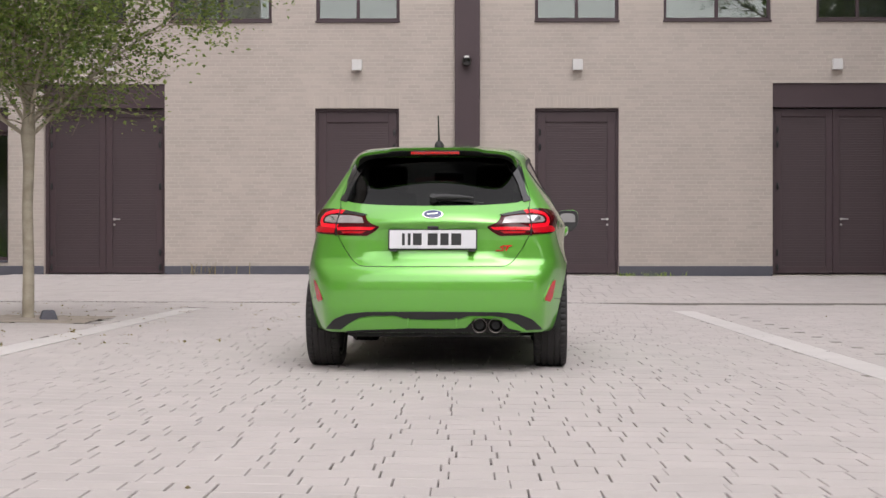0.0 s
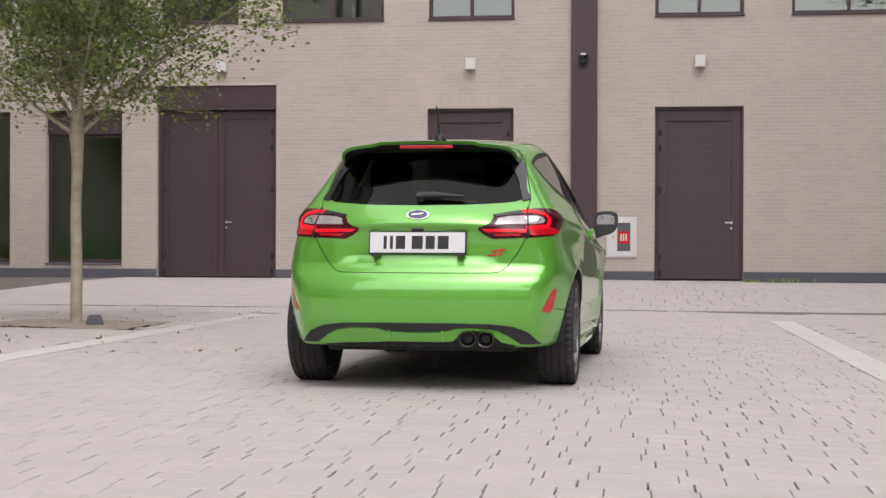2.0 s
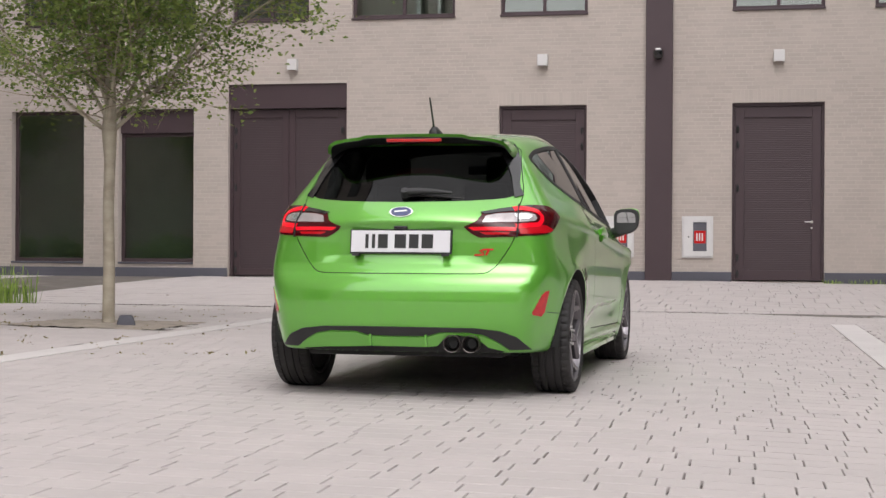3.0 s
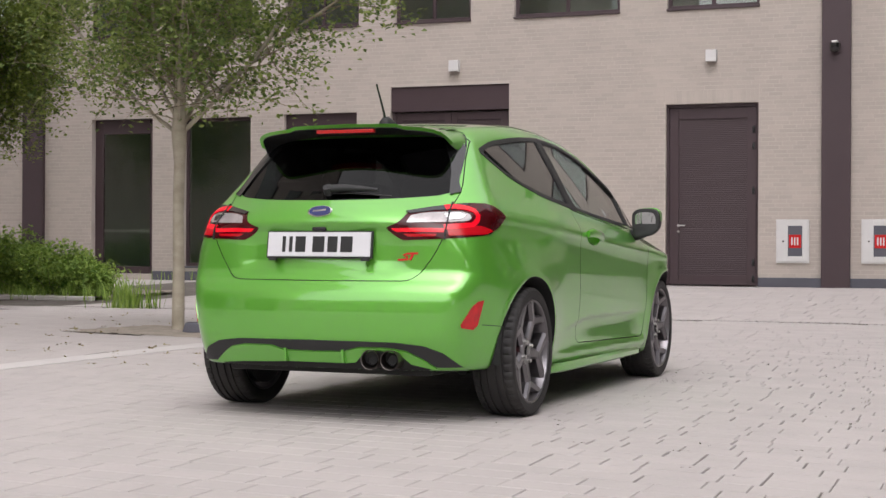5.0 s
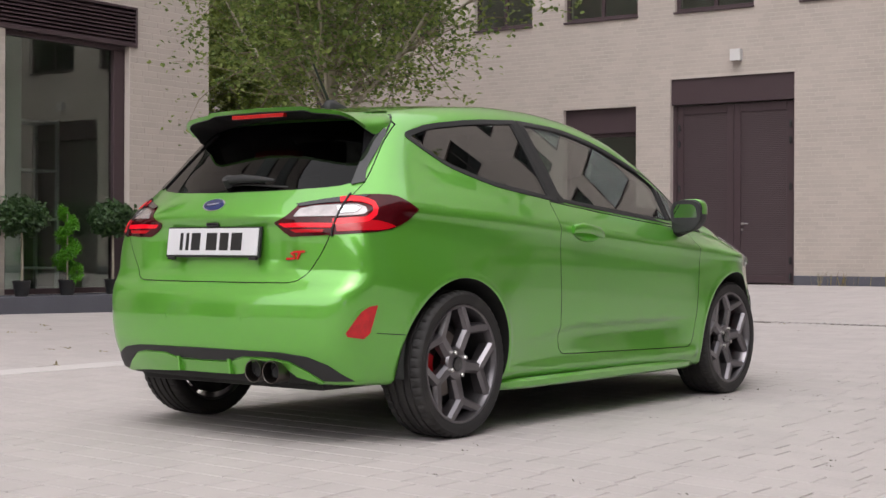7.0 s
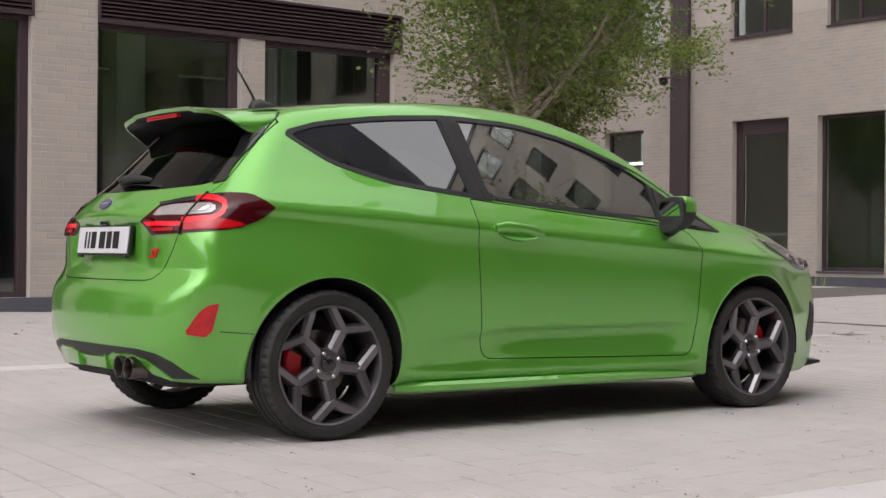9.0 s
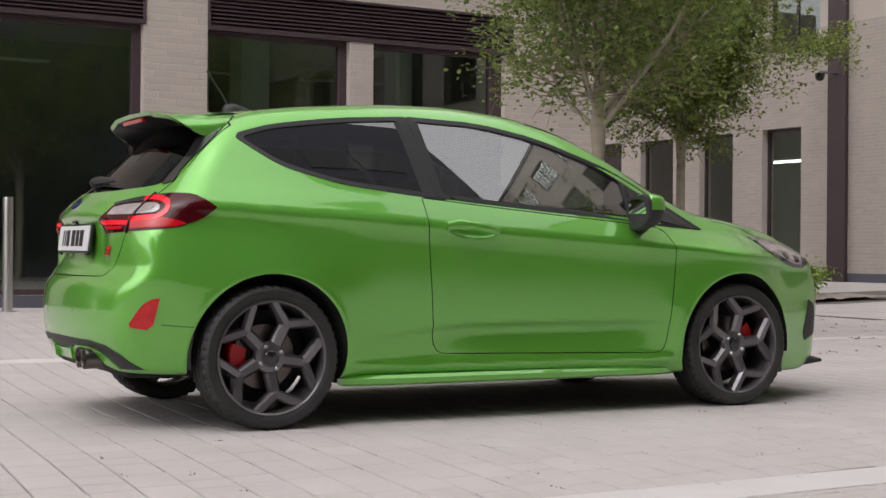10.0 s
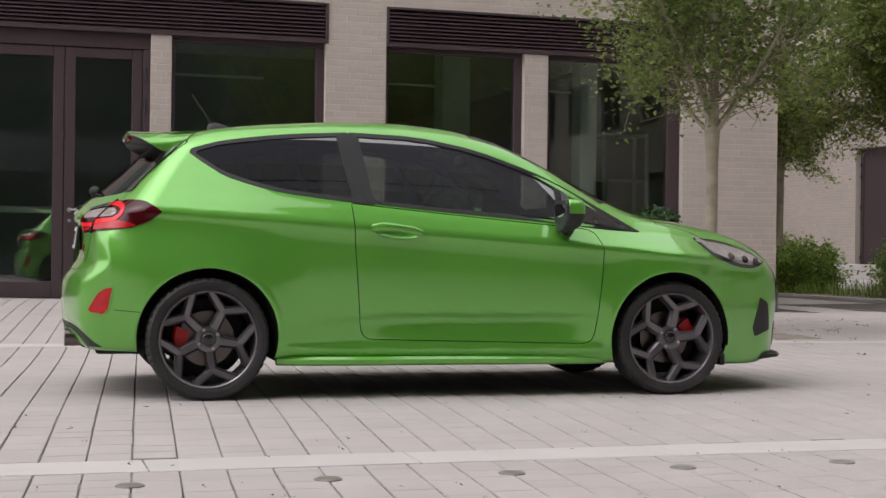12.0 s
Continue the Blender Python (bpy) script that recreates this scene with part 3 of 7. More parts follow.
solid = hull(car_field, (0, 0.25, 0.74), (0, 2.55, 0.60), (90, 170, 60), 300)
room = hull(cabin_field, (0, 0.25, 0.80), (0, 1.9, 0.72), (30, 50, 30), 90)


def clean_cylinder(x0, x1, y, z, r, n=72):
    ring_ = [(y + r * math.cos(2 * math.pi * k / n), z + r * math.sin(2 * math.pi * k / n)) for k in range(n)]
    return fixed_normals(prism(ring_, "x", x0, x1))


wells = joined(*[clean_cylinder(min(s * 0.50, s * 1.1), max(s * 0.50, s * 1.1), y, 0.31, 0.351) for y in (0.0, WHEELBASE) for s in (1, -1)])
side_cuts = joined(fixed_normals(prism(shrunk(QUARTER_IN, -0.006), "x", -1.2, 1.2)), fixed_normals(prism(shrunk(DOOR_IN, -0.006), "x", -1.2, 1.2)))
end_cuts = joined(fixed_normals(prism(shrunk(REAR_GLASS, 0.008), "y", -1.2, 0.12)), fixed_normals(prism(shrunk(SCREEN, 0.01), "z", 0.80, 1.7)))
shell = carved((*solid, [0] * len(solid[1])), ("paint", "underbody"), [(room, 1), (side_cuts, 1), (end_cuts, 1), (wells, 1)], ["DIFFERENCE"] * 4)


def both_sides(outline, x0, x1):
    return joined(fixed_normals(prism(outline, "x", x0, x1)), fixed_normals(prism(outline, "x", -x1, -x0)))


HANDLE_Y, HANDLE_Z = 0.945, 0.853


def handle_hollow(sign):
    """A long shallow bowl that is sunk into the door behind the handle."""
    bm = bmesh.new()
    bmesh.ops.create_uvsphere(bm, u_segments=40, v_segments=24, radius=1)
    edge = onto(SIDE, np.array([[HANDLE_Y, HANDLE_Z]]))[0][0][0]
    for q in bm.verts:
        q.co = Vector((edge + 0.004 + 0.034 * q.co.x, HANDLE_Y + 0.118 * q.co.y, HANDLE_Z - 0.08 * 0.118 * q.co.y + 0.040 * q.co.z))
    return flip(unbm(bm), sign)


hollows = joined(handle_hollow(1), handle_hollow(-1))
doors = carved(shell, ("paint", "underbody"), [(both_sides(shrunk(DOOR, 0.002), 0.70, 1.2), 1), (hollows, 0)], ["INTERSECT", "DIFFERENCE"])
gate_cut = fixed_normals(prism(shrunk(TAILGATE, 0.002), "y", -1.2, -0.10))
gate = carved(shell, ("paint", "underbody"), [(gate_cut, 1)], ["INTERSECT"])
hood = carved(shell, ("paint", "underbody"), [(fixed_normals(prism(shrunk(BONNET, 0.002), "z", 0.70, 1.3)), 1)], ["INTERSECT"])
rest = carved(shell, ("paint", "underbody"), [(both_sides(shrunk(DOOR, -0.002), 0.695, 1.2), 1), (fixed_normals(prism(shrunk(TAILGATE, -0.002), "y", -1.2, -0.09)), 1),
                                              (fixed_normals(prism(shrunk(BONNET, -0.002), "z", 0.69, 1.3)), 1)], ["DIFFERENCE"] * 3)


def sided(piece, sign):
    v, f, ids = piece
    keep = [i for i, q in enumerate(f) if v[list(q)][:, 0].mean() * sign > 0]
    used = sorted({i for k in keep for i in f[k]})
    at = {i: n for n, i in enumerate(used)}
    return v[used], [tuple(at[i] for i in f[k]) for k in keep], [ids[k] for k in keep]


body = lacquered("body", rest, car)
tailgate = lacquered("tailgate", gate, car)
lacquered("bonnet", hood, car)
SIDES = (1, -1)
door_parts = {s: lacquered("door", sided(doors, s), car) for s in SIDES}



def glazed(name, piece, material, parent, label, plain=False):
    """A pane whose mirror images follow the body's form, or the even bow of side glass where it is plain."""
    ob = part(name, piece, material, parent, label, 60)
    v = np.asarray(piece[0])
    side = np.where(v[:, :1] < 0, (-1.0, 1, 1), (1.0, 1, 1))
    if plain:
        bow = np.stack([np.full(len(v), 0.88), 0.09 * (v[:, 1] - 0.75), 0.45 + 0.25 * (v[:, 2] - 1.2)], -1)
        way = bow / np.linalg.norm(bow, axis=1, keepdims=True) * side
    else:
        way = car_normal(v * side) * side
    ob.data.normals_split_custom_set([tuple(way[i]) for poly in ob.data.polygons for i in poly.vertices])
    ob.visible_shadow = False
    return ob


# windows and their black frames
glazed("rear_window", skin(REAR, REAR_GLASS, -0.001, 0.004, 10), "glass_rear", tailgate, "dark tinted rear window")
glazed("windscreen", skin(ABOVE, SCREEN, 0.0, 0.004, 10), "glass_car", car, "clear windscreen")
for s in SIDES:
    glazed("quarter_window", flip(skin(SIDE, QUARTER_IN, -0.004, 0.004, 12, (0.38, 1.20)), s), "glass_tint", car, "dark tinted rear quarter window", True)
    glazed("door_window", flip(skin(SIDE, DOOR_IN, -0.004, 0.004, 12, (1.25, 1.15)), s), "glass_car", door_parts[s], "clear door window", True)
    part("window_trim", flip(ring(SIDE, QUARTER_OUT, QUARTER_IN, 0.003, 0.03), s), "matt_black", car, "satin black window surround", 30)
    part("window_trim", flip(ring(SIDE, DOOR_OUT, DOOR_IN, 0.004, 0.03), s), "matt_black", door_parts[s], "satin black window surround", 30)
    pillar = np.array([(0.668, 1.368), (0.785, 1.366), (0.845, 0.990), (0.735, 0.997)])
    part("pillar_trim", flip(skin(SIDE, np.concatenate([np.linspace(pillar[i], pillar[(i + 1) % 4], 12, endpoint=False) for i in range(4)]), 0.0015, 0.006, 4), s), "matt_black", car, "satin black pillar between the windows", 30)
    part("spoiler_seam", flip(strip(SIDE, [(-0.022, 1.378), (-0.032, 1.370), (-0.116, 1.301), (-0.178, 1.244)], 0.005, 0.0008, 0.004), s), "underbody", tailgate, "dark seam beside the spoiler")
    sail = rounded([(1.875, 1.085), (1.875, 0.935), (2.27, 0.885)], 1)
    part("sail_panel", flip(skin(SIDE, sail, 0.006, 0.01, 4), s), "gloss_black", car, "gloss black corner pane", 30)
    fin = rounded([(0.425, 1.300), (0.495, 1.300), (0.530, 1.262), (0.547, 1.200), (0.560, 1.10), (0.590, 1.048), (0.545, 1.034), (0.505, 1.17)], 1)
    part("glass_fin", flip(skin(REAR, fin, 0.006, 0.012, 5), s), "gloss_black", tailgate, "gloss black fin beside the rear window", 40)

# spoiler over the rear window: a blade whose ends turn down into the black fins
STATIONS = [0.0, 0.5, 0.8, 0.93, 1.0]
tip_x, tip_y, tip_z = (curve(list(zip(STATIONS, q))) for q in ((0.0, 0.262, 0.425, 0.487, 0.506), (-0.385, -0.380, -0.358, -0.320, -0.262), (1.364, 1.359, 1.344, 1.318, 1.282)))
low_x, low_z = (curve(list(zip(STATIONS, q))) for q in ((0.0, 0.27, 0.42, 0.478, 0.512), (1.338, 1.334, 1.318, 1.285, 1.245)))
side_root, _ = onto(SIDE, np.array([[-0.032, 1.368], [-0.075, 1.335], [-0.116, 1.301]]))
flat_root, _ = onto(ABOVE, np.array([[0.0, -0.03], [0.14, -0.03], [0.27, -0.03], [0.36, -0.03], [0.43, -0.03]]))
roots = np.concatenate([flat_root, side_root])
root_at = [curve(list(zip((0.0, 0.26, 0.5, 0.67, 0.8, 0.9, 0.95, 1.0), roots[:, k]))) for k in range(3)]
bm_rows = []
for u in np.concatenate([-np.linspace(1, 0, 31)[:-1], np.linspace(0, 1, 31)]):
    a, sgn = abs(u), 1 if u >= 0 else -1
    notch = 0.010 * (1 - float(step(0.50, 0.58, a)))
    tip = np.array([tip_x(a), tip_y(a), tip_z(a) + notch])
    root = np.array([root_at[k](a) for k in range(3)])
    low = onto(REAR, np.array([[float(low_x(a)), float(low_z(a))]]))[0][0]
    inward = np.array([-0.016 * float(step(0.75, 1, a)), 0.012, -0.015 + 0.008 * float(step(0.8, 1, a))])
    mid = root * 0.5 + tip * 0.5 + (0.006 * float(step(0.75, 1, a)), 0, -0.004)
    row = [root + (0, 0.02, -0.025), root + (0, 0, 0.0015), root * 0.75 + tip * 0.25 + (0, 0, 0.001), mid, root * 0.2 + tip * 0.8 + (0, 0, -0.003), tip, tip + inward * 0.45, tip + inward, low * 0.5 + (tip + inward) * 0.5, low + (0, 0.03, 0)]
    bm_rows.append([(p[0] * sgn, p[1], p[2]) for p in row])
k = len(bm_rows[0])
sv = np.array([p for row in bm_rows for p in row])
sf = [(i * k + j, i * k + (j + 1) % k, (i + 1) * k + (j + 1) % k, (i + 1) * k + j) for i in range(len(bm_rows) - 1) for j in range(k)]
sf += [tuple(range(k)), tuple(range((len(bm_rows) - 1) * k, len(bm_rows) * k))]
spoiler = part("spoiler", fixed_normals((sv, sf)), "paint", tailgate, "green roof spoiler", 40)
belly = [[tuple(np.array(r[q]) + (0, 0.0, lift)) for q, lift in ((7, -0.003), (8, -0.004), (9, -0.004), (9, 0.01), (7, 0.008))] for r in bm_rows]
bv = np.array([p for r in belly for p in r])
bf = [(i * 5 + j, i * 5 + (j + 1) % 5, (i + 1) * 5 + (j + 1) % 5, (i + 1) * 5 + j) for i in range(len(belly) - 1) for j in range(5)]
part("spoiler_underside", fixed_normals((bv, bf)), "matt_black", spoiler, "black underside of the spoiler", 40)
part("brake_light", soft_box(-0.15, -0.376, 1.332, 0.15, -0.352, 1.350, 0.004), "red_bar", spoiler, "red high brake light strip")

# antenna on the roof
base_v = []
for yy, hh in ((-0.055, 0.012), (-0.045, 0.032), (-0.01, 0.040), (0.05, 0.022), (0.10, 0.006)):
    w = 0.030 * (1 - ((yy - 0.02) / 0.1) ** 2) ** 0.5 + 0.004
    base_v.append((yy, hh, w))
av, af = [], []
for yy, hh, w in base_v:
    av += [(-w, yy, -0.02), (-w * 0.9, yy, hh * 0.4), (-w * 0.35, yy, hh), (w * 0.35, yy, hh), (w * 0.9, yy, hh * 0.4), (w, yy, -0.02)]
for i in range(len(base_v) - 1):
    af += [(i * 6 + j, i * 6 + j + 1, i * 6 + 7 + j, i * 6 + 6 + j) for j in range(5)]
af += [tuple(range(6)), tuple(range(24, 30))]
antenna = part("antenna", fixed_normals((np.array(av) + (0, 0.115, float(car_top(0.115)) + 0.001), af)), "matt_black", car, "black roof antenna", 50)
part("rod", tube([(0, 0.085, 1.43), (0, 0.07, 1.465), (0, -0.02, 1.60)], [0.008, 0.006, 0.0045], 8), "matt_black", antenna, "thin black aerial rod", 60)

# rear wiper
p, n = onto(REAR, np.array([[0.0, 1.045], [0.07, 1.05], [0.16, 1.046], [0.24, 1.04], [0.30, 1.036]]))
arm = p + n * 0.022
wiper = part("rear_wiper", tube([tuple(q) for q in arm[:4]], [0.020, 0.019, 0.014, 0.007], 10), "matt_black", tailgate, "black rear wiper arm", 50)
part("pivot", tube([tuple(p[0] - n[0] * 0.01), tuple(p[0] + n[0] * 0.036)], [0.026, 0.022], 16), "matt_black", wiper, "", 50)
blade = p + n * 0.010 - np.array((0, 0, 0.016))
part("blade", tube([tuple(q) for q in blade], [0.005] * 5, 6), "rubber", wiper, "", 50)

# badges and number plate
oval = np.array([(0.062 * math.cos(2 * math.pi * k / 40), 0.955 + 0.025 * math.sin(2 * math.pi * k / 40)) for k in range(40)])
badge = part("badge", skin(REAR, oval, 0.006, 0.010, 3), "chrome", tailgate, "oval badge with a chrome rim", 40)
part("badge_field", skin(REAR, np.array((0, 0.955)) + (oval - (0, 0.955)) * 0.86, 0.0085, 0.004, 3), "badge_blue", badge, "blue oval field", 40)
mark = [(-0.034, 0.953), (-0.022, 0.963), (-0.010, 0.951), (0.004, 0.960), (0.016, 0.950), (0.030, 0.959)]
part("badge_mark", strip(REAR, mark, 0.006, 0.010, 0.003), "chrome", badge, "thin silver scroll")
s_mark = [(0.475, 0.768), (0.412, 0.766), (0.402, 0.757), (0.432, 0.751), (0.430, 0.741), (0.378, 0.738)]
tag = part("trim_badge", strip(REAR, s_mark, 0.009, 0.006, 0.008), "badge_red", tailgate, "small red trim badge")
part("badge_stroke", strip(REAR, [(0.452, 0.764), (0.438, 0.738)], 0.010, 0.006, 0.008), "badge_red", tag)

plate_at = Matrix.Translation((0, -0.632, 0.806)) @ pose(0, 0, 0, -7, 0, 0)
holder = part("plate_holder", moved(soft_box(-0.268, -0.004, -0.064, 0.268, 0.010, 0.062, 0.004), plate_at), "matt_black", tailgate, "black number plate holder")
plate = part("number_plate", moved(soft_box(-0.260, -0.009, -0.0555, 0.260, -0.003, 0.0555, 0.002), plate_at), "plate", holder, "white number plate with dark bars")
for x0, x1 in ((-0.185, -0.168), (-0.150, -0.133), (-0.118, -0.066), (-0.030, 0.030), (0.046, 0.096), (0.112, 0.172)):
    part("plate_bar", moved(box(x0, -0.0102, -0.036, x1, -0.0085, 0.036), plate_at), "plate_ink", plate)
for x in (-0.235, 0.235):
    part("holder_foot", moved(soft_box(x - 0.02, -0.008, -0.074, x + 0.02, 0.008, -0.062, 0.003), plate_at), "matt_black", holder)
part("boot_release", soft_box(-0.035, -0.640, 0.868, 0.035, -0.60, 0.886, 0.006), "gloss_black", tailgate, "black boot release and camera")

# lamps, reflectors and lower trim at the rear
def band(view, top, low, lift, thick, n=90):
    """A band between an upper and a lower line of the same direction."""

    def spaced(o):
        o = np.asarray(o, float)
        s = np.r_[0, np.cumsum(np.linalg.norm(np.diff(o, axis=0), axis=1))]
        t = np.linspace(0, s[-1], n)
        return np.stack([np.interp(t, s, o[:, 0]), np.interp(t, s, o[:, 1])], -1)

    a, b = spaced(top), spaced(low)
    rows = []
    for w in np.linspace(0, 1, 5):
        p, q = onto(view, a * (1 - w) + b * w)
        rows.append(p + q * lift)
        if w == 0:
            rows.insert(0, p + q * (lift - thick))
    p, q = onto(view, b)
    rows.append(p + q * (lift - thick))
    v = np.concatenate(rows)
    f = [(k * n + i, k * n + i + 1, (k + 1) * n + i + 1, (k + 1) * n + i) for k in range(len(rows) - 1) for i in range(n - 1)]
    return fixed_normals((v, f))


CORNER = corner_view(45)
LAMP = rounded([(-0.205, 0.884), (-0.153, 0.911), (-0.10, 0.959), (0.08, 0.989), (0.175, 0.997), (0.275, 0.994), (0.338, 0.963), (0.372, 0.937), (0.32, 0.888), (0.236, 0.849), (0.033, 0.834), (-0.138, 0.826), (-0.164, 0.845)], 1)
WHITE = rounded([(-0.130, 0.904), (-0.103, 0.935), (-0.042, 0.947), (0.118, 0.954), (0.152, 0.942), (0.156, 0.925), (0.138, 0.912), (0.06, 0.905)], 1)
UPPER = [(0.055, 0.972), (0.10, 0.976), (0.150, 0.971), (0.182, 0.957), (0.193, 0.933), (0.180, 0.910), (0.150, 0.893), (0.05, 0.885), (0.02, 0.883)]
LOWER_A = rounded([(-0.185, 0.882), (0.022, 0.878), (0.014, 0.861), (-0.160, 0.864)], 1)
LOWER_B = rounded([(-0.140, 0.856), (-0.012, 0.855), (-0.020, 0.844), (-0.120, 0.843)], 1)
LOW_OUT = rounded([(0.030, 0.884), (0.15, 0.892), (0.20, 0.890), (0.25, 0.878), (0.27, 0.868), (0.22, 0.853), (0.035, 0.846)], 1)
MIRRORED = rounded([(-0.10, 0.930), (-0.04, 0.941), (0.03, 0.946), (0.03, 0.913), (-0.05, 0.911)], 1)
REFLECTOR = rounded([(0.192, 0.560), (0.156, 0.554), (0.121, 0.531), (0.065, 0.452), (0.070, 0.438), (0.136, 0.428), (0.162, 0.450)], 1)
for s in SIDES:
    lamp = part("tail_lamp", flip(skin(CORNER, LAMP, 0.004, 0.02, 8, (0.1, 0.915)), s), "red_lens", car, "tail lamp with a dark red lens and a lit red guide", 40)
    part("reversing_lens", flip(skin(CORNER, WHITE, 0.007, 0.006, 4), s), "clear_lens", lamp, "clear reversing lens", 40)
    part("lens_rib", flip(skin(CORNER, rounded([(0.040, 0.944), (0.110, 0.947), (0.132, 0.936), (0.110, 0.920), (0.045, 0.914)], 1), 0.009, 0.004, 3), s), "chrome", lamp, "bright inner reflector", 40)
    part("lamp_roof", flip(band(CORNER, [(-0.115, 0.955), (0.0, 0.975), (0.08, 0.985), (0.175, 0.992)], [(-0.105, 0.944), (0.0, 0.958), (0.06, 0.962), (0.12, 0.966)], 0.0075, 0.01, 30), s), "gloss_black", lamp, "black upper edge", 40)
    part("light_guide", flip(strip(CORNER, UPPER, 0.021, 0.008, 0.008), s), "red_light", lamp, "lit red light guide", 40)
    part("light_bar", flip(skin(CORNER, LOWER_A, 0.007, 0.006, 4), s), "red_light", lamp, "lit red lower bar", 40)
    part("light_bar", flip(skin(CORNER, LOWER_B, 0.007, 0.006, 4), s), "red_dim", lamp, "red lower bar", 40)
    part("light_bar", flip(skin(CORNER, LOW_OUT, 0.007, 0.006, 4), s), "red_dim", lamp, "red outer bar", 40)
    seam = [(0.574, 0.995), (0.578, 0.962), (0.590, 0.890), (0.588, 0.828)]
    part("lamp_seam", flip(strip(REAR, seam, 0.006, 0.012, 0.02), s), "underbody", lamp, "dark seam across the lamp")
    part("rear_reflector", flip(skin(CORNER, REFLECTOR, 0.005, 0.015, 5), s), "red_plastic", car, "red triangular bumper reflector", 40)
    part("reflector_edge", flip(ring(CORNER, shrunk(REFLECTOR, -0.009), shrunk(REFLECTOR, 0.001), 0.003, 0.01), s), "paint", car, "green raised edge", 40)
    part("bumper_seam", flip(strip(SIDE, [(-0.46, 0.449), (-0.40, 0.444), (-0.335, 0.439)], 0.0035, 0.0008, 0.003), s), "underbody", car)
    part("parking_sensor", flip(skin(REAR, np.array([(0.215 + 0.011 * math.cos(a), 0.498 + 0.011 * math.sin(a)) for a in np.linspace(0, 2 * math.pi, 16, endpoint=False)]), 0.0015, 0.004, 2), s), "paint", car, "round parking sensor")

BLACK_TOP = [(-0.66, 0.262), (-0.60, 0.325), (-0.52, 0.357), (-0.40, 0.371), (-0.2, 0.374), (0, 0.375), (0.2, 0.374), (0.40, 0.371), (0.52, 0.357), (0.60, 0.325), (0.66, 0.262)]
BLACK_LOW = [(0.56, 0.262), (0.50, 0.305), (0.44, 0.337), (0.36, 0.350), (0.22, 0.350), (0.15, 0.330), (0.0, 0.327), (-0.15, 0.330), (-0.22, 0.350), (-0.36, 0.350), (-0.44, 0.337), (-0.50, 0.305), (-0.56, 0.262)]


diffuser = part("diffuser", band(REAR, BLACK_TOP, BLACK_LOW[::-1], 0.004, 0.02), "matt_black", car, "black honeycomb diffuser surround", 35)
insert_low = [(-0.54, 0.256), (-0.40, 0.266), (-0.22, 0.272), (-0.15, 0.276), (0.15, 0.276), (0.20, 0.280), (0.24, 0.322), (0.30, 0.340), (0.40, 0.325), (0.455, 0.275), (0.54, 0.256)]
part("diffuser_insert", band(REAR, [(x, z - 0.004) for x, z in BLACK_LOW[::-1]], insert_low, 0.008, 0.03), "paint", diffuser, "green diffuser insert", 35)
# the shade below the insert is laid on as a black band
part("diffuser_shadow", band(REAR, [(x, z + 0.004) for x, z in insert_low], [(-0.52, 0.247), (-0.3, 0.247), (0.3, 0.247), (0.52, 0.247)], 0.003, 0.02), "underbody", diffuser, "black band standing for the shade below the diffuser insert", 35)
for x in (-0.145, 0.145):
    part("diffuser_fin", fixed_normals((np.array([(x - 0.006, -0.690, 0.335), (x + 0.006, -0.690, 0.335), (x - 0.005, -0.680, 0.275), (x + 0.005, -0.680, 0.275), (x - 0.006, -0.60, 0.335), (x + 0.006, -0.60, 0.335), (x - 0.005, -0.60, 0.265), (x + 0.005, -0.60, 0.265)]),
                                           [(0, 1, 3, 2), (4, 6, 7, 5), (0, 2, 6, 4), (1, 5, 7, 3), (0, 4, 5, 1), (2, 3, 7, 6)])), "paint", diffuser, "small green fin")
pipes = part("exhaust", tube([(0.33, 0.3, 0.23), (0.33, -0.30, 0.255), (0.33, -0.50, 0.288)], [0.035, 0.05, 0.055], 20), "dark_steel", car, "twin steel exhaust tips", 40)
for x in (0.283, 0.379):
    v, f = lathe([(0.0385, 0.22), (0.0405, 0.02), (0.0415, 0.004), (0.041, 0.0), (0.0385, 0.001), (0.0365, 0.008), (0.0360, 0.20)], 40)
    v = v[:, [1, 0, 2]]
    ob = part("exhaust_tip", fixed_normals((v * (1.08, 1, 1.08) + (x, -0.690, 0.293), f)), "dark_steel", pipes, "polished round exhaust tip", 40)
    v, f = lathe([(0.0, 0.02), (0.022, 0.02), (0.024, 0.015), (0.026, 0.03), (0.026, 0.12)], 24)
    part("inner_pipe", fixed_normals((v[:, [1, 0, 2]] + (x, -0.674, 0.293), f)), "underbody", ob, "", 40)

# door handles and mirrors


def mirror_shell(cap):
    """The mirror's casing, or the painted cap over its upper front."""
    bm = bmesh.new()
    bmesh.ops.create_uvsphere(bm, u_segments=32, v_segments=20, radius=1)
    for q in bm.verts:
        x, y, z = q.co
        sq = lambda t: math.copysign(abs(t) ** 0.62, t)
        grow = 1.03 if cap else 1.0
        deep = (0.102 if y > 0 else 0.014) * sq(y)
        tall = (0.068 + 0.008 * x) if z > 0 else 0.098 - 0.03 * x
        q.co = Vector((0.886 + 0.082 * grow * sq(x), 1.83 + deep * grow + 0.006 * x + 0.012 * z, 0.968 + tall * grow * sq(z)))
    if cap:
        for place, way in (((0, 0, 0.962), (0, 0, -1)), ((0, 1.834, 0), (0, -1, 0))):
            bmesh.ops.bisect_plane(bm, geom=list(bm.verts) + list(bm.edges) + list(bm.faces), plane_co=place, plane_no=way, clear_outer=True)
    return unbm(bm)


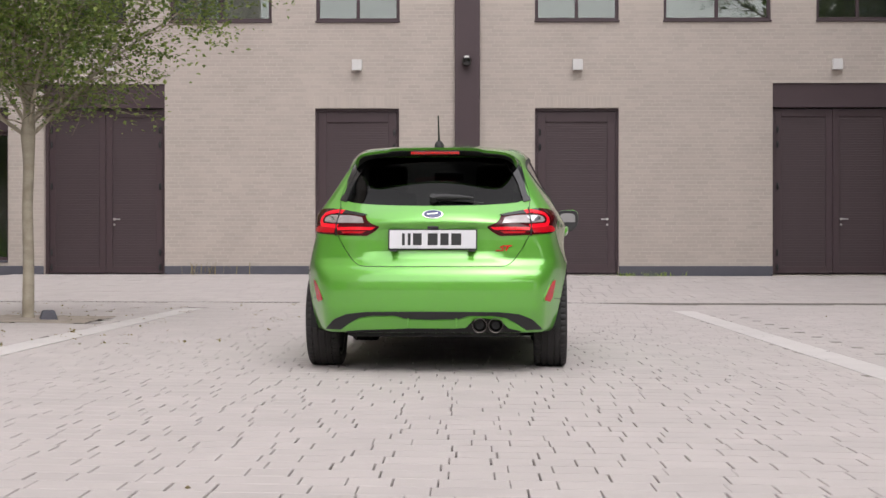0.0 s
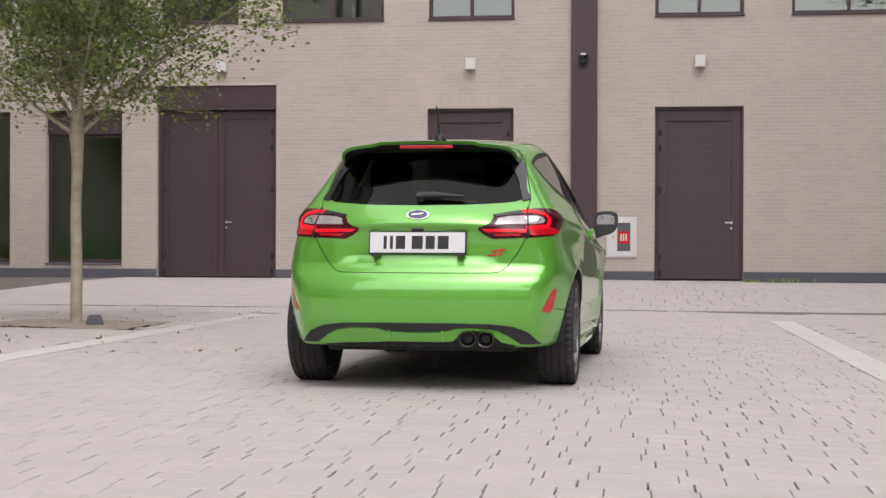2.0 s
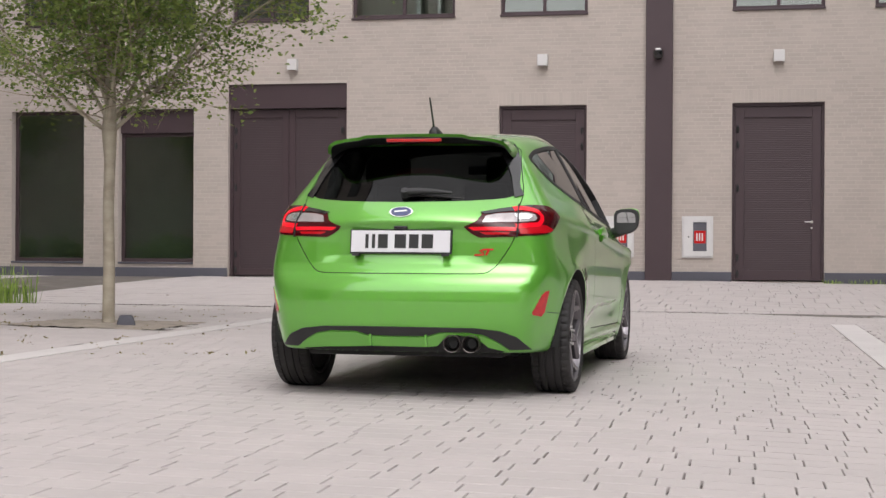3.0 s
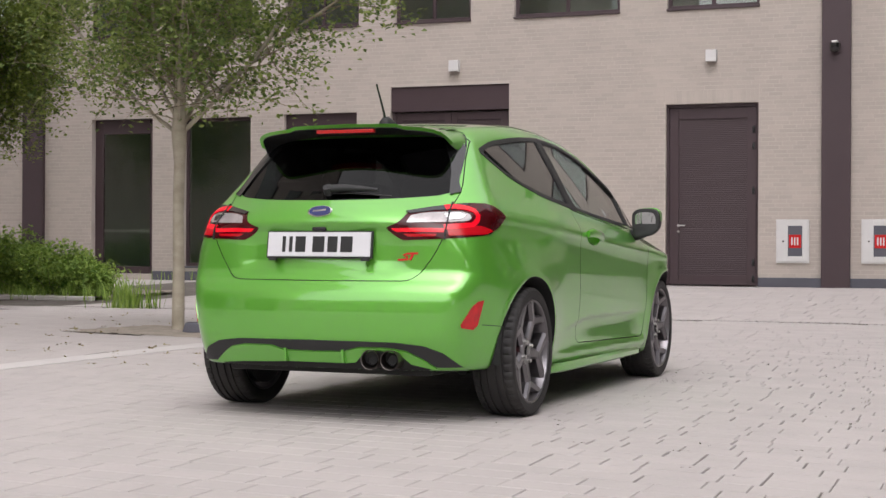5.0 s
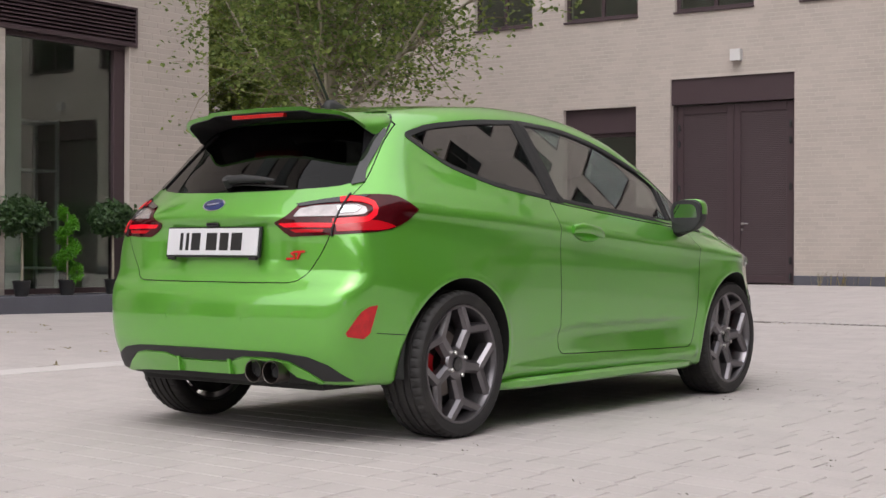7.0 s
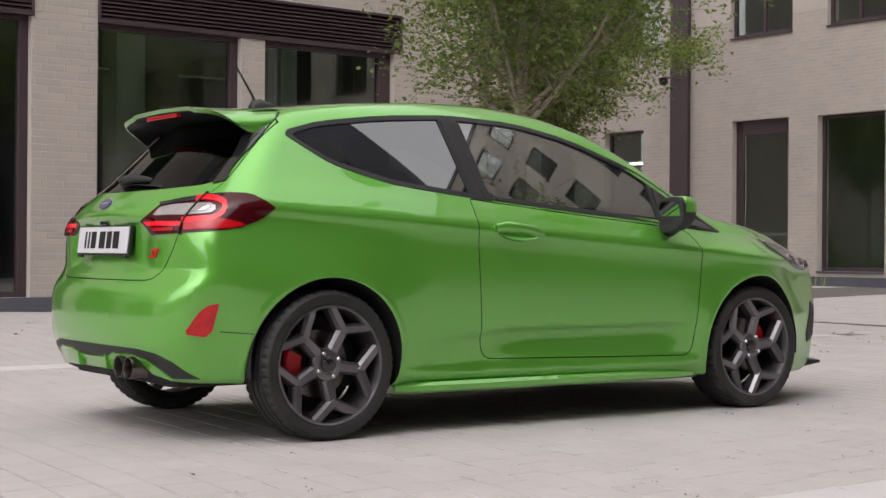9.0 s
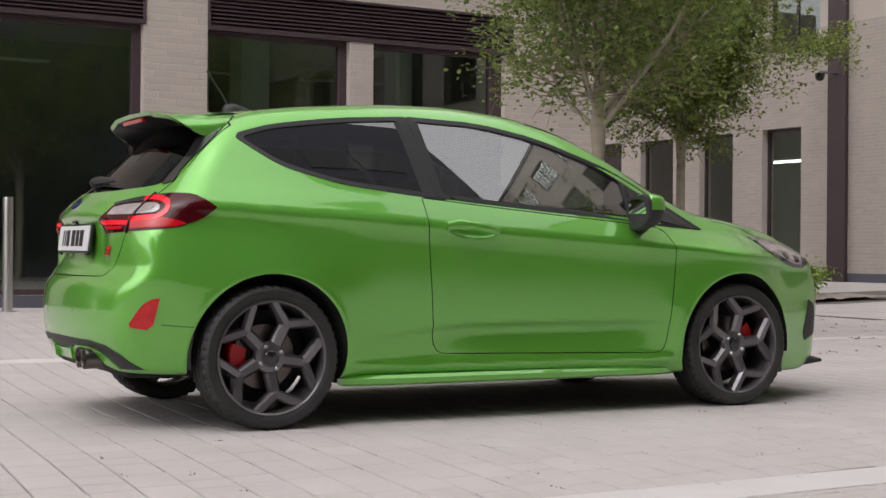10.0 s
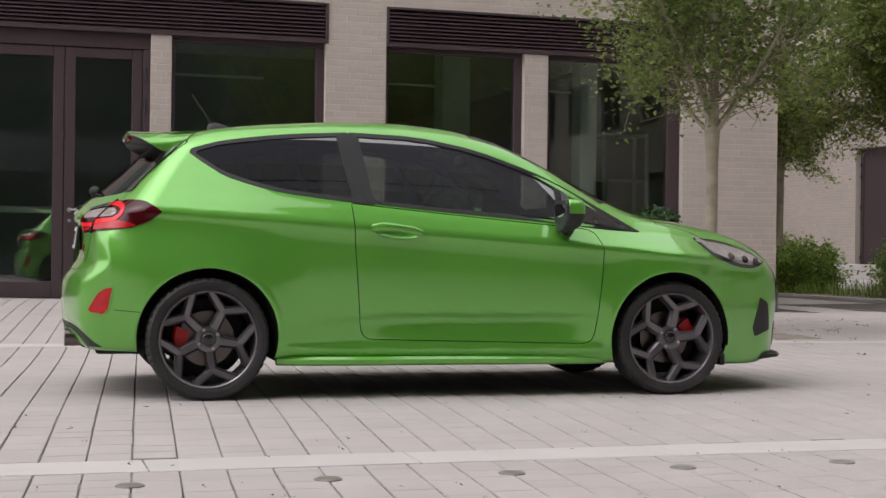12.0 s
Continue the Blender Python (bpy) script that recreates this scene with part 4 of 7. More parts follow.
for s in SIDES:
    ends = np.array([[0.815, 0.872], [0.865, 0.872], [0.95, 0.865], [1.03, 0.857], [1.078, 0.850]])
    p, n = onto(SIDE, ends)
    lift = np.array([0.010, 0.021, 0.025, 0.021, 0.010])[:, None]
    bar = p + n * lift
    v, f = tube([tuple(q) for q in bar], [0.012, 0.015, 0.013, 0.014, 0.010], 12)
    v = np.array(v)
    mid = 0.867 - 0.085 * (v[:, 1] - 0.94)
    v[:, 2] = mid + (v[:, 2] - mid) * 1.6
    part("door_handle", flip((v, f), s), "paint", door_parts[s], "green door handle", 60)
    # mirror: a shaped shell, a black foot and the glass
    mirror = part("door_mirror", flip(mirror_shell(False), s), "matt_black", car, "black door mirror with a green cap", 60)
    part("mirror_cap", flip(mirror_shell(True), s), "paint", mirror, "green mirror cap", 60)
    part("mirror_foot", flip(tube([(0.77, 1.885, 0.870), (0.83, 1.875, 0.885), (0.875, 1.86, 0.915)], [0.034, 0.034, 0.045], 12), s), "matt_black", mirror, "", 50)
    glass = np.array([(0.886 + 0.060 * math.copysign(abs(math.cos(a)) ** 0.6, math.cos(a)), 0.966 + 0.046 * math.copysign(abs(math.sin(a)) ** 0.6, math.sin(a))) for a in np.linspace(0, 2 * math.pi, 40, endpoint=False)])
    v, f = prism(glass, "y", 1.808, 1.814)
    v[:, 1] += 0.12 * (v[:, 0] - 0.886) - 0.16 * (v[:, 2] - 0.966)
    part("mirror_glass", flip(fixed_normals((v, f)), s), "mirror", mirror, "mirror glass")
    rim = np.array([(0.886 + 0.078 * math.copysign(abs(math.cos(a)) ** 0.6, math.cos(a)), 0.968 + 0.062 * math.copysign(abs(math.sin(a)) ** 0.6, math.sin(a))) for a in np.linspace(0, 2 * math.pi, 40, endpoint=False)])
    v, f = prism(rim, "y", 1.8115, 1.835)
    v[:, 1] += 0.12 * (v[:, 0] - 0.886)
    part("mirror_rim", flip(fixed_normals((v, f)), s), "matt_black", mirror, "black mirror rim")
    # front lamp, corner duct and lower lip
    head = rounded([(2.66, 0.846), (2.80, 0.842), (2.93, 0.818), (3.07, 0.770), (3.13, 0.715), (3.04, 0.682), (2.92, 0.690), (2.74, 0.748)], 1)
    lamp = part("headlamp", flip(skin(SIDE, head, 0.003, 0.02, 6), s), "gloss_black", car, "swept headlamp under clear glass", 40)
    part("lamp_glass", flip(skin(SIDE, shrunk(head, 0.02), 0.0065, 0.004, 5), s), "clear_lens", lamp, "clear headlamp lens", 40)
    for a, b in ((2.87, 0.745), (2.97, 0.730), (3.05, 0.718)):
        part("lamp_lens", flip(skin(SIDE, np.array([(a + 0.021 * math.cos(t), b + 0.016 * math.sin(t)) for t in np.linspace(0, 2 * math.pi, 20, endpoint=False)]), 0.011, 0.008, 2), s), "gloss_black", lamp, "dark round projector", 40)
    duct = rounded([(3.085, 0.52), (3.14, 0.49), (3.165, 0.34), (3.05, 0.305), (3.03, 0.35)], 1)
    part("corner_duct", flip(skin(SIDE, duct, 0.004, 0.02, 5), s), "matt_black", car, "black bumper corner duct", 40)
lip = []
for x in np.linspace(-0.60, 0.60, 41):
    y = float(car_front(0.2)) - 0.33 * (abs(x) / 0.8) ** 2.4
    lip.append([(x, y - 0.10, 0.165), (x, y + 0.062, 0.185), (x, y + 0.070, 0.192), (x, y + 0.062, 0.200), (x, y - 0.10, 0.205)])
lv = np.array([p for r in lip for p in r])
lf = [(i * 5 + j, i * 5 + (j + 1) % 5, i * 5 + 5 + (j + 1) % 5, i * 5 + 5 + j) for i in range(40) for j in range(5)] + [tuple(range(5)), tuple(range(200, 205))]
part("front_lip", fixed_normals((lv, lf)), "matt_black", car, "black front lip", 40)
for x0, x1, z0, z1 in ((-0.45, 0.45, 0.50, 0.68), (-0.52, 0.52, 0.25, 0.38)):
    start = np.array([(x, 5.0, z) for x, z in rounded([(x0, z0), (x1, z0), (x1, z1), (x0, z1)], 2)])
    p = first_hit(start, np.array((0, -1.0, 0)), 0.0, 3.0)
    c = np.mean(p, 0) + (0, 0.03, 0)
    n = len(p)
    part("grille", fixed_normals((np.concatenate([p + (0, 0.004, 0), [c]]), [(k, (k + 1) % n, n) for k in range(n)])), "matt_black", car, "black grille", 40)

# underbody, axle and mud flaps
part("floor_pan", soft_box(-0.66, 0.38, 0.165, 0.66, 2.12, 0.24, 0.02), "underbody", car, "black floor pan")
part("undertray", soft_box(-0.50, 2.12, 0.150, 0.50, 3.05, 0.26, 0.02), "underbody", car, "black front undertray")
part("rear_valance", soft_box(-0.52, -0.54, 0.215, 0.52, 0.38, 0.30, 0.02), "underbody", car)
part("rear_axle", joined(tube([(-0.58, 0.0, 0.235), (0.58, 0.0, 0.235)], [0.04, 0.04], 12), tube([(-0.5, -0.12, 0.22), (-0.5, 0.45, 0.24)], [0.03, 0.03], 10), tube([(0.5, -0.12, 0.22), (0.5, 0.45, 0.24)], [0.03, 0.03], 10)), "underbody", car, "black rear axle beam", 50)
part("silencer", moved(tube([(-0.30, 0, 0), (-0.27, 0, 0), (0.27, 0, 0), (0.30, 0, 0)], [0.04, 0.07, 0.07, 0.04], 20), pose(0.0, -0.36, 0.275)), "underbody", car, "", 40)
for s in SIDES:
    rows = [[(0.69, y, 0.170), (wide - 0.012, y, 0.168), (wide, y, 0.178), (wide, y, 0.200), (wide - 0.014, y, 0.214), (0.69, y, 0.222)] for y, wide in ((0.350, 0.752), (0.42, 0.778), (0.55, 0.800), (1.2, 0.808), (1.95, 0.808), (2.06, 0.795), (2.125, 0.765))]
    sv = np.array([p for row in rows for p in row])
    sf = [(i * 6 + j, i * 6 + (j + 1) % 6, i * 6 + 6 + (j + 1) % 6, i * 6 + 6 + j) for i in range(6) for j in range(6)] + [tuple(range(6)), tuple(range(36, 42))]
    part("sill_edge", flip(fixed_normals((sv, sf)), s), "paint", car, "green sill flange", 40)
    part("arch_flap", flip(soft_box(0.58, 2.80, 0.15, 0.735, 2.83, 0.24, 0.008), s), "matt_black", car)

for s in SIDES:
    for y in (0.0, WHEELBASE):
        arch = [(0.3485 * math.cos(radians(a)), 0.3485 * math.sin(radians(a))) for a in range(-8, 189, 7)]
        n = len(arch)
        lv = np.array([(x, y + p, 0.31 + q) for x in (0.50, 0.775) for p, q in arch] + [(0.50, y, 0.31)])
        lf = [(k, k + 1, n + k + 1, n + k) for k in range(n - 1)] + [(k, k + 1, 2 * n) for k in range(n - 1)]
        part("arch_liner", flip((lv, lf), s), "underbody", car, "black wheel arch liner", 40)

# cabin
part("dashboard", fixed_normals(prism([(1.55, 0.62), (1.62, 0.86), (1.80, 0.90), (2.20, 0.93), (2.20, 0.60)], "x", -0.66, 0.66)), "matt_black", car, "black dashboard", 30)
wheel_c = Vector((-0.36, 1.50, 0.86))
ringpts = [(wheel_c + Vector((0.18 * math.cos(a), 0.18 * math.sin(a) * 0.42, 0.18 * math.sin(a) * 0.91))) for a in np.linspace(0, 2 * math.pi, 33)]
sw = part("steering_wheel", tube(ringpts, 0.016, 10, False), "matt_black", car, "black steering wheel", 60)
part("wheel_hub", tube([wheel_c, wheel_c + Vector((0, 0.20, -0.10))], [0.06, 0.05], 14), "matt_black", sw, "", 50)


def seat_shape(x, y, w=0.25, deep=0.50, high=0.62):
    """A padded cushion and a raked backrest."""
    parts_ = []
    bm = bmesh.new()
    bmesh.ops.create_cube(bm, size=1)
    bmesh.ops.subdivide_edges(bm, edges=list(bm.edges), cuts=3, use_grid_fill=True)
    for q in bm.verts:
        a, b, c = q.co * 2
        q.co = Vector((x + w * a * (1 - 0.08 * b * b), y + deep / 2 * b, 0.50 + 0.08 * c * (1 - 0.25 * a * a) + 0.03 * b))
    bmesh.ops.smooth_vert(bm, verts=list(bm.verts), factor=0.5, use_axis_x=True, use_axis_y=True, use_axis_z=True)
    parts_.append(unbm(bm))
    bm = bmesh.new()
    bmesh.ops.create_cube(bm, size=1)
    bmesh.ops.subdivide_edges(bm, edges=list(bm.edges), cuts=3, use_grid_fill=True)
    for q in bm.verts:
        a, b, c = q.co * 2
        up = (c + 1) / 2
        q.co = Vector((x + w * a * (1 - 0.28 * up * up), y - deep / 2 - 0.02 + 0.055 * b - 0.26 * up, 0.52 + high * up))
    bmesh.ops.smooth_vert(bm, verts=list(bm.verts), factor=0.5, use_axis_x=True, use_axis_y=True, use_axis_z=True)
    parts_.append(unbm(bm))
    return parts_


for x in (-0.36, 0.36):
    cushion, backrest = seat_shape(x, 1.02)
    seat = part("front_seat", cushion, "cloth", car, "dark front seat", 60)
    part("backrest", backrest, "cloth", seat, "", 60)
    part("headrest", soft_box(x - 0.13, 0.40, 1.13, x + 0.13, 0.50, 1.30, 0.04, 3), "cloth", seat, "", 40)
cushion, backrest = seat_shape(0.0, 0.22, 0.60, 0.46, 0.50)
seat = part("rear_seat", cushion, "cloth", car, "dark rear bench", 60)
part("backrest", backrest, "cloth", seat, "", 60)
for x in (-0.36, 0.36):
    part("headrest", soft_box(x - 0.12, -0.26, 1.0, x + 0.12, -0.17, 1.12, 0.035, 3), "cloth", seat, "", 40)
part("interior_mirror", soft_box(-0.11, 1.50, 1.25, 0.11, 1.53, 1.31, 0.015, 3), "matt_black", car, "", 40)

# wheels
tread = [(0.232, -0.088), (0.250, -0.098), (0.272, -0.1035), (0.288, -0.102), (0.298, -0.096), (0.3035, -0.086)]
for g in (-0.058, -0.022, 0.022, 0.058):
    tread += [(0.3055, g - 0.007), (0.2985, g - 0.005), (0.2985, g + 0.005), (0.3055, g + 0.007)]
tread += [(0.3035, 0.086), (0.298, 0.096), (0.288, 0.102), (0.286, 0.1028), (0.284, 0.1018), (0.272, 0.1035), (0.256, 0.100), (0.249, 0.0965), (0.243, 0.090)]
tyre_form = fixed_normals(lathe([(r, h) for r, h in tread] + [(0.225, 0.06), (0.225, -0.06)], 192, closed=True))
tyre_v = tyre_form[0]
spin = np.round(np.degrees(np.arctan2(tyre_v[:, 2], tyre_v[:, 1])) / 1.875).astype(int) % 4 == 0
shoulder = spin & (np.abs(tyre_v[:, 0]) > 0.063) & (np.hypot(tyre_v[:, 1], tyre_v[:, 2]) > 0.292)
tyre_v[shoulder, 1:] *= 0.976
rim_form = fixed_normals(lathe([(0.234, 0.080), (0.2345, 0.090), (0.232, 0.0965), (0.227, 0.0975), (0.2225, 0.094), (0.2195, 0.084), (0.215, 0.074), (0.210, 0.03), (0.207, -0.05), (0.212, -0.085), (0.232, -0.094), (0.235, -0.08), (0.226, -0.04), (0.224, 0.03), (0.226, 0.07)], 96, closed=True))
rim_form[0][:, 1:] *= 1.055


def spoke_bar(p, q, wp, wq, fp, fq, back=0.030):
    """A tapered bar in the wheel's plane from p to q with a narrower front face."""
    p, q = np.array(p), np.array(q)
    t = (q - p) / np.linalg.norm(q - p)
    n = np.array((-t[1], t[0]))
    v = []
    for c, w, f in ((p, wp, fp), (q, wq, fq)):
        for side, depth, k in ((-1, back, 1.0), (-1, f - 0.016, 1.0), (-1, f, 0.56), (1, f, 0.56), (1, f - 0.016, 1.0), (1, back, 1.0)):
            y, z = c + n * side * w / 2 * k
            v.append((depth, y, z))
    f = [(i, i + 1, i + 7, i + 6) for i in range(5)] + [(5, 0, 6, 11), tuple(range(5, -1, -1)), tuple(range(6, 12))]
    return fixed_normals((np.array(v), f))


def polar(r, a):
    return (r * math.cos(radians(a)), r * math.sin(radians(a)))


def make_wheel(mirrored, caliper_angle, turn, bolts):
    """Tyre, rim with five forked spokes, hub, bolts, disc and caliper."""
    empty = new("wheel")
    empty.parent = car
    s = -1 if mirrored else 1
    tagged(empty, "grey forked-spoke alloy wheel with a low black tyre")
    part("tyre", flip((tyre_v, tyre_form[1]), s), "rubber", empty, "low black tyre", 35)
    rim = part("rim", flip(rim_form, s), "alloy", empty, "dark grey alloy rim", 30)
    for k in range(5):
        a = turn + 72 * k
        stem = spoke_bar(polar(0.040, a - 4), polar(0.168, a), 0.060, 0.050, 0.066, 0.080)
        arm_a = spoke_bar(polar(0.154, a - 2), polar(0.238, a + 25), 0.046, 0.043, 0.079, 0.092)
        arm_b = spoke_bar(polar(0.154, a + 2), polar(0.238, a - 25), 0.046, 0.043, 0.079, 0.092)
        part("spoke", flip(joined(stem, arm_a, arm_b), s), "alloy", rim, "", 25)
    hub = part("hub", flip(fixed_normals(lathe([(0.0, 0.03), (0.066, 0.03), (0.070, 0.058), (0.064, 0.068), (0.040, 0.070), (0.036, 0.066), (0.0, 0.066)], 40)), s), "alloy", rim, "", 30)
    part("hub_cap", flip(fixed_normals(lathe([(0.0, 0.064), (0.030, 0.064), (0.030, 0.073), (0.026, 0.076), (0.0, 0.077)], 32)), s), "gloss_black", rim, "dark hub cap", 30)
    for k in range(4):
        y, z = polar(0.052, bolts + 90 * k)
        bolt = lathe([(0.0, 0.058), (0.0095, 0.058), (0.0095, 0.080), (0.007, 0.083), (0.0, 0.083)], 6)
        part("wheel_bolt", flip(moved(fixed_normals(bolt), pose(0, y, z)), s), "steel", rim, "bright wheel bolt")
    disc = part("brake_disc", flip(fixed_normals(lathe([(0.06, -0.035), (0.139, -0.035), (0.139, -0.013), (0.06, -0.013)], 60, closed=True)), s), "dark_steel", empty, "grey brake disc", 30)
    arc = []
    for j in range(9):
        b = caliper_angle - 20 + 40 * j / 8
        for r, h in ((0.095, 0.012), (0.160, 0.012), (0.168, 0.002), (0.168, -0.055), (0.095, -0.055)):
            y, z = polar(r, b)
            arc.append((h, y, z))
    f = [(j * 5 + i, j * 5 + (i + 1) % 5, j * 5 + 5 + (i + 1) % 5, j * 5 + 5 + i) for j in range(8) for i in range(5)] + [tuple(range(5)), tuple(range(40, 45))]
    part("caliper", flip(fixed_normals((np.array(arc), f)), s), "caliper", empty, "red brake caliper", 30)
    part("back_plate", flip(fixed_normals(lathe([(0.0, -0.09), (0.20, -0.09), (0.20, -0.06), (0.0, -0.06)], 40)), s), "underbody", empty, "", 30)
    return empty


for y, angle, turn, bolts in ((0.0, 178, 135, 27), (WHEELBASE, 20, 149, 60)):
    make_wheel(False, angle, turn, bolts).matrix_local = pose(TRACK, y, 0.3055)
    make_wheel(True, angle, turn, bolts).matrix_local = pose(-TRACK, y, 0.3055)

# ---- ground ----


def ground_z(x, y):
    """The paving's height: nearly level round the car, rising to both buildings and falling away to the drain."""
    x, y = np.asarray(x, float), np.asarray(y, float)
    left = step(-1.2, -8.8, x) * (0.165 - 0.016 * np.clip(y, -4, 9))
    back = 0.16 * step(9.5, 20.5, y)
    drain = -0.030 * step(1.0, 3.2, x)
    return left * step(14, 6, y) + back + drain


WALL_Y, WING_X = 20.71, -8.80


def field_mesh(x0, x1, y0, y1, n, m, dz=0.0):
    xs, ys = np.linspace(x0, x1, n), np.linspace(y0, y1, m)
    gx, gy = np.meshgrid(xs, ys)
    v = np.stack([gx, gy, ground_z(gx, gy) + dz], -1).reshape(-1, 3)
    f = [(j * n + i, j * n + i + 1, (j + 1) * n + i + 1, (j + 1) * n + i) for j in range(m - 1) for i in range(n - 1)]
    return v, f


near = field_mesh(-40, 45, -40, 45, 120, 120, -0.018)
outer = 900.0
rim_v = [(-outer, -outer, -0.05), (outer, -outer, -0.05), (outer, outer, -0.05), (-outer, outer, -0.05), (-40, -40, -0.05), (45, -40, -0.05), (45, 45, -0.05), (-40, 45, -0.05)]
rim_f = [(0, 1, 5, 4), (1, 2, 6, 5), (2, 3, 7, 6), (3, 0, 4, 7)]
ground = lone("ground", joined(near, (np.array(rim_v), rim_f)), "joint", "sandy bed under pale block paving", "ground", kind="structure")
ground.data.materials.append(M["ground"])
for face in ground.data.polygons:
    x, y, _ = face.center
    face.material_index = 0 if -11.8 < x < 16.0 and -10.3 < y < 20.8 else 1


ROW_SLANT = 0.095  # the block rows run a little askew to the buildings


def blocks(cells, chamfer=0.0026, depth=0.03, wobble=0.0002, rng=None, slant=0.0):
    """Paving blocks from rows of x0, x1, y0, y1: a top with a worn edge and four sides."""
    c = np.asarray(cells, float)
    n = len(c)
    rng = rng or np.random.default_rng(3)
    x0, x1, y0, y1 = c.T
    cx, cy = (x0 + x1) / 2, (y0 + y1) / 2 - slant * (x0 + x1) / 2
    z = ground_z(cx, cy) + rng.normal(0, wobble, n)
    e = 0.02
    sx = (ground_z(cx + e, cy) - ground_z(cx - e, cy)) / (2 * e) + rng.normal(0, 0.0006, n)
    sy = (ground_z(cx, cy + e) - ground_z(cx, cy - e)) / (2 * e) + rng.normal(0, 0.0006, n)
    levels = []
    for inset, dz in ((0.0, -depth), (0.0, -chamfer), (chamfer, 0.0)):
        for px, py in ((x0 + inset, y0 + inset), (x1 - inset, y0 + inset), (x1 - inset, y1 - inset), (x0 + inset, y1 - inset)):
            py = py - slant * px
            levels.append(np.stack([px, py, z + sx * (px - cx) + sy * (py - cy) + dz], -1))
    v = np.stack(levels, 1).reshape(-1, 3)
    base = np.arange(n) * 12
    quads = []
    for lv in (0, 4):
        for k in range(4):
            a, b = lv + k, lv + (k + 1) % 4
            quads.append((a, b, b + 4, a + 4))
    quads.append((8, 9, 10, 11))
    f = [tuple(int(i) for i in row) for row in (base[:, None, None] + np.array(quads)[None]).reshape(-1, 4)]
    return v, f


def bond(x0, x1, y0, y1, long, deep, gap, rng, mix=(0.62, 0.62, 0.95, 0.95, 1.25)):
    """Rows along x of blocks in mixed lengths, with open joints."""
    out = []
    rows = int((y1 - y0) / deep)
    for r in range(rows):
        x = x0 - rng.uniform(0, long)
        while x < x1:
            size = long * mix[rng.integers(len(mix))]
            a, b = max(x, x0), min(x + size, x1)
            if b - a > 0.05:
                g = gap * (0.25, 0.9, 1.3)[rng.integers(3)] / 2
                out.append((a + g, b - g, y0 + r * deep + 0.0036, y0 + (r + 1) * deep - 0.0036 * rng.uniform(0.5, 1.5)))
            x += size
    return out


rng = np.random.default_rng(11)
BAND_L, BAND_R, FAR_LINE = -3.10, 2.78, 10.35
cells = []
cells += bond(BAND_L + 0.13, BAND_R - 0.14, -12.00, 8.374, 0.245, 0.167, 0.0062, rng)
cells += bond(BAND_R + 0.14, 16.0, -10.33, 8.374, 0.245, 0.167, 0.0062, rng)
cells += bond(WING_X + 0.02, BAND_L - 0.13, -10.33, 8.374, 0.245, 0.167, 0.006, rng)
cells += bond(WING_X - 3, 16.0, 8.374, FAR_LINE + 1.5, 0.245, 0.167, 0.005, rng)
middle = lambda c: ((c[0] + c[1]) / 2, (c[2] + c[3]) / 2 - ROW_SLANT * (c[0] + c[1]) / 2)
cells = [c for c in cells if not (-4.95 < middle(c)[0] < -3.45 and 4.5 < middle(c)[1] < 6.0) and middle(c)[1] < FAR_LINE - 0.20]
slabs = bond(-9.0, 16.0, FAR_LINE + 0.06, WALL_Y, 0.32, 0.60, 0.008, rng, (1.0,))

# ---- back building ----


def wall_cells(x0, x1, z0, z1, holes, course=0.075, long=0.25, gap=0.010, shift=0.0, rng=None):
    """Bricks of a running bond round rectangular holes."""
    out = []
    rows = int((z1 - z0) / course)
    for r in range(rows):
        a0, a1 = z0 + r * course, z0 + (r + 1) * course
        blocked = sorted((h[0], h[1]) for h in holes if h[2] < a1 - 0.01 and h[3] > a0 + 0.01)
        x = x0
        free = []
        for h0, h1 in blocked:
            if h0 > x:
                free.append((x, min(h0, x1)))
            x = max(x, h1)
        if x < x1:
            free.append((x, x1))
        off = (0.0, 0.5, 0.33, 0.75)[r % 4] * long + shift
        for f0, f1 in free:
            k = math.floor((f0 - off) / long)
            while off + k * long < f1:
                b0, b1 = max(f0, off + k * long), min(f1, off + (k + 1) * long)
                if b1 - b0 > 0.03:
                    out.append((b0 + gap / 2, b1 - gap / 2, a0 + gap / 2, a1 - gap / 2))
                k += 1
    return out


def brick_skin(cells, place, proud=0.003, rng=None):
    """Brick faces with worn edges; place(u, v, d) gives the world's point at a depth d out of the wall."""
    c = np.asarray(cells, float)
    n = len(c)
    rng = rng or np.random.default_rng(5)
    d = proud + rng.normal(0, 0.0007, n)
    e = 0.0015
    u0, u1, v0, v1 = c.T
    levels = []
    for inset, depth in ((0.0, d * 0 - 0.004), (0.0, d - e), (e, d)):
        for u, v in ((u0 + inset, v0 + inset), (u1 - inset, v0 + inset), (u1 - inset, v1 - inset), (u0 + inset, v1 - inset)):
            levels.append(place(u, v, depth))
    v = np.stack(levels, 1).reshape(-1, 3)
    quads = []
    for lv in (0, 4):
        for k in range(4):
            a, b = lv + k, lv + (k + 1) % 4
            quads.append((a, b, b + 4, a + 4))
    quads.append((8, 9, 10, 11))
    base = np.arange(n) * 12
    return v, [tuple(int(i) for i in row) for row in (base[:, None, None] + np.array(quads)[None]).reshape(-1, 4)]


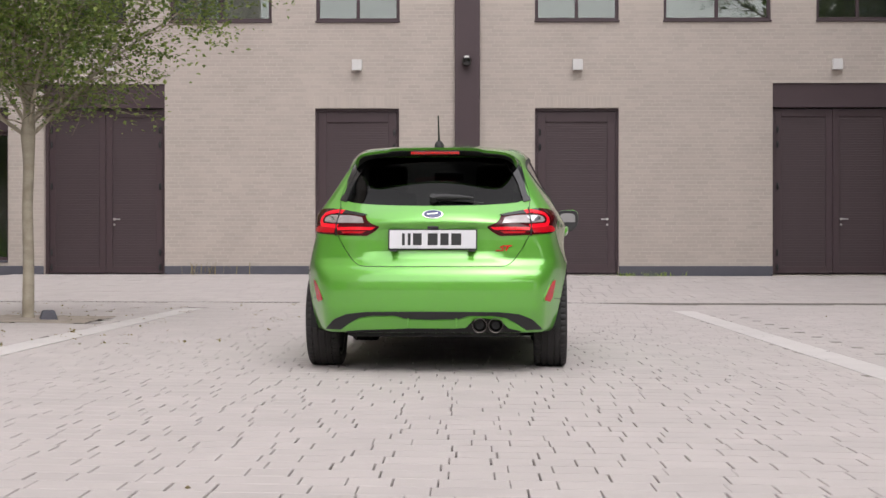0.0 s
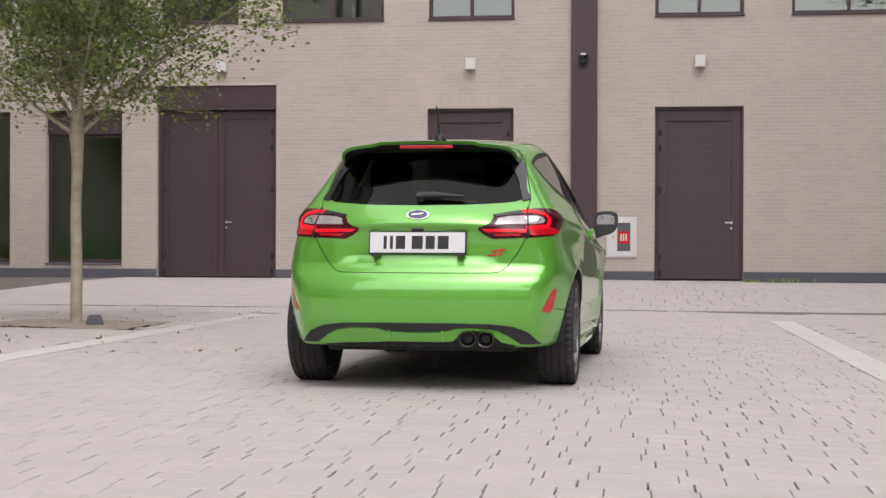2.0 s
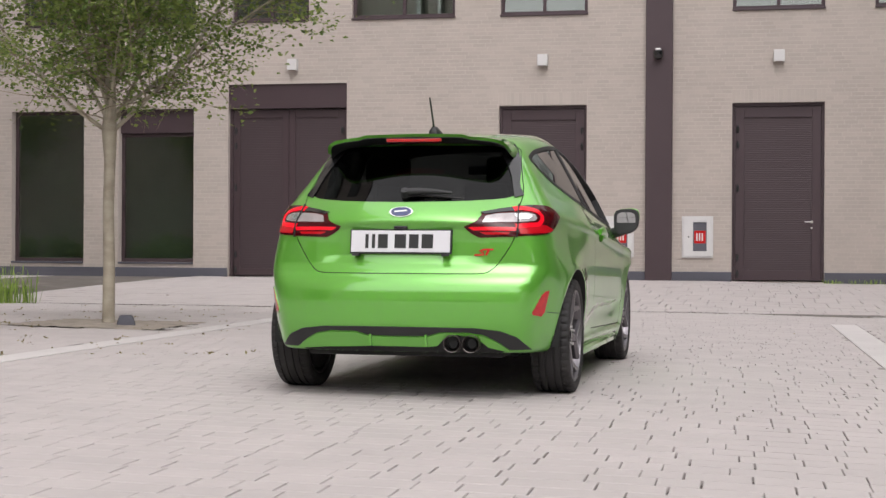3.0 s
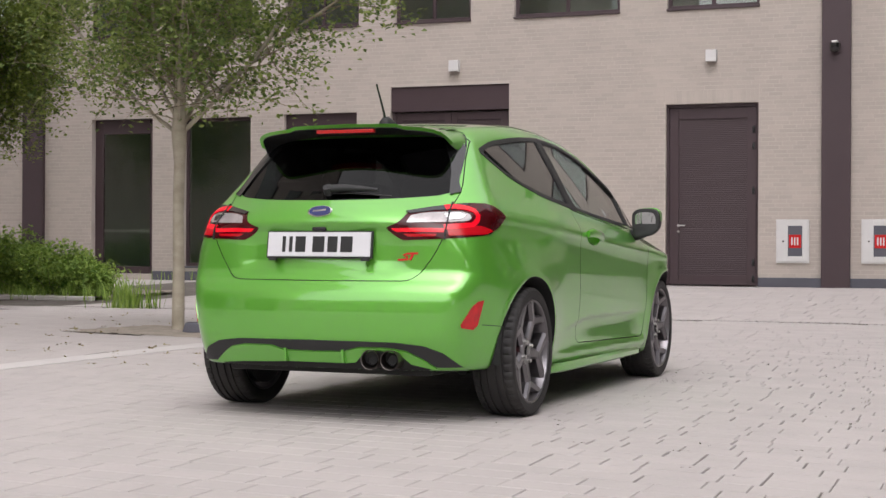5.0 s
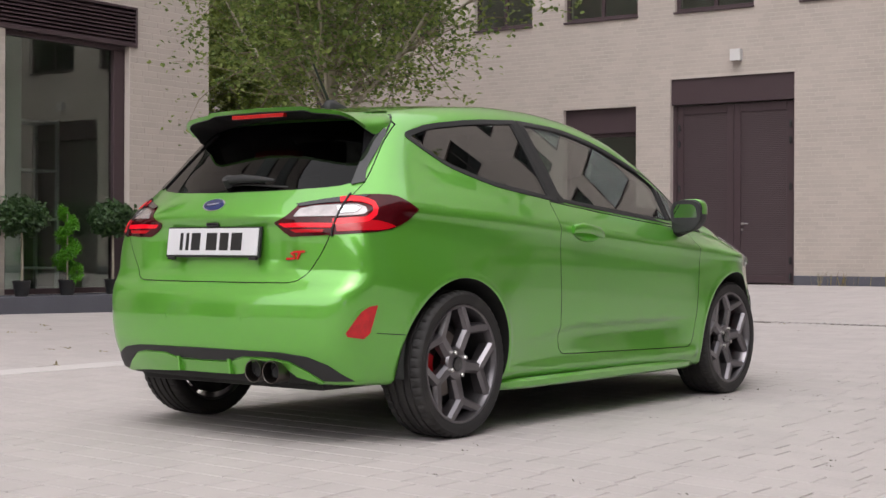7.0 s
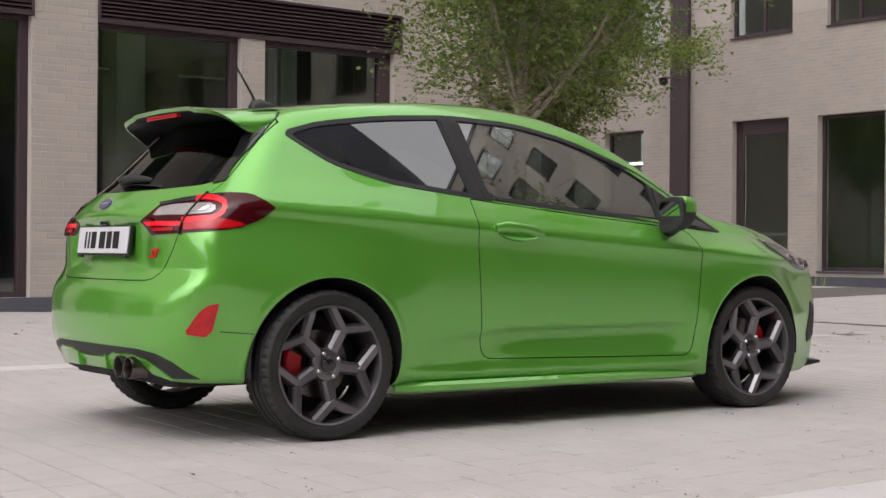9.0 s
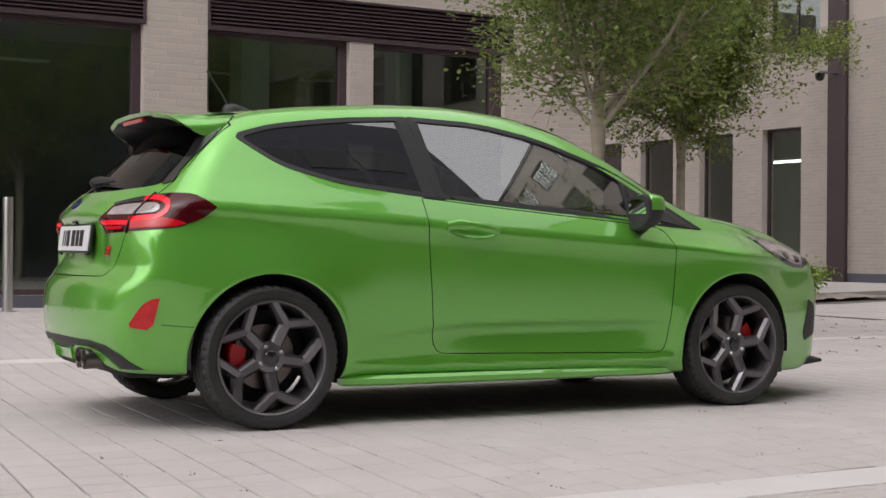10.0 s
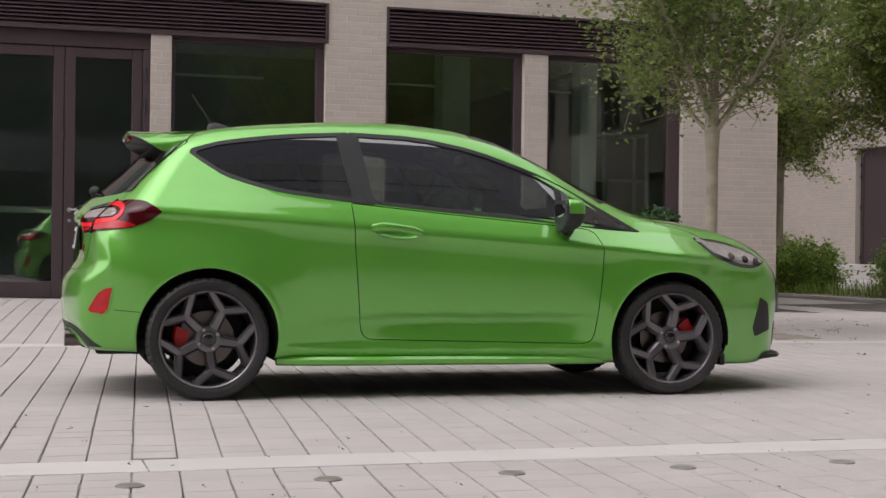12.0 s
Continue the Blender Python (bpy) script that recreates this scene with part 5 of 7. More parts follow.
def pierced(x0, x1, z0, z1, holes, place, thick):
    """A wall with real openings: a grid of cells, solid where no hole lies, closed at every edge."""
    xs = sorted({x0, x1, *[min(max(h[0], x0), x1) for h in holes], *[min(max(h[1], x0), x1) for h in holes]})
    zs = sorted({z0, z1, *[min(max(h[2], z0), z1) for h in holes], *[min(max(h[3], z0), z1) for h in holes]})
    full = lambda i, j: 0 <= i < len(xs) - 1 and 0 <= j < len(zs) - 1 and not any(h[0] < (xs[i] + xs[i + 1]) / 2 < h[1] and h[2] < (zs[j] + zs[j + 1]) / 2 < h[3] for h in holes)
    v, f = [], []

    def quad(*pts):
        f.append(tuple(range(len(v), len(v) + 4)))
        v.extend(place(np.float64(u), np.float64(w), np.float64(d)) for u, w, d in pts)

    for i in range(len(xs) - 1):
        for j in range(len(zs) - 1):
            if not full(i, j):
                continue
            a, b, c, d = xs[i], xs[i + 1], zs[j], zs[j + 1]
            quad((a, c, 0), (b, c, 0), (b, d, 0), (a, d, 0))
            quad((b, c, -thick), (a, c, -thick), (a, d, -thick), (b, d, -thick))
            if not full(i - 1, j):
                quad((a, c, -thick), (a, c, 0), (a, d, 0), (a, d, -thick))
            if not full(i + 1, j):
                quad((b, c, 0), (b, c, -thick), (b, d, -thick), (b, d, 0))
            if not full(i, j - 1):
                quad((b, c, 0), (a, c, 0), (a, c, -thick), (b, c, -thick))
            if not full(i, j + 1):
                quad((a, d, 0), (b, d, 0), (b, d, -thick), (a, d, -thick))
    return np.array(v, float), f


def on_back(u, v, d):
    u, v, d = np.broadcast_arrays(u, v, d)
    return np.stack([u, WALL_Y - d, v], -1)


def on_wing(u, v, d):
    u, v, d = np.broadcast_arrays(u, v, d)
    return np.stack([WING_X + d, u, v], -1)


FLOOR_Z, BASE_Z = 0.17, 0.33
DOUBLE = [(-8.42, -5.95), (6.37, 8.85)]
SINGLE = [(-2.89, -1.18, "left"), (1.57, 3.27, "right")]
GLAZED_DOOR = (-15.35, -13.85)
LOW_WINDOWS = [(-13.13, -11.53, 0.44, 3.54, False), (-10.77, -9.15, 0.44, 3.56, True), (-19.2, -17.95, 0.44, 3.54, False), (-21.4, -20.2, 0.44, 3.54, False), (-23.7, -22.4, 0.44, 3.54, False),
               (12.0, 13.7, 0.44, 3.54, False), (16.0, 17.7, 0.44, 3.54, False), (20.0, 21.7, 0.44, 3.54, False), (25.0, 26.7, 0.44, 3.54, False), (30.0, 31.7, 0.44, 3.54, False), (36.0, 37.7, 0.44, 3.54, False)]
FAR_DOOR = (-26.3, -24.5)
UPPER_WINDOWS = [(-8.34, -6.74), (-5.85, -3.77), (-2.87, -1.17), (1.57, 3.27), (4.17, 6.34), (7.25, 8.95), (-10.75, -9.12), (-12.9, -11.5), (-15.4, -13.77), (-19.0, -17.4), (-21.6, -20.0), (11.0, 12.7), (13.9, 16.0), (17.2, 18.9), (20.5, 22.2), (24.0, 25.7), (27.0, 29.1), (30.5, 32.2), (33.8, 35.5), (37.0, 39.1), (40.5, 42.2)]
WALL_X0, WALL_X1, WALL_TOP = -32.0, 46.0, 24.7
holes = [(a, b, FLOOR_Z - 0.02, 4.03) for a, b in DOUBLE] + [(a, b, FLOOR_Z - 0.02, 3.53) for a, b, _ in SINGLE] + [(*GLAZED_DOOR, FLOOR_Z + 0.1, 3.56), (*FAR_DOOR, FLOOR_Z + 0.1, 3.56)]
holes += [(a, b, c, d) for a, b, c, d, _ in LOW_WINDOWS]
for floor in range(6):
    z = 5.30 + floor * 3.3
    if z + 1.9 < WALL_TOP:
        holes += [(a, b, z, z + 1.9) for a, b in UPPER_WINDOWS]
wall_back = lone("wall_back", pierced(WALL_X0, WALL_X1, 0.0, WALL_TOP, holes, on_back, 0.35), "mortar", "long pale brick building front with dark doors", "wall", kind="structure")
roof = part("roof_edge", box(WALL_X0, WALL_Y - 0.06, WALL_TOP, WALL_X1, WALL_Y + 14, WALL_TOP + 0.25), "bronze", wall_back, "dark roof edge")
part("side_wall", box(WALL_X1 - 0.3, WALL_Y + 0.35, 0, WALL_X1, WALL_Y + 14, WALL_TOP), "render", wall_back, "plain side wall")
# out of view: this wall is added only to shade the west end
part("west_wall", box(WALL_X0 - 0.3, 7.0, 0, WALL_X0 - 0.01, WALL_Y + 14, 9.0), "render", wall_back, "unseen plain wall added to shade the court's west end")
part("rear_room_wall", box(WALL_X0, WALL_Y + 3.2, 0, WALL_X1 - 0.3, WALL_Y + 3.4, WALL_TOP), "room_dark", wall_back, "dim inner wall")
for z in (0.18, 4.3, 8.3, 11.6, 14.9, 18.2, 21.5):
    part("storey_floor", box(WALL_X0, WALL_Y + 0.35, z, WALL_X1 - 0.3, WALL_Y + 3.2, z + 0.2), "room_mid", wall_back)
plinth_runs, x = [], WALL_X0
for a, b in sorted([(h[0], h[1]) for h in holes if h[2] < 0.33]):
    plinth_runs.append((x, a))
    x = b
plinth_runs.append((x, WALL_X1))
for a, b in plinth_runs:
    part("plinth", soft_box(a + 0.002, WALL_Y - 0.024, 0.02, b - 0.002, WALL_Y + 0.05, BASE_Z, 0.004, 1), "plinth", wall_back, "slate grey plinth")
for a, b, c, d, _ in LOW_WINDOWS:
    part("window_sill", soft_box(a, WALL_Y - 0.03, c - 0.04, b, WALL_Y + 0.10, c, 0.006, 1), "plinth", wall_back)


def window_unit(name, x0, x1, z0, z1, y, parent=None, mullions=1, frame=0.07, lintel=0.0, label="dark framed window with clear panes"):
    """A frame of four bars, mullions, a sill and a pane in each light."""
    top = z1 - lintel
    unit = thing(name, label, "window", kind="structure")
    bars = [(x0, x1, z0, z0 + frame), (x0, x1, top - frame, top), (x0, x0 + frame, z0 + frame, top - frame), (x1 - frame, x1, z0 + frame, top - frame)]
    for a, b, c, d in bars:
        part("window_frame", soft_box(a, y, c, b, y + 0.07, d, 0.006, 1), "bronze", unit)
    edges = np.linspace(x0 + frame, x1 - frame, mullions + 2)
    for m_ in edges[1:-1]:
        part("mullion", soft_box(m_ - 0.035, y + 0.004, z0 + frame, m_ + 0.035, y + 0.066, top - frame, 0.006, 1), "bronze", unit)
    for a, b in zip(edges[:-1], edges[1:]):
        part("pane", box(a - 0.01, y + 0.03, z0 + frame - 0.01, b + 0.01, y + 0.036, top - frame + 0.01), "glass_wall", unit).visible_shadow = False
    if lintel:
        part("lintel_panel", soft_box(x0, y - 0.06, top, x1, y + 0.05, z1, 0.006, 1), "bronze", unit, "dark brown panel above")
    return unit


count = 0
for a, b, c, d, head in LOW_WINDOWS:
    count += 1
    window_unit(f"window_{count}", a, b, c, d, WALL_Y + 0.16, mullions=0, lintel=0.49 if head else 0.0)
for floor in range(6):
    z = 5.30 + floor * 3.3
    for a, b in UPPER_WINDOWS:
        count += 1
        window_unit(f"window_{count}", a, b, z, z + 1.9, WALL_Y + 0.10, mullions=1)
        part("window_sill", soft_box(a - 0.01, WALL_Y - 0.04, z - 0.035, b + 0.01, WALL_Y + 0.10, z + 0.002, 0.006, 1), "bronze", wall_back)


def steel_leaf(parent, x0, x1, z0, z1, y, hinge, handle, panel=0.13):
    """One door leaf: a frame of stiles and rails round a sunk louvred sheet, with hinges and a lever handle."""
    leaf = part("door_leaf", joined(soft_box(x0, y, z0, x0 + panel, y + 0.05, z1, 0.004, 1), soft_box(x1 - panel, y, z0, x1, y + 0.05, z1, 0.004, 1),
                                    soft_box(x0 + panel, y, z0, x1 - panel, y + 0.05, z0 + panel * 1.1, 0.004, 1), soft_box(x0 + panel, y, z1 - panel * 1.2, x1 - panel, y + 0.05, z1, 0.004, 1)), "bronze", parent)
    a, b, c, d = x0 + panel, x1 - panel, z0 + panel * 1.1, z1 - panel * 1.2
    n = int((d - c) / 0.034)
    v, f = [], []
    for k in range(n):
        zz = c + (d - c) * k / n
        h = (d - c) / n
        i = len(v)
        v += [(a, y + 0.024, zz), (b, y + 0.024, zz), (b, y + 0.021, zz + h * 0.75), (a, y + 0.021, zz + h * 0.75), (a, y + 0.024, zz + h), (b, y + 0.024, zz + h)]
        f += [(i, i + 1, i + 2, i + 3), (i + 3, i + 2, i + 5, i + 4)]
    part("leaf_sheet", (np.array(v, float), f), "bronze_leaf", leaf, "sunk ribbed dark sheet")
    hx = x0 + 0.05 if hinge == "left" else x1 - 0.05
    for zz in (z0 + 0.12, z0 + 0.42, (z0 + z1) / 2 + 0.1, z1 - 0.72, z1 - 0.42):
        part("hinge", tube([(hx, y - 0.012, zz - 0.07), (hx, y - 0.012, zz - 0.02), (hx, y - 0.012, zz + 0.02), (hx, y - 0.012, zz + 0.07)], [0.016, 0.030, 0.030, 0.016], 8), "matt_black", leaf, "black hinge")
    if handle:
        hx = x1 - 0.17 if hinge == "left" else x0 + 0.17
        sign = 1 if hinge == "left" else -1
        zh = z0 + 1.10
        part("door_handle", joined(tube([(hx, y + 0.01, zh), (hx, y - 0.05, zh), (hx - sign * 0.13, y - 0.05, zh)], [0.012, 0.012, 0.010], 10), tube([(hx, y + 0.005, zh), (hx, y - 0.006, zh)], [0.028, 0.028], 16), tube([(hx, y + 0.005, zh - 0.11), (hx, y - 0.006, zh - 0.11)], [0.022, 0.022], 14)), "steel", leaf, "steel lever handle", 40)
    return leaf


number = 0
for a, b in DOUBLE:
    number += 1
    door = thing(f"door_{number}", "closed dark brown steel double door below a flat panel", "door", kind="structure")
    y = WALL_Y + 0.14
    for p in ((a, a + 0.07), (b - 0.07, b)):
        part("door_jamb", soft_box(p[0], y - 0.02, FLOOR_Z, p[1], y + 0.10, 3.53, 0.004, 1), "bronze", door)
    part("lintel_panel", soft_box(a, y - 0.10, 3.54, b, y + 0.05, 4.03, 0.006, 1), "bronze", door, "flat dark brown panel above the door")
    mid = (a + b) / 2
    steel_leaf(door, a + 0.075, mid - 0.004, FLOOR_Z + 0.01, 3.52, y, "left", False)
    steel_leaf(door, mid + 0.004, b - 0.075, FLOOR_Z + 0.01, 3.52, y, "right", True)
for a, b, hinge in SINGLE:
    number += 1
    door = thing(f"door_{number}", "closed tall dark brown steel door with black hinges", "door", kind="structure")
    y = WALL_Y + 0.12
    for p in ((a, a + 0.05), (b - 0.05, b)):
        part("door_jamb", soft_box(p[0], y - 0.02, FLOOR_Z, p[1], y + 0.10, 3.53, 0.004, 1), "bronze", door)
    part("door_head", soft_box(a + 0.05, y - 0.02, 3.47, b - 0.05, y + 0.10, 3.53, 0.004, 1), "bronze", door)
    steel_leaf(door, a + 0.055, b - 0.055, FLOOR_Z + 0.01, 3.46, y, "right" if hinge == "left" else "left", True, 0.17)
for (a, b), name in ((GLAZED_DOOR, "glazed"), (FAR_DOOR, "solid")):
    number += 1
    door = thing(f"door_{number}", "closed dark brown door with a tall glass light" if name == "glazed" else "closed dark brown steel door", "door", kind="structure")
    y = WALL_Y + 0.14
    if name == "solid":
        steel_leaf(door, a + 0.02, b - 0.02, FLOOR_Z + 0.12, 3.54, y, "left", True)
        continue
    for bar in ((a, a + 0.20, FLOOR_Z + 0.1, 3.56), (b - 0.14, b, FLOOR_Z + 0.1, 3.56), (a + 0.20, b - 0.14, 3.25, 3.56), (a + 0.20, b - 0.14, FLOOR_Z + 0.1, 0.42)):
        part("door_stile", soft_box(bar[0], y, bar[2], bar[1], y + 0.07, bar[3], 0.006, 1), "bronze", door)
    part("pane", box(a + 0.19, y + 0.03, 0.41, b - 0.13, y + 0.036, 3.26), "glass_wall", door).visible_shadow = False
    part("push_bar", box(a + 0.20, y + 0.05, 1.15, b - 0.14, y + 0.07, 1.21), "steel", door)

for k, (a, b) in enumerate(((-0.05, 0.455), (-17.05, -16.52))):
    part("downpipe_shaft", soft_box(a, WALL_Y - 0.11, 0.10, b, WALL_Y - 0.012, 21.0, 0.008, 1), "bronze", wall_back, "dark brown steel shaft up the wall")
for x, z, y, arm in ((0.19, 4.45, WALL_Y - 0.11, 0.22), (-16.8, 4.5, WALL_Y - 0.11, 0.55)):
    lamp = thing("wall_camera", "small dark dome on a bracket on the brown shaft", "wall camera")
    part("bracket", soft_box(x - 0.05, y - arm, z + 0.06, x + 0.05, y + 0.01, z + 0.10, 0.01), "steel", lamp, "pale bracket")
    v, f = lathe([(0.0, -0.11), (0.05, -0.10), (0.09, -0.06), (0.10, 0.0), (0.10, 0.06), (0.0, 0.06)], 24, "z")
    part("dome", fixed_normals((v + (x, y - arm + 0.09, z), f)), "gloss_black", lamp, "dark dome", 50)
for x in (-7.05, -2.03, 2.43, 7.65):
    lamp = thing("wall_light", "small square white wall light on the brick", "wall light", group="white wall lights")
    part("housing", soft_box(x - 0.10, WALL_Y - 0.15, 4.285, x + 0.10, WALL_Y - 0.008, 4.505, 0.012, 2), "white_metal", lamp)
    part("lens", box(x - 0.08, WALL_Y - 0.14, 4.280, x + 0.08, WALL_Y - 0.03, 4.286), "clear_lens", lamp)
for a, b in ((-0.85, -0.265), (0.642, 1.226)):
    cab = thing("hydrant_cabinet", "white steel wall cabinet with a small window and a red sign", "cabinet", group="white wall cabinets")
    y = WALL_Y - 0.012
    part("body", soft_box(a, y - 0.03, 0.595, b, y + 0.01, 1.385, 0.006), "white_metal", cab)
    door = part("door", joined(soft_box(a + 0.03, y - 0.045, 0.625, a + 0.21, y - 0.028, 1.355, 0.004, 1), soft_box(b - 0.12, y - 0.045, 0.625, b - 0.03, y - 0.028, 1.355, 0.004, 1),
                               soft_box(a + 0.21, y - 0.045, 0.625, b - 0.12, y - 0.028, 0.72, 0.004, 1), soft_box(a + 0.21, y - 0.045, 1.27, b - 0.12, y - 0.028, 1.355, 0.004, 1)), "white_metal", cab)
    part("window", box(a + 0.21, y - 0.034, 0.72, b - 0.12, y - 0.031, 1.27), "plinth", door, "grey window")
    part("sign", box(a + 0.23, y - 0.037, 0.87, b - 0.14, y - 0.0345, 1.11), "badge_red", door, "red sign with pale bars")
    for j in range(3):
        part("sign_bar", box(a + 0.27 + 0.05 * j, y - 0.0385, 0.92, a + 0.295 + 0.05 * j, y - 0.0372, 1.06), "white_metal", door)
    part("lock", tube([(a + 0.13, y - 0.04, 0.99), (a + 0.13, y - 0.056, 0.99)], [0.016, 0.014], 12), "gloss_black", door, "black lock")

# ---- left building ----
# storeys above the louvres are unseen, added and sized to shade the court
WING_Y0, WING_Y1, WING_TOP = -14.0, 8.53, 19.2
W_FLOOR, W_HEAD, W_LOUVRE = 0.27, 3.15, 3.62
BAYS = [(0.86, 2.635), (3.36, 5.09), (5.395, 7.20)]
ENTRY = (-1.25, 0.63)
w_holes = [(a, b, W_FLOOR, W_LOUVRE) for a, b in BAYS] + [(*ENTRY, 0.14, W_LOUVRE)]
w_holes += [(a, b, z, z + 1.9) for z in (5.2, 8.5, 11.8, 15.1) for a, b in ((-4.2, -2.4), (-0.6, 1.2), (3.4, 5.1))]
more = [(-7.2, -3.0), (-12.0, -8.0)]
w_holes += [(a, b, W_FLOOR, W_LOUVRE) for a, b in more]
LOUVRES = [(ENTRY[0] - 0.35, 2.66), (3.36, 7.31)]
w_holes += [(a, b, W_HEAD, W_LOUVRE) for a, b in LOUVRES]
thick = 0.34
wall_wing = lone("wall_wing", pierced(WING_Y0, WING_Y1, -0.15, WING_TOP, w_holes, on_wing, thick), "mortar", "pale brick wall with large glazed bays under dark louvres", "wall", kind="structure")
# the wing's unseen western depth is added to block open sky
part("end_wall", box(WING_X - 17, WING_Y1 - 0.34, -0.15, WING_X - thick, WING_Y1, WING_TOP), "render", wall_wing, "plain end wall")
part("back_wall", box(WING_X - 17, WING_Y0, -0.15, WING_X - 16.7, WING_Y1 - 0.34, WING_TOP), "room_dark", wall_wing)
part("south_wall", box(WING_X - 17, WING_Y0, -0.15, WING_X - thick, WING_Y0 + 0.3, WING_TOP), "render", wall_wing)
part("room_floor", box(WING_X - 16.7, WING_Y0 + 0.3, W_FLOOR - 0.2, WING_X - thick, WING_Y1 - 0.34, W_FLOOR), "room_floor", wall_wing)
for z in (3.75, 7.3, 10.6, 13.9, 17.2):
    part("room_ceiling", box(WING_X - 16.7, WING_Y0 + 0.3, z, WING_X - thick, WING_Y1 - 0.34, z + 0.2), "room_mid", wall_wing)
part("wing_roof", box(WING_X - 17, WING_Y0, WING_TOP, WING_X + 0.05, WING_Y1 + 0.05, WING_TOP + 0.25), "bronze", wall_wing)
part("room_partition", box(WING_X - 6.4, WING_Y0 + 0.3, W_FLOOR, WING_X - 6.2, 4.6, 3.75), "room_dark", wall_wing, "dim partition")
part("room_column", box(WING_X - 3.2, 4.9, W_FLOOR, WING_X - 2.8, 5.3, 3.75), "room_mid", wall_wing, "plain column")
runs, x = [], WING_Y0
for a, b in sorted([(h[0], h[1]) for h in w_holes if h[2] < 0.2]):
    runs.append((x, a))
    x = b
runs.append((x, WING_Y1))
for a, b in runs:
    part("plinth", soft_box(WING_X - 0.03, a + 0.002, -0.12, WING_X + 0.03, b - 0.002 if b < WING_Y1 else b + 0.02, W_FLOOR, 0.004, 1), "plinth", wall_wing, "slate grey plinth")


def louvre_bank(y0, y1, z0, z1):
    """A frame with sloping blades across an opening."""
    bank = thing("louvre", "dark brown metal louvre panel above the glazing", "louvre", kind="structure")
    x = WING_X - 0.06
    for a, b, c, d in ((y0, y1, z0, z0 + 0.035), (y0, y1, z1 - 0.03, z1), (y0, y0 + 0.03, z0 + 0.035, z1 - 0.03), (y1 - 0.03, y1, z0 + 0.035, z1 - 0.03)):
        part("louvre_frame", soft_box(x - 0.02, a, c, x + 0.085, b, d, 0.004, 1), "bronze", bank)
    n = 9
    for k in range(n):
        zz = z0 + 0.04 + (z1 - z0 - 0.075) * k / n
        h = (z1 - z0 - 0.075) / n
        v = np.array([(x + 0.075, y0 + 0.03, zz), (x + 0.075, y1 - 0.03, zz), (x + 0.025, y1 - 0.03, zz + h * 1.05), (x + 0.025, y0 + 0.03, zz + h * 1.05),
                      (x + 0.075, y0 + 0.03, zz + 0.008), (x + 0.075, y1 - 0.03, zz + 0.008), (x + 0.02, y1 - 0.03, zz + h * 1.05 + 0.004), (x + 0.02, y0 + 0.03, zz + h * 1.05 + 0.004)])
        part("slat", fixed_normals((v, [(0, 1, 2, 3), (7, 6, 5, 4), (0, 4, 5, 1), (3, 2, 6, 7), (0, 3, 7, 4), (1, 5, 6, 2)])), "bronze", bank)
    part("back_sheet", box(x - 0.05, y0, z0, x - 0.03, y1, z1), "bronze", bank)
    return bank


for a, b in LOUVRES:
    louvre_bank(a, b, W_HEAD, W_LOUVRE)
# brick piers stand between the glazing, below the louvres
for a, b in BAYS + more:
    count += 1
    bay = thing(f"window_{count}", "tall dark framed shop window with one clear pane", "window", kind="structure")
    x = WING_X - 0.17
    left, right = 0.05, (0.17 if b == 7.20 else 0.10)
    for y0, y1, z0, z1 in ((a, b, W_FLOOR, W_FLOOR + 0.06), (a, b, W_HEAD - 0.05, W_HEAD), (a, a + left, W_FLOOR + 0.06, W_HEAD - 0.05), (b - right, b, W_FLOOR + 0.06, W_HEAD - 0.05)):
        part("window_frame", soft_box(x, y0, z0, x + 0.09, y1, z1, 0.005, 1), "bronze", bay)
    part("pane", box(x + 0.035, a + left - 0.01, W_FLOOR + 0.05, x + 0.043, b - right + 0.01, W_HEAD - 0.04), "glass_wall", bay).visible_shadow = False
    part("head_panel", box(x - 0.02, a, W_HEAD, x, b, W_LOUVRE), "bronze", bay)
number += 1
entry = thing(f"door_{number}", "closed dark framed double glass door in the brick front", "door", kind="structure")
x = WING_X - 0.15
a, b = ENTRY
for y0, y1, z0, z1 in ((a, b, 2.98, W_HEAD), (a, a + 0.08, 0.17, 2.98), (b - 0.08, b, 0.17, 2.98)):
    part("door_frame", soft_box(x, y0, z0, x + 0.10, y1, z1, 0.006, 1), "bronze", entry)
for y0, y1, hinge in ((a + 0.085, -0.31, -1), (-0.30, b - 0.085, 1)):
    leaf = part("door_leaf", joined(soft_box(x + 0.01, y0, 0.18, x + 0.08, y0 + 0.115, 2.975, 0.006, 1), soft_box(x + 0.01, y1 - 0.115, 0.18, x + 0.08, y1, 2.975, 0.006, 1),
                                    soft_box(x + 0.01, y0 + 0.115, 0.18, x + 0.08, y1 - 0.115, 0.36, 0.006, 1), soft_box(x + 0.01, y0 + 0.115, 2.865, x + 0.08, y1 - 0.115, 2.975, 0.006, 1)), "bronze", entry)
    part("pane", box(x + 0.04, y0 + 0.105, 0.35, x + 0.048, y1 - 0.105, 2.875), "glass_wall", leaf).visible_shadow = False
    for zz in (0.45, 1.6, 2.35, 2.7):
        part("hinge", tube([(x + 0.10, (y1 if hinge > 0 else y0) + hinge * 0.03, zz - 0.07), (x + 0.10, (y1 if hinge > 0 else y0) + hinge * 0.03, zz + 0.07)], [0.02, 0.02], 8), "matt_black", leaf, "black hinge")
    part("push_bar", box(x - 0.02, y0 + 0.115, 1.12, x, y1 - 0.115, 1.19), "steel", leaf, "steel push bar inside")
hx = -0.24
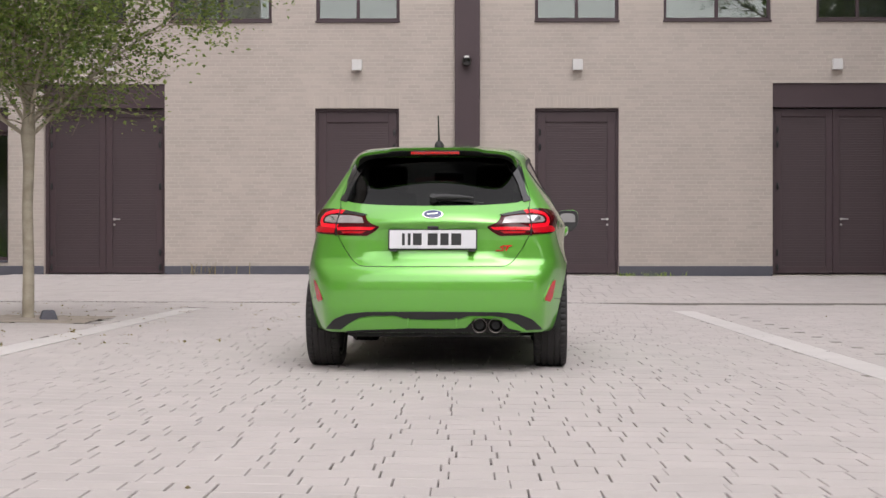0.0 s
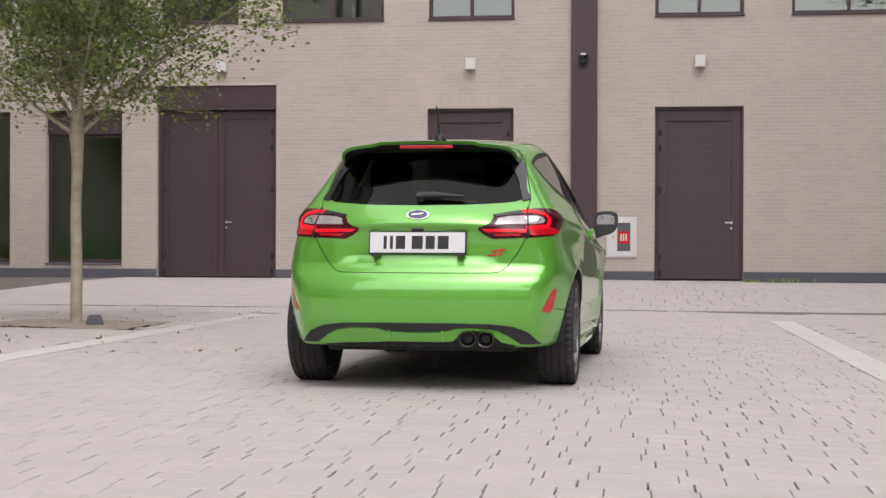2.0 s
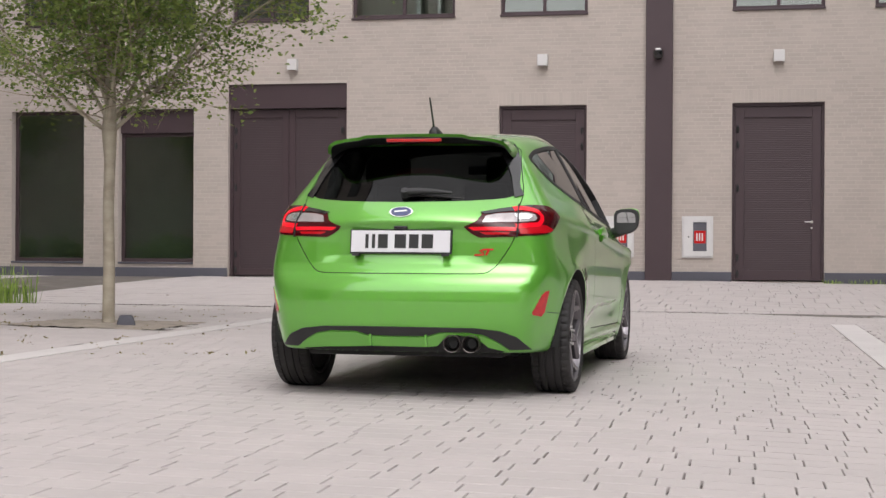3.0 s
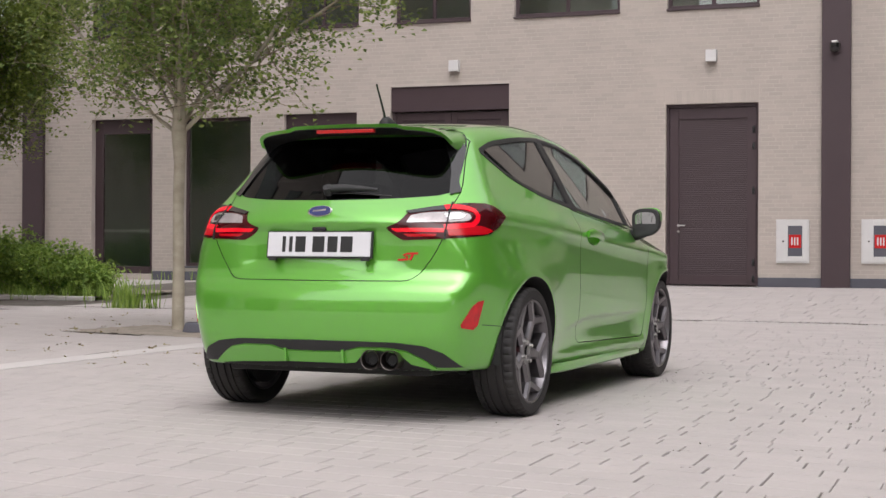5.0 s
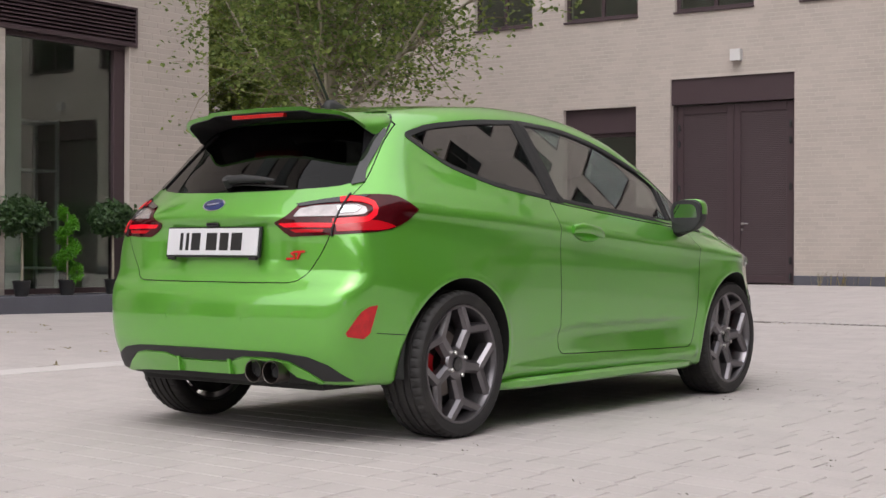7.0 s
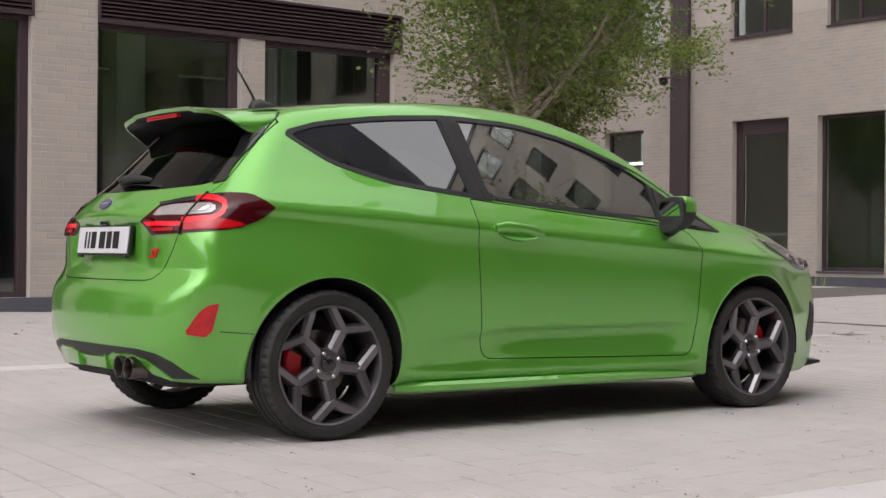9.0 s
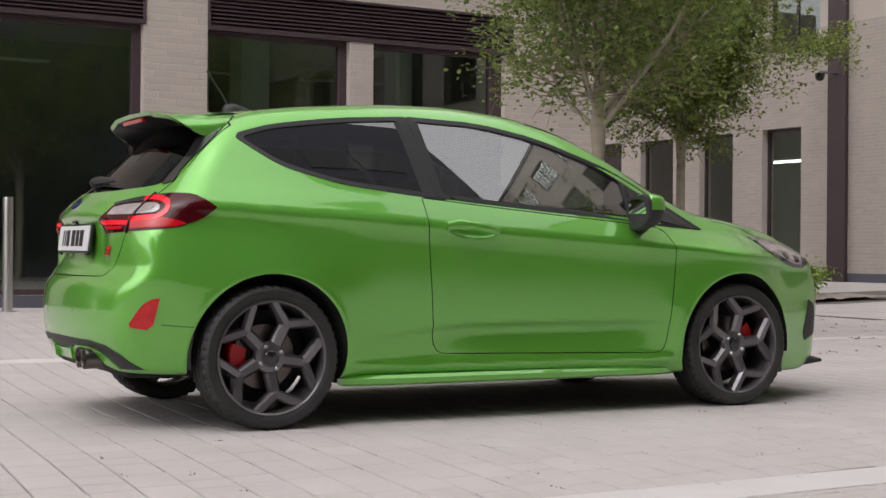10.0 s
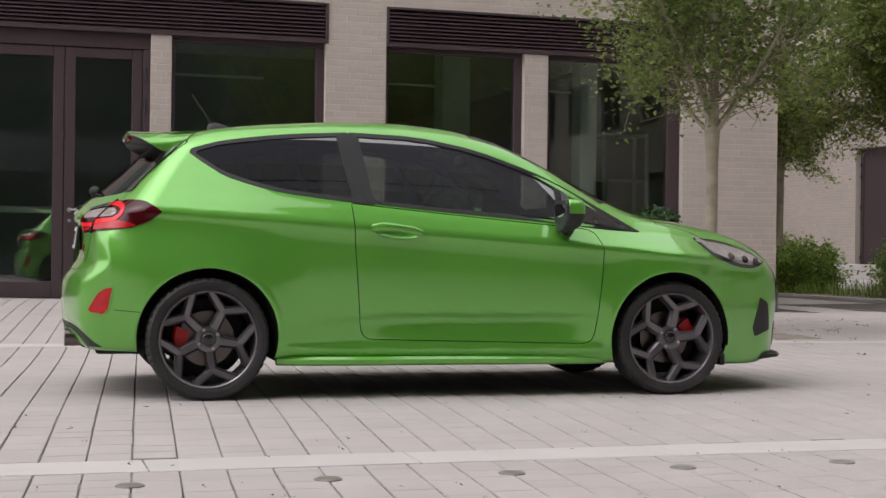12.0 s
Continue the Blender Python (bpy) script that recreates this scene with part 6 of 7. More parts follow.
part("door_handle", joined(tube([(x + 0.07, hx, 1.16), (x + 0.14, hx, 1.16), (x + 0.14, hx + 0.14, 1.16)], [0.012, 0.012, 0.010], 10), tube([(x + 0.075, hx, 1.16), (x + 0.09, hx, 1.16)], [0.028, 0.028], 14), tube([(x + 0.075, hx, 1.04), (x + 0.09, hx, 1.04)], [0.02, 0.02], 14)), "steel", entry, "steel lever handle", 40)
# windows of the added storeys, seen at most in reflections
for k, (a, b) in enumerate(((-4.2, -2.4), (-0.6, 1.2), (3.4, 5.1))):
    for z in (5.2, 8.5, 11.8, 15.1):
        count += 1
        unit = thing(f"window_{count}", "dark framed window in an unseen added upper storey", "window", kind="structure")
        xx = WING_X - 0.16
        for y0, y1, z0, z1 in ((a, b, z, z + 0.07), (a, b, z + 1.83, z + 1.9), (a, a + 0.07, z + 0.07, z + 1.83), (b - 0.07, b, z + 0.07, z + 1.83)):
            part("window_frame", soft_box(xx, y0, z0, xx + 0.07, y1, z1, 0.005, 1), "bronze", unit)
        part("pane", box(xx + 0.03, a + 0.06, z + 0.06, xx + 0.036, b - 0.06, z + 1.84), "glass_wall", unit).visible_shadow = False

# ---- paving ----
rng = np.random.default_rng(17)
paving = lone("paving", blocks(slabs, 0.005, 0.03, 0.0012, rng), "paver", "pale concrete slabs laid before the brick building", "paving", kind="structure")


def single_block(cell, rng, slant=0.0):
    """One block as a mesh round its own middle, and where it lies."""
    v, f = blocks([cell], rng=rng, slant=slant)
    mx = (cell[0] + cell[1]) / 2
    my = (cell[2] + cell[3]) / 2 - slant * mx
    mid = np.array([mx, my, float(ground_z(mx, my))])
    return (v - mid, f), mid


def kerb_run(x, wide, y0, y1, long, rng):
    """A flush granite band of stones laid end to end."""
    out, y = [], y0
    while y < y1 - 0.1:
        n = min(y + long * rng.uniform(0.92, 1.08), y1)
        out.append((x - wide / 2, x + wide / 2, y + 0.003, n - 0.003))
        y = n
    return out


band_cells = kerb_run(BAND_L, 0.24, -10.4, 8.3, 1.0, rng) + kerb_run(BAND_R, 0.27, -10.4, 8.3, 1.0, rng)
for c in band_cells:
    (v, f), mid = single_block(c, rng)
    part("band_stone", (v + (0, 0, 0.002), f), "kerb", paving, "pale granite stone of a flush band", at=Matrix.Translation(mid))
bars = [box(-11.7, 10.235, -0.02, 16.0, 10.25, 0.0), box(-11.7, 10.375, -0.02, 16.0, 10.39, 0.0)]
bars += [box(x, 10.25, -0.02, x + 0.03, 10.375, 0.0) for x in np.arange(-11.7, 15.9, 0.08)]
v, f = joined(*bars)
v[:, 2] += ground_z(v[:, 0], v[:, 1]) - 0.001
lone("drain_channel", (v, f), "stud", "long worn steel slotted drain grate set in the paving", "drain", kind="structure")
STUD_X = 3.22
for k in range(-8, 13):
    y = -0.62 + 0.67 * k
    piece = lathe([(0.0, 0.006), (0.040, 0.006), (0.048, 0.003), (0.052, -0.012)], 24, "z")
    at = Matrix.Translation((STUD_X, y, float(ground_z(STUD_X, y)) + 0.001))
    tagged(part("paving_stud", fixed_normals(piece), "stud", None, smooth=40, at=at), "small round worn steel stud set in paving", "stud", group="paving studs")

# ---- trees and planting ----


def leaf_cloud(centres, per, spread, size, rng, flat=0.5, facing=None):
    """Many small bent leaves, two triangles each side of a midrib, round the centres given."""
    c = np.repeat(np.asarray(centres, float), per, 0)
    n = len(c)
    p = c + rng.normal(0, 1, (n, 3)) * np.asarray(spread)
    d = rng.normal(0, 1, (n, 3)) * (1, 1, flat)
    d /= np.linalg.norm(d, axis=1)[:, None] + 1e-9
    up = rng.normal(0, 0.5, (n, 3)) + (0, 0, 1)
    if facing is not None:
        up = rng.normal(0, 0.4, (n, 3)) + np.repeat(np.asarray(facing, float), per, 0)
    s = np.cross(d, up)
    s /= np.linalg.norm(s, axis=1)[:, None] + 1e-9
    nrm = np.cross(s, d)
    L = (size * rng.uniform(0.6, 1.3, n))[:, None]
    w = L * 0.34
    v = np.stack([p, p + d * L * 0.45 + s * w + nrm * L * 0.10, p + d * L - nrm * L * 0.08, p + d * L * 0.45 - s * w + nrm * L * 0.10], 1).reshape(-1, 3)
    i = np.arange(n) * 4
    tri = np.stack([np.stack([i, i + 1, i + 2], -1), np.stack([i, i + 2, i + 3], -1)], 1).reshape(-1, 3)
    return v, [tuple(int(k) for k in t) for t in tri]


def limb(start, way, length, r, rng, bend=0.25, steps=5, rise=0.25):
    """A curved limb: its points and radii."""
    p, d = Vector(start), Vector(way).normalized()
    pts, rad = [p.copy()], [r]
    for k in range(steps):
        d = (d + Vector(rng.normal(0, bend, 3)) * 0.5 + Vector((0, 0, rise)) * 0.3).normalized()
        p = p + d * (length / steps)
        pts.append(p.copy())
        rad.append(r * (1 - 0.82 * (k + 1) / steps))
    return pts, rad


def make_tree(x, y, fork, radius, label, seed, limbs=12, reach=3.6, droop=0.0, per=18, size=0.055, leaf="leaf", low=0.35, crown_in=1.0, dense=1.0):
    """A street tree: tapered trunk, ascending limbs, twigs, and a loose crown of leaves at the twigs."""
    rng = np.random.default_rng(seed)
    z0 = float(ground_z(x, y))
    tree = thing("tree", label, "tree", pose(x, y, z0))
    h = fork - z0
    trunk = [(0, 0, -0.05), (0.0, 0.0, 0.05), (0.005, 0.0, h * 0.3), (-0.01, 0.01, h * 0.6), (0.008, 0.0, h * 0.85), (0, 0, h), (0.01, 0.0, h + 0.25), (0.0, 0.02, h + 0.9), (0.03, 0.0, h + 2.0), (0.0, 0.0, h + 3.4)]
    rad = [radius * 1.25, radius * 1.08, radius, radius * 0.95, radius * 0.98, radius * 1.3, radius * 1.0, radius * 0.72, radius * 0.4, radius * 0.1]
    part("trunk", tube(trunk, rad, 14), "bark", tree, "pale mottled bark", 60)
    tips, wood = [], []
    for k in range(limbs):
        a = 2 * math.pi * (k * 0.618 + rng.uniform(-0.06, 0.06))
        t = k / max(limbs - 1, 1)
        start = Vector((0, 0, h - 0.03 + 1.0 * t ** 1.6))
        lean = (1.05 - 0.55 * t) if k % 3 else (0.62 - 0.2 * t)
        way = Vector((math.cos(a) * lean, math.sin(a) * lean, 1.0 - 0.25 * (k % 2)))
        length = reach * (1 - 0.45 * t) * rng.uniform(0.8, 1.1)
        pts, rr = limb(start, way, length, radius * (0.42 - 0.18 * t), rng, 0.22, 6, 0.15 - droop)
        part("limb", tube(pts, rr, 7), "bark" if k < 9 else "twig", tree, smooth=60)
        for j in range(1, len(pts)):
            m = 4 + (j > 1) * 2
            for q in range(m):
                out = Vector((pts[j].x, pts[j].y, 0)).normalized() * 0.7 + Vector(rng.normal(0, 0.75, 3)) + Vector((0, 0, 0.15 - droop))
                tp, tr = limb(pts[j].lerp(pts[j - 1], rng.uniform(0, 1)), out, length * rng.uniform(0.16, 0.36) * (1.2 - 0.08 * j), max(rr[j] * 0.55, 0.006), rng, 0.35, 4, -0.1 - droop)
                if tp[-1].z < h - 0.02 + 0.4 * (1 if low < 0.2 else 0) * (tp[-1].z < h) - low:
                    continue
                wood.append(tube(tp, tr, 4, False))
                tips += [tuple(tp[-1]), tuple(tp[-2]), tuple(tp[-3])] + ([tuple(tp[-4])] if dense > 1.2 else [])
    tagged(part("twig_mass", joined(*wood), "twig", tree, "thin leafy twigs"), kind="stuff")
    tips = np.array(tips)
    keep = rng.random(len(tips)) < np.clip((tips[:, 2] - h + low) / 0.5, 0.0, 1) * min(dense, 1)
    tips = tips[keep]
    part("crown", leaf_cloud(tips, per, (0.10, 0.10, 0.08), size, rng), leaf, tree, "loose crown of small green leaves")
    return tree


make_tree(-4.2, 5.27, 1.86, 0.055, "young street tree with a pale trunk and loose crown", 4, limbs=16, reach=3.5, low=0.0)
make_tree(-11.6, 12.2, 2.6, 0.07, "young tree with a dense low crown in the planting bed", 9, limbs=14, reach=3.3, droop=0.25, per=26, size=0.063, leaf="leaf_dense", low=0.75, dense=1.3)
make_tree(-17.5, 13.5, 2.5, 0.07, "tree with a dense crown in the planting bed", 21, limbs=12, reach=3.4, droop=0.2, per=26, size=0.064, leaf="leaf_dense", low=0.7, dense=1.3)

rng = np.random.default_rng(31)
pit = field_mesh(-4.93, -3.47, 4.52, 5.98, 30, 30, 0.004)
pit[0][:, 2] += rng.normal(0, 0.004, len(pit[0])) + 0.012 * np.exp(-((pit[0][:, 0] + 4.2) ** 2 + (pit[0][:, 1] - 5.2) ** 2) / 0.15)
lone("tree_pit", pit, "soil", "sandy soil in a square gap round the tree", "soil", kind="structure", smooth=60)
stone = soft_box(-0.09, -0.07, -0.02, 0.09, 0.07, 0.10, 0.025, 2)
stone[0][:, 0] *= 1 - 0.35 * np.clip(stone[0][:, 2], 0, 1) / 0.1
tagged(part("ground_light", stone, "plinth", None, smooth=40, at=pose(-3.95, 5.1, float(ground_z(-3.95, 5.1)), 0, 0, 20)), "small dark grey block in the soil beside the tree", "block")

bed = field_mesh(-26.0, -9.7, 12.3, 14.9, 60, 20, 0.03)
bed[0][:, 2] += rng.normal(0, 0.012, len(bed[0]))
lone("planting_bed", bed, "soil", "bare soil of a planting bed along the building", "soil", kind="structure", smooth=60)
for a in np.arange(-25.7, -9.8, 1.0):
    z = float(ground_z(a + 0.5, 12.25))
    tagged(part("bed_edging", soft_box(a + 0.003, 12.17, z - 0.02, a + 0.997, 12.29, z + 0.05, 0.01, 1), "kerb"), "low pale concrete edging stone of the planting bed", "edging", group="bed edging stones")


def make_shrub(x, y, w, h, seed, leaf="leaf_bush", label="loose green shrub in the planting bed", size=0.07, count=150):
    rng = np.random.default_rng(seed)
    shrub = thing("shrub", label, "shrub", pose(x, y, float(ground_z(x, y)) + 0.02), group="bed shrubs")
    stems, tips = [], []
    for k in range(26):
        a, lean = rng.uniform(0, 2 * math.pi), rng.uniform(0.05, 0.8)
        pts, rr = limb((rng.normal(0, w * 0.12), rng.normal(0, w * 0.12), -0.02), (math.cos(a) * lean * w / h, math.sin(a) * lean * w / h, 1), h * rng.uniform(0.6, 1.1), 0.008, rng, 0.3, 5, 0.1)
        stems.append(tube(pts, rr, 4, False))
        tips += [tuple(p) for p in pts[1:]]
    part("stems", joined(*stems), "twig", shrub)
    part("foliage", leaf_cloud(tips, count // 10, (0.09, 0.09, 0.07), size, rng, 0.8), leaf, shrub)
    return shrub


for k, (x, y, w, h) in enumerate([(-10.9, 13.0, 0.85, 0.75), (-10.2, 12.9, 0.7, 0.5), (-11.7, 13.3, 0.95, 0.95), (-12.5, 13.0, 0.9, 0.9), (-13.2, 13.6, 0.8, 0.7), (-15.8, 12.9, 0.95, 0.95), (-16.6, 13.8, 0.9, 0.8), (-12.6, 14.1, 0.9, 0.9),
                                  (-14.4, 14.2, 0.8, 0.7), (-18.5, 14.0, 1.0, 0.95), (-19.8, 13.4, 0.9, 0.8), (-21.5, 14.4, 1.0, 0.9), (-11.2, 14.1, 0.8, 0.6)]):
    make_shrub(x, y, w, h, 100 + k, count=420, leaf="leaf_bush")


def grass_tuft(name, x, y, n, height, spread, seed, label, leaf="leaf_bush"):
    """Blades of grass fanning out from a root."""
    rng = np.random.default_rng(seed)
    v, f = [], []
    for k in range(n):
        a = rng.uniform(0, 2 * math.pi)
        px, py = rng.normal(0, spread, 2)
        hgt, out = height * rng.uniform(0.5, 1.1), rng.uniform(0.1, 0.6)
        z = float(ground_z(x + px, y + py)) - 0.01
        w = 0.006 * rng.uniform(0.6, 1.5)
        s, c = math.sin(a), math.cos(a)
        i = len(v)
        v += [(x + px - s * w, y + py + c * w, z), (x + px + s * w, y + py - c * w, z),
              (x + px + c * out * hgt * 0.4 + s * w, y + py + s * out * hgt * 0.4 - c * w, z + hgt * 0.65), (x + px + c * out * hgt * 0.4 - s * w, y + py + s * out * hgt * 0.4 + c * w, z + hgt * 0.65),
              (x + px + c * out * hgt, y + py + s * out * hgt, z + hgt * 0.95)]
        f += [(i, i + 1, i + 2, i + 3), (i + 3, i + 2, i + 4)]
    return lone(name, (np.array(v, float), f), leaf, label, "grass", kind="stuff")


grass_tuft("grass_tuft", -7.8, 10.2, 160, 0.45, 0.16, 5, "clump of long grass at the paving's edge")
for k in range(16):
    grass_tuft("bed_weeds", -10.0 - 0.8 * k + rng.uniform(-0.2, 0.2), 12.7 + rng.uniform(-0.2, 0.5), 120, rng.uniform(0.2, 0.42), 0.22, 200 + k, "loose weeds and grass in the planting bed")
grass_tuft("wall_weeds", 4.0, 20.62, 70, 0.11, 0.30, 6, "short weeds along the brick wall's foot")
grass_tuft("wall_weeds", 3.4, 20.60, 50, 0.09, 0.10, 7, "short weeds along the brick wall's foot")
grass_tuft("wall_weeds", -4.9, 20.62, 40, 0.30, 0.30, 8, "thin dry weeds along the brick wall's foot", "straw")
grass_tuft("wall_weeds", -13.3, 20.60, 60, 0.25, 0.35, 9, "weeds along the brick wall's foot")
lone("concrete_ledge", soft_box(-31, WALL_Y - 0.8, 0.05, -17.6, WALL_Y - 0.06, 0.52, 0.02, 2), "kerb", "low pale concrete ledge along the brick wall", "ledge")

bollard = thing("bollard", "round brushed steel bollard on the paving", "bollard", pose(-7.9, 1.0, float(ground_z(-7.9, 1.0))))
part("post", fixed_normals(lathe([(0.0, -0.03), (0.05, -0.03), (0.05, 1.08), (0.047, 1.10), (0.0, 1.10)], 28, "z")), "steel", bollard, "", 40)
part("base_ring", fixed_normals(lathe([(0.05, -0.01), (0.085, -0.01), (0.085, 0.008), (0.05, 0.012)], 28, "z", True)), "steel", bollard, "", 40)

# step in front of the glazed bays
sill_step = lone("entrance_step", soft_box(WING_X + 0.032, 3.30, -0.05, WING_X + 0.36, 7.45, 0.26, 0.008, 2), "plinth", "low slate grey step along the glazed bays", "step", kind="structure")
STEP_Z = 0.26


def topiary(y, form, seed):
    rng = np.random.default_rng(seed)
    plant = thing("topiary", "clipped ball tree on a bare stem in a black pot" if form == "ball" else "bright green spiral topiary in a black pot", "potted plant", pose(WING_X + 0.19, y, STEP_Z), group="topiary plants")
    part("pot", fixed_normals(lathe([(0.0, 0.0), (0.07, 0.0), (0.095, 0.15), (0.10, 0.155), (0.10, 0.17), (0.088, 0.17), (0.086, 0.14), (0.0, 0.14)], 28, "z")), "matt_black", plant, "small black plastic pot", 40)
    if form == "ball":
        part("stem", tube([(0, 0, 0.12), (0.008, 0, 0.35), (-0.006, 0.005, 0.6), (0, 0, 0.85)], [0.016, 0.014, 0.013, 0.012], 8), "bark", plant, "", 60)
        n = 900
        d = rng.normal(0, 1, (n, 3))
        d /= np.linalg.norm(d, axis=1)[:, None]
        lump = 1 + 0.16 * np.sin(d[:, 0] * 7 + seed) * np.cos(d[:, 2] * 6)
        r = (rng.uniform(0.25, 1.0, n) ** 0.4 * lump)[:, None]
        p = d * r * (0.25, 0.25, 0.185) + (0, 0, 0.86)
        part("crown", leaf_cloud(p, 3, (0.03, 0.03, 0.025), 0.06, rng, 0.8, d + (0, 0, 0.4)), "leaf_dark", plant, "dark green clipped crown")
    else:
        n = 2600
        t = rng.uniform(0, 1, n)
        a = 2 * math.pi * 2.7 * t
        wide = 0.11 * (1 - 0.55 * t)
        ang = rng.uniform(0, 2 * math.pi, n)
        rr = 0.075 * (1 - 0.4 * t) * rng.uniform(0.6, 1.0, n)
        p = np.stack([np.cos(a) * (wide + rr * np.cos(ang)), np.sin(a) * (wide + rr * np.cos(ang)), 0.22 + 0.72 * t + rr * 1.15 * np.sin(ang)], -1)
        part("stem", tube([(0, 0, 0.12), (0, 0, 0.9)], [0.012, 0.008], 8), "bark", plant, "", 60)
        part("foliage", leaf_cloud(p, 2, (0.012, 0.012, 0.012), 0.028, rng, 0.9), "leaf_lime", plant, "bright green spiral of dense foliage")


for y, form in ((6.77, "ball"), (6.1, "spiral"), (5.47, "ball"), (4.67, "ball"), (4.0, "spiral")):
    topiary(y, form, int(y * 10))

tube_lamp = thing("strip_light", "lit white strip light under the room's ceiling", "ceiling light")
part("tube", box(-20.75, WALL_Y + 1.6, 2.90, -19.65, WALL_Y + 1.7, 2.95), "lit_white", tube_lamp, "glowing white tube")
part("housing", box(-20.75, WALL_Y + 1.58, 2.951, -19.65, WALL_Y + 1.72, 3.0), "white_metal", tube_lamp)
for y in (1.8, 4.2, 6.4):
    part("hanger", box(WING_X - 2.9, y - 0.6, 3.02, WING_X - 2.8, y + 0.6, 3.05), "white_metal", wall_wing, "pale ceiling track")
part("room_column", box(WING_X - 1.35, 6.25, W_FLOOR, WING_X - 1.05, 6.48, 3.75), "white_metal", wall_wing, "pale round-edged column")
rack = thing("shelf_rack", "white metal shelf rack behind the shop window", "shelf", pose(WING_X - 1.9, 6.75, W_FLOOR))
for y in (0.0, 0.62):
    for x in (0.0, 0.4):
        part("upright", box(x, y, 0.0, x + 0.04, y + 0.04, 2.1), "white_metal", rack)
for z in (0.25, 0.85, 1.45, 2.05):
    part("shelf", box(0.002, 0.002, z, 0.438, 0.658, z + 0.03), "white_metal", rack)
part("table", joined(box(WING_X - 2.4, 5.6, 0.95, WING_X - 1.6, 6.9, 1.0), box(WING_X - 2.3, 5.7, 0.27, WING_X - 2.2, 5.8, 0.95), box(WING_X - 2.3, 6.7, 0.27, WING_X - 2.2, 6.8, 0.95)), "room_mid", wall_wing, "plain table inside")

# ---- the far side of the court, which shows in glass and lacquer ----
court = lone("building_east", box(34, -34, -0.1, 46, 19, 18.0), "render", "plain pale building across the court", "building", kind="structure")
for z in (0.6, 3.9, 7.2, 10.5, 13.8):
    for y in np.arange(-32, 17, 3.4):
        part("window", box(33.94, y, z, 34.02, y + 2.0, z + 2.1), "dark_pane", court, "dark window")
south = lone("building_south", box(-26, -48, -0.1, 30, -38, 9.0), "render", "plain pale building behind the court", "building", kind="structure")
for z in (0.6, 3.9):
    for x in np.arange(-24, 28, 3.6):
        part("window", box(x, -38.02, z, x + 1.8, -37.94, z + 2.1), "dark_pane", south, "dark window")
tower = lone("building_dark", box(15, -8.8, -0.1, 27, 14.6, 27.5), "plinth", "tall slate grey glazed building across the court", "building", kind="structure")
for z in np.arange(0.4, 24, 3.4):
    for y in np.arange(-8.5, 11.0, 2.3):
        part("window", box(14.94, y, z, 15.02, y + 1.95, z + 2.3), "dark_pane", tower, "dark window")
for k, (x, y) in enumerate(((12.0, -14.0), (19.0, -15.0))):
    make_tree(x, y, 3.4, 0.2, "tall leafy tree in a row across the court", 60 + k, limbs=14, reach=8.0, per=7, size=0.36, leaf="leaf_dense", low=0.8, dense=1.3)

make_tree(10.2, 10.8, 5.5, 0.13, "leafy street tree across the court", 71, limbs=14, reach=6.0, per=9, size=0.11, low=0.2)
make_tree(12.6, 6.8, 2.4, 0.09, "leafy street tree before the slate grey building", 72, limbs=14, reach=5.0, per=9, size=0.11, low=0.2)

# fallen leaves and grit on the paving
rng = np.random.default_rng(77)
n = 80
px, py = rng.uniform(-8.5, 8.0, n), rng.uniform(-7.5, 13.0, n)
pts = np.stack([px, py, ground_z(px, py) + 0.006], -1)
v, f = leaf_cloud(pts, 1, (0, 0, 0.0005), 0.028, rng, 0.05)
lone("fallen_leaves", (v, f), "straw", "few dry leaves lying on the paving", "leaves", kind="stuff")
n = 140
px, py = rng.uniform(-7.0, -1.6, n), rng.uniform(1.0, 10.0, n)
pts = np.stack([px, py, ground_z(px, py) + 0.004], -1)
lone("joint_moss", leaf_cloud(pts, 5, (0.03, 0.006, 0.002), 0.025, rng, 0.3), "straw", "tufts of dry moss in the paving joints", "moss", kind="stuff")

# sand swept into the joints, high in places and washed out in others
n, m = 260, 330
xs, ys = np.meshgrid(np.linspace(-0.6, 5.6, n), np.linspace(-2.0, 6.6, m))
fill = rng.normal(0, 1, (m, n)) * 0.6 + np.kron(rng.normal(0, 1, (66, 52)), np.ones((5, 5)))
edge = step(-0.6, 0.6, xs) * step(5.6, 4.6, xs) * step(-2.0, -0.6, ys) * step(6.6, 5.4, ys)
level = -0.0012 - 0.0055 * np.clip(1.5 - fill, 0, 4) - 0.02 * (1 - edge)
v = np.stack([xs, ys, ground_z(xs, ys) + level], -1).reshape(-1, 3)
f = [(j * n + i, j * n + i + 1, (j + 1) * n + i + 1, (j + 1) * n + i) for j in range(m - 1) for i in range(n - 1)]
lone("joint_sand", (v, f), "joint_sand", "grey-brown sand swept into the paving joints", "sand", kind="stuff", smooth=180)
n = 150
px, py = rng.uniform(0.6, 5.2, n), rng.uniform(-1.5, 5.5, n)
pts = np.stack([px, py, ground_z(px, py) + 0.002], -1)
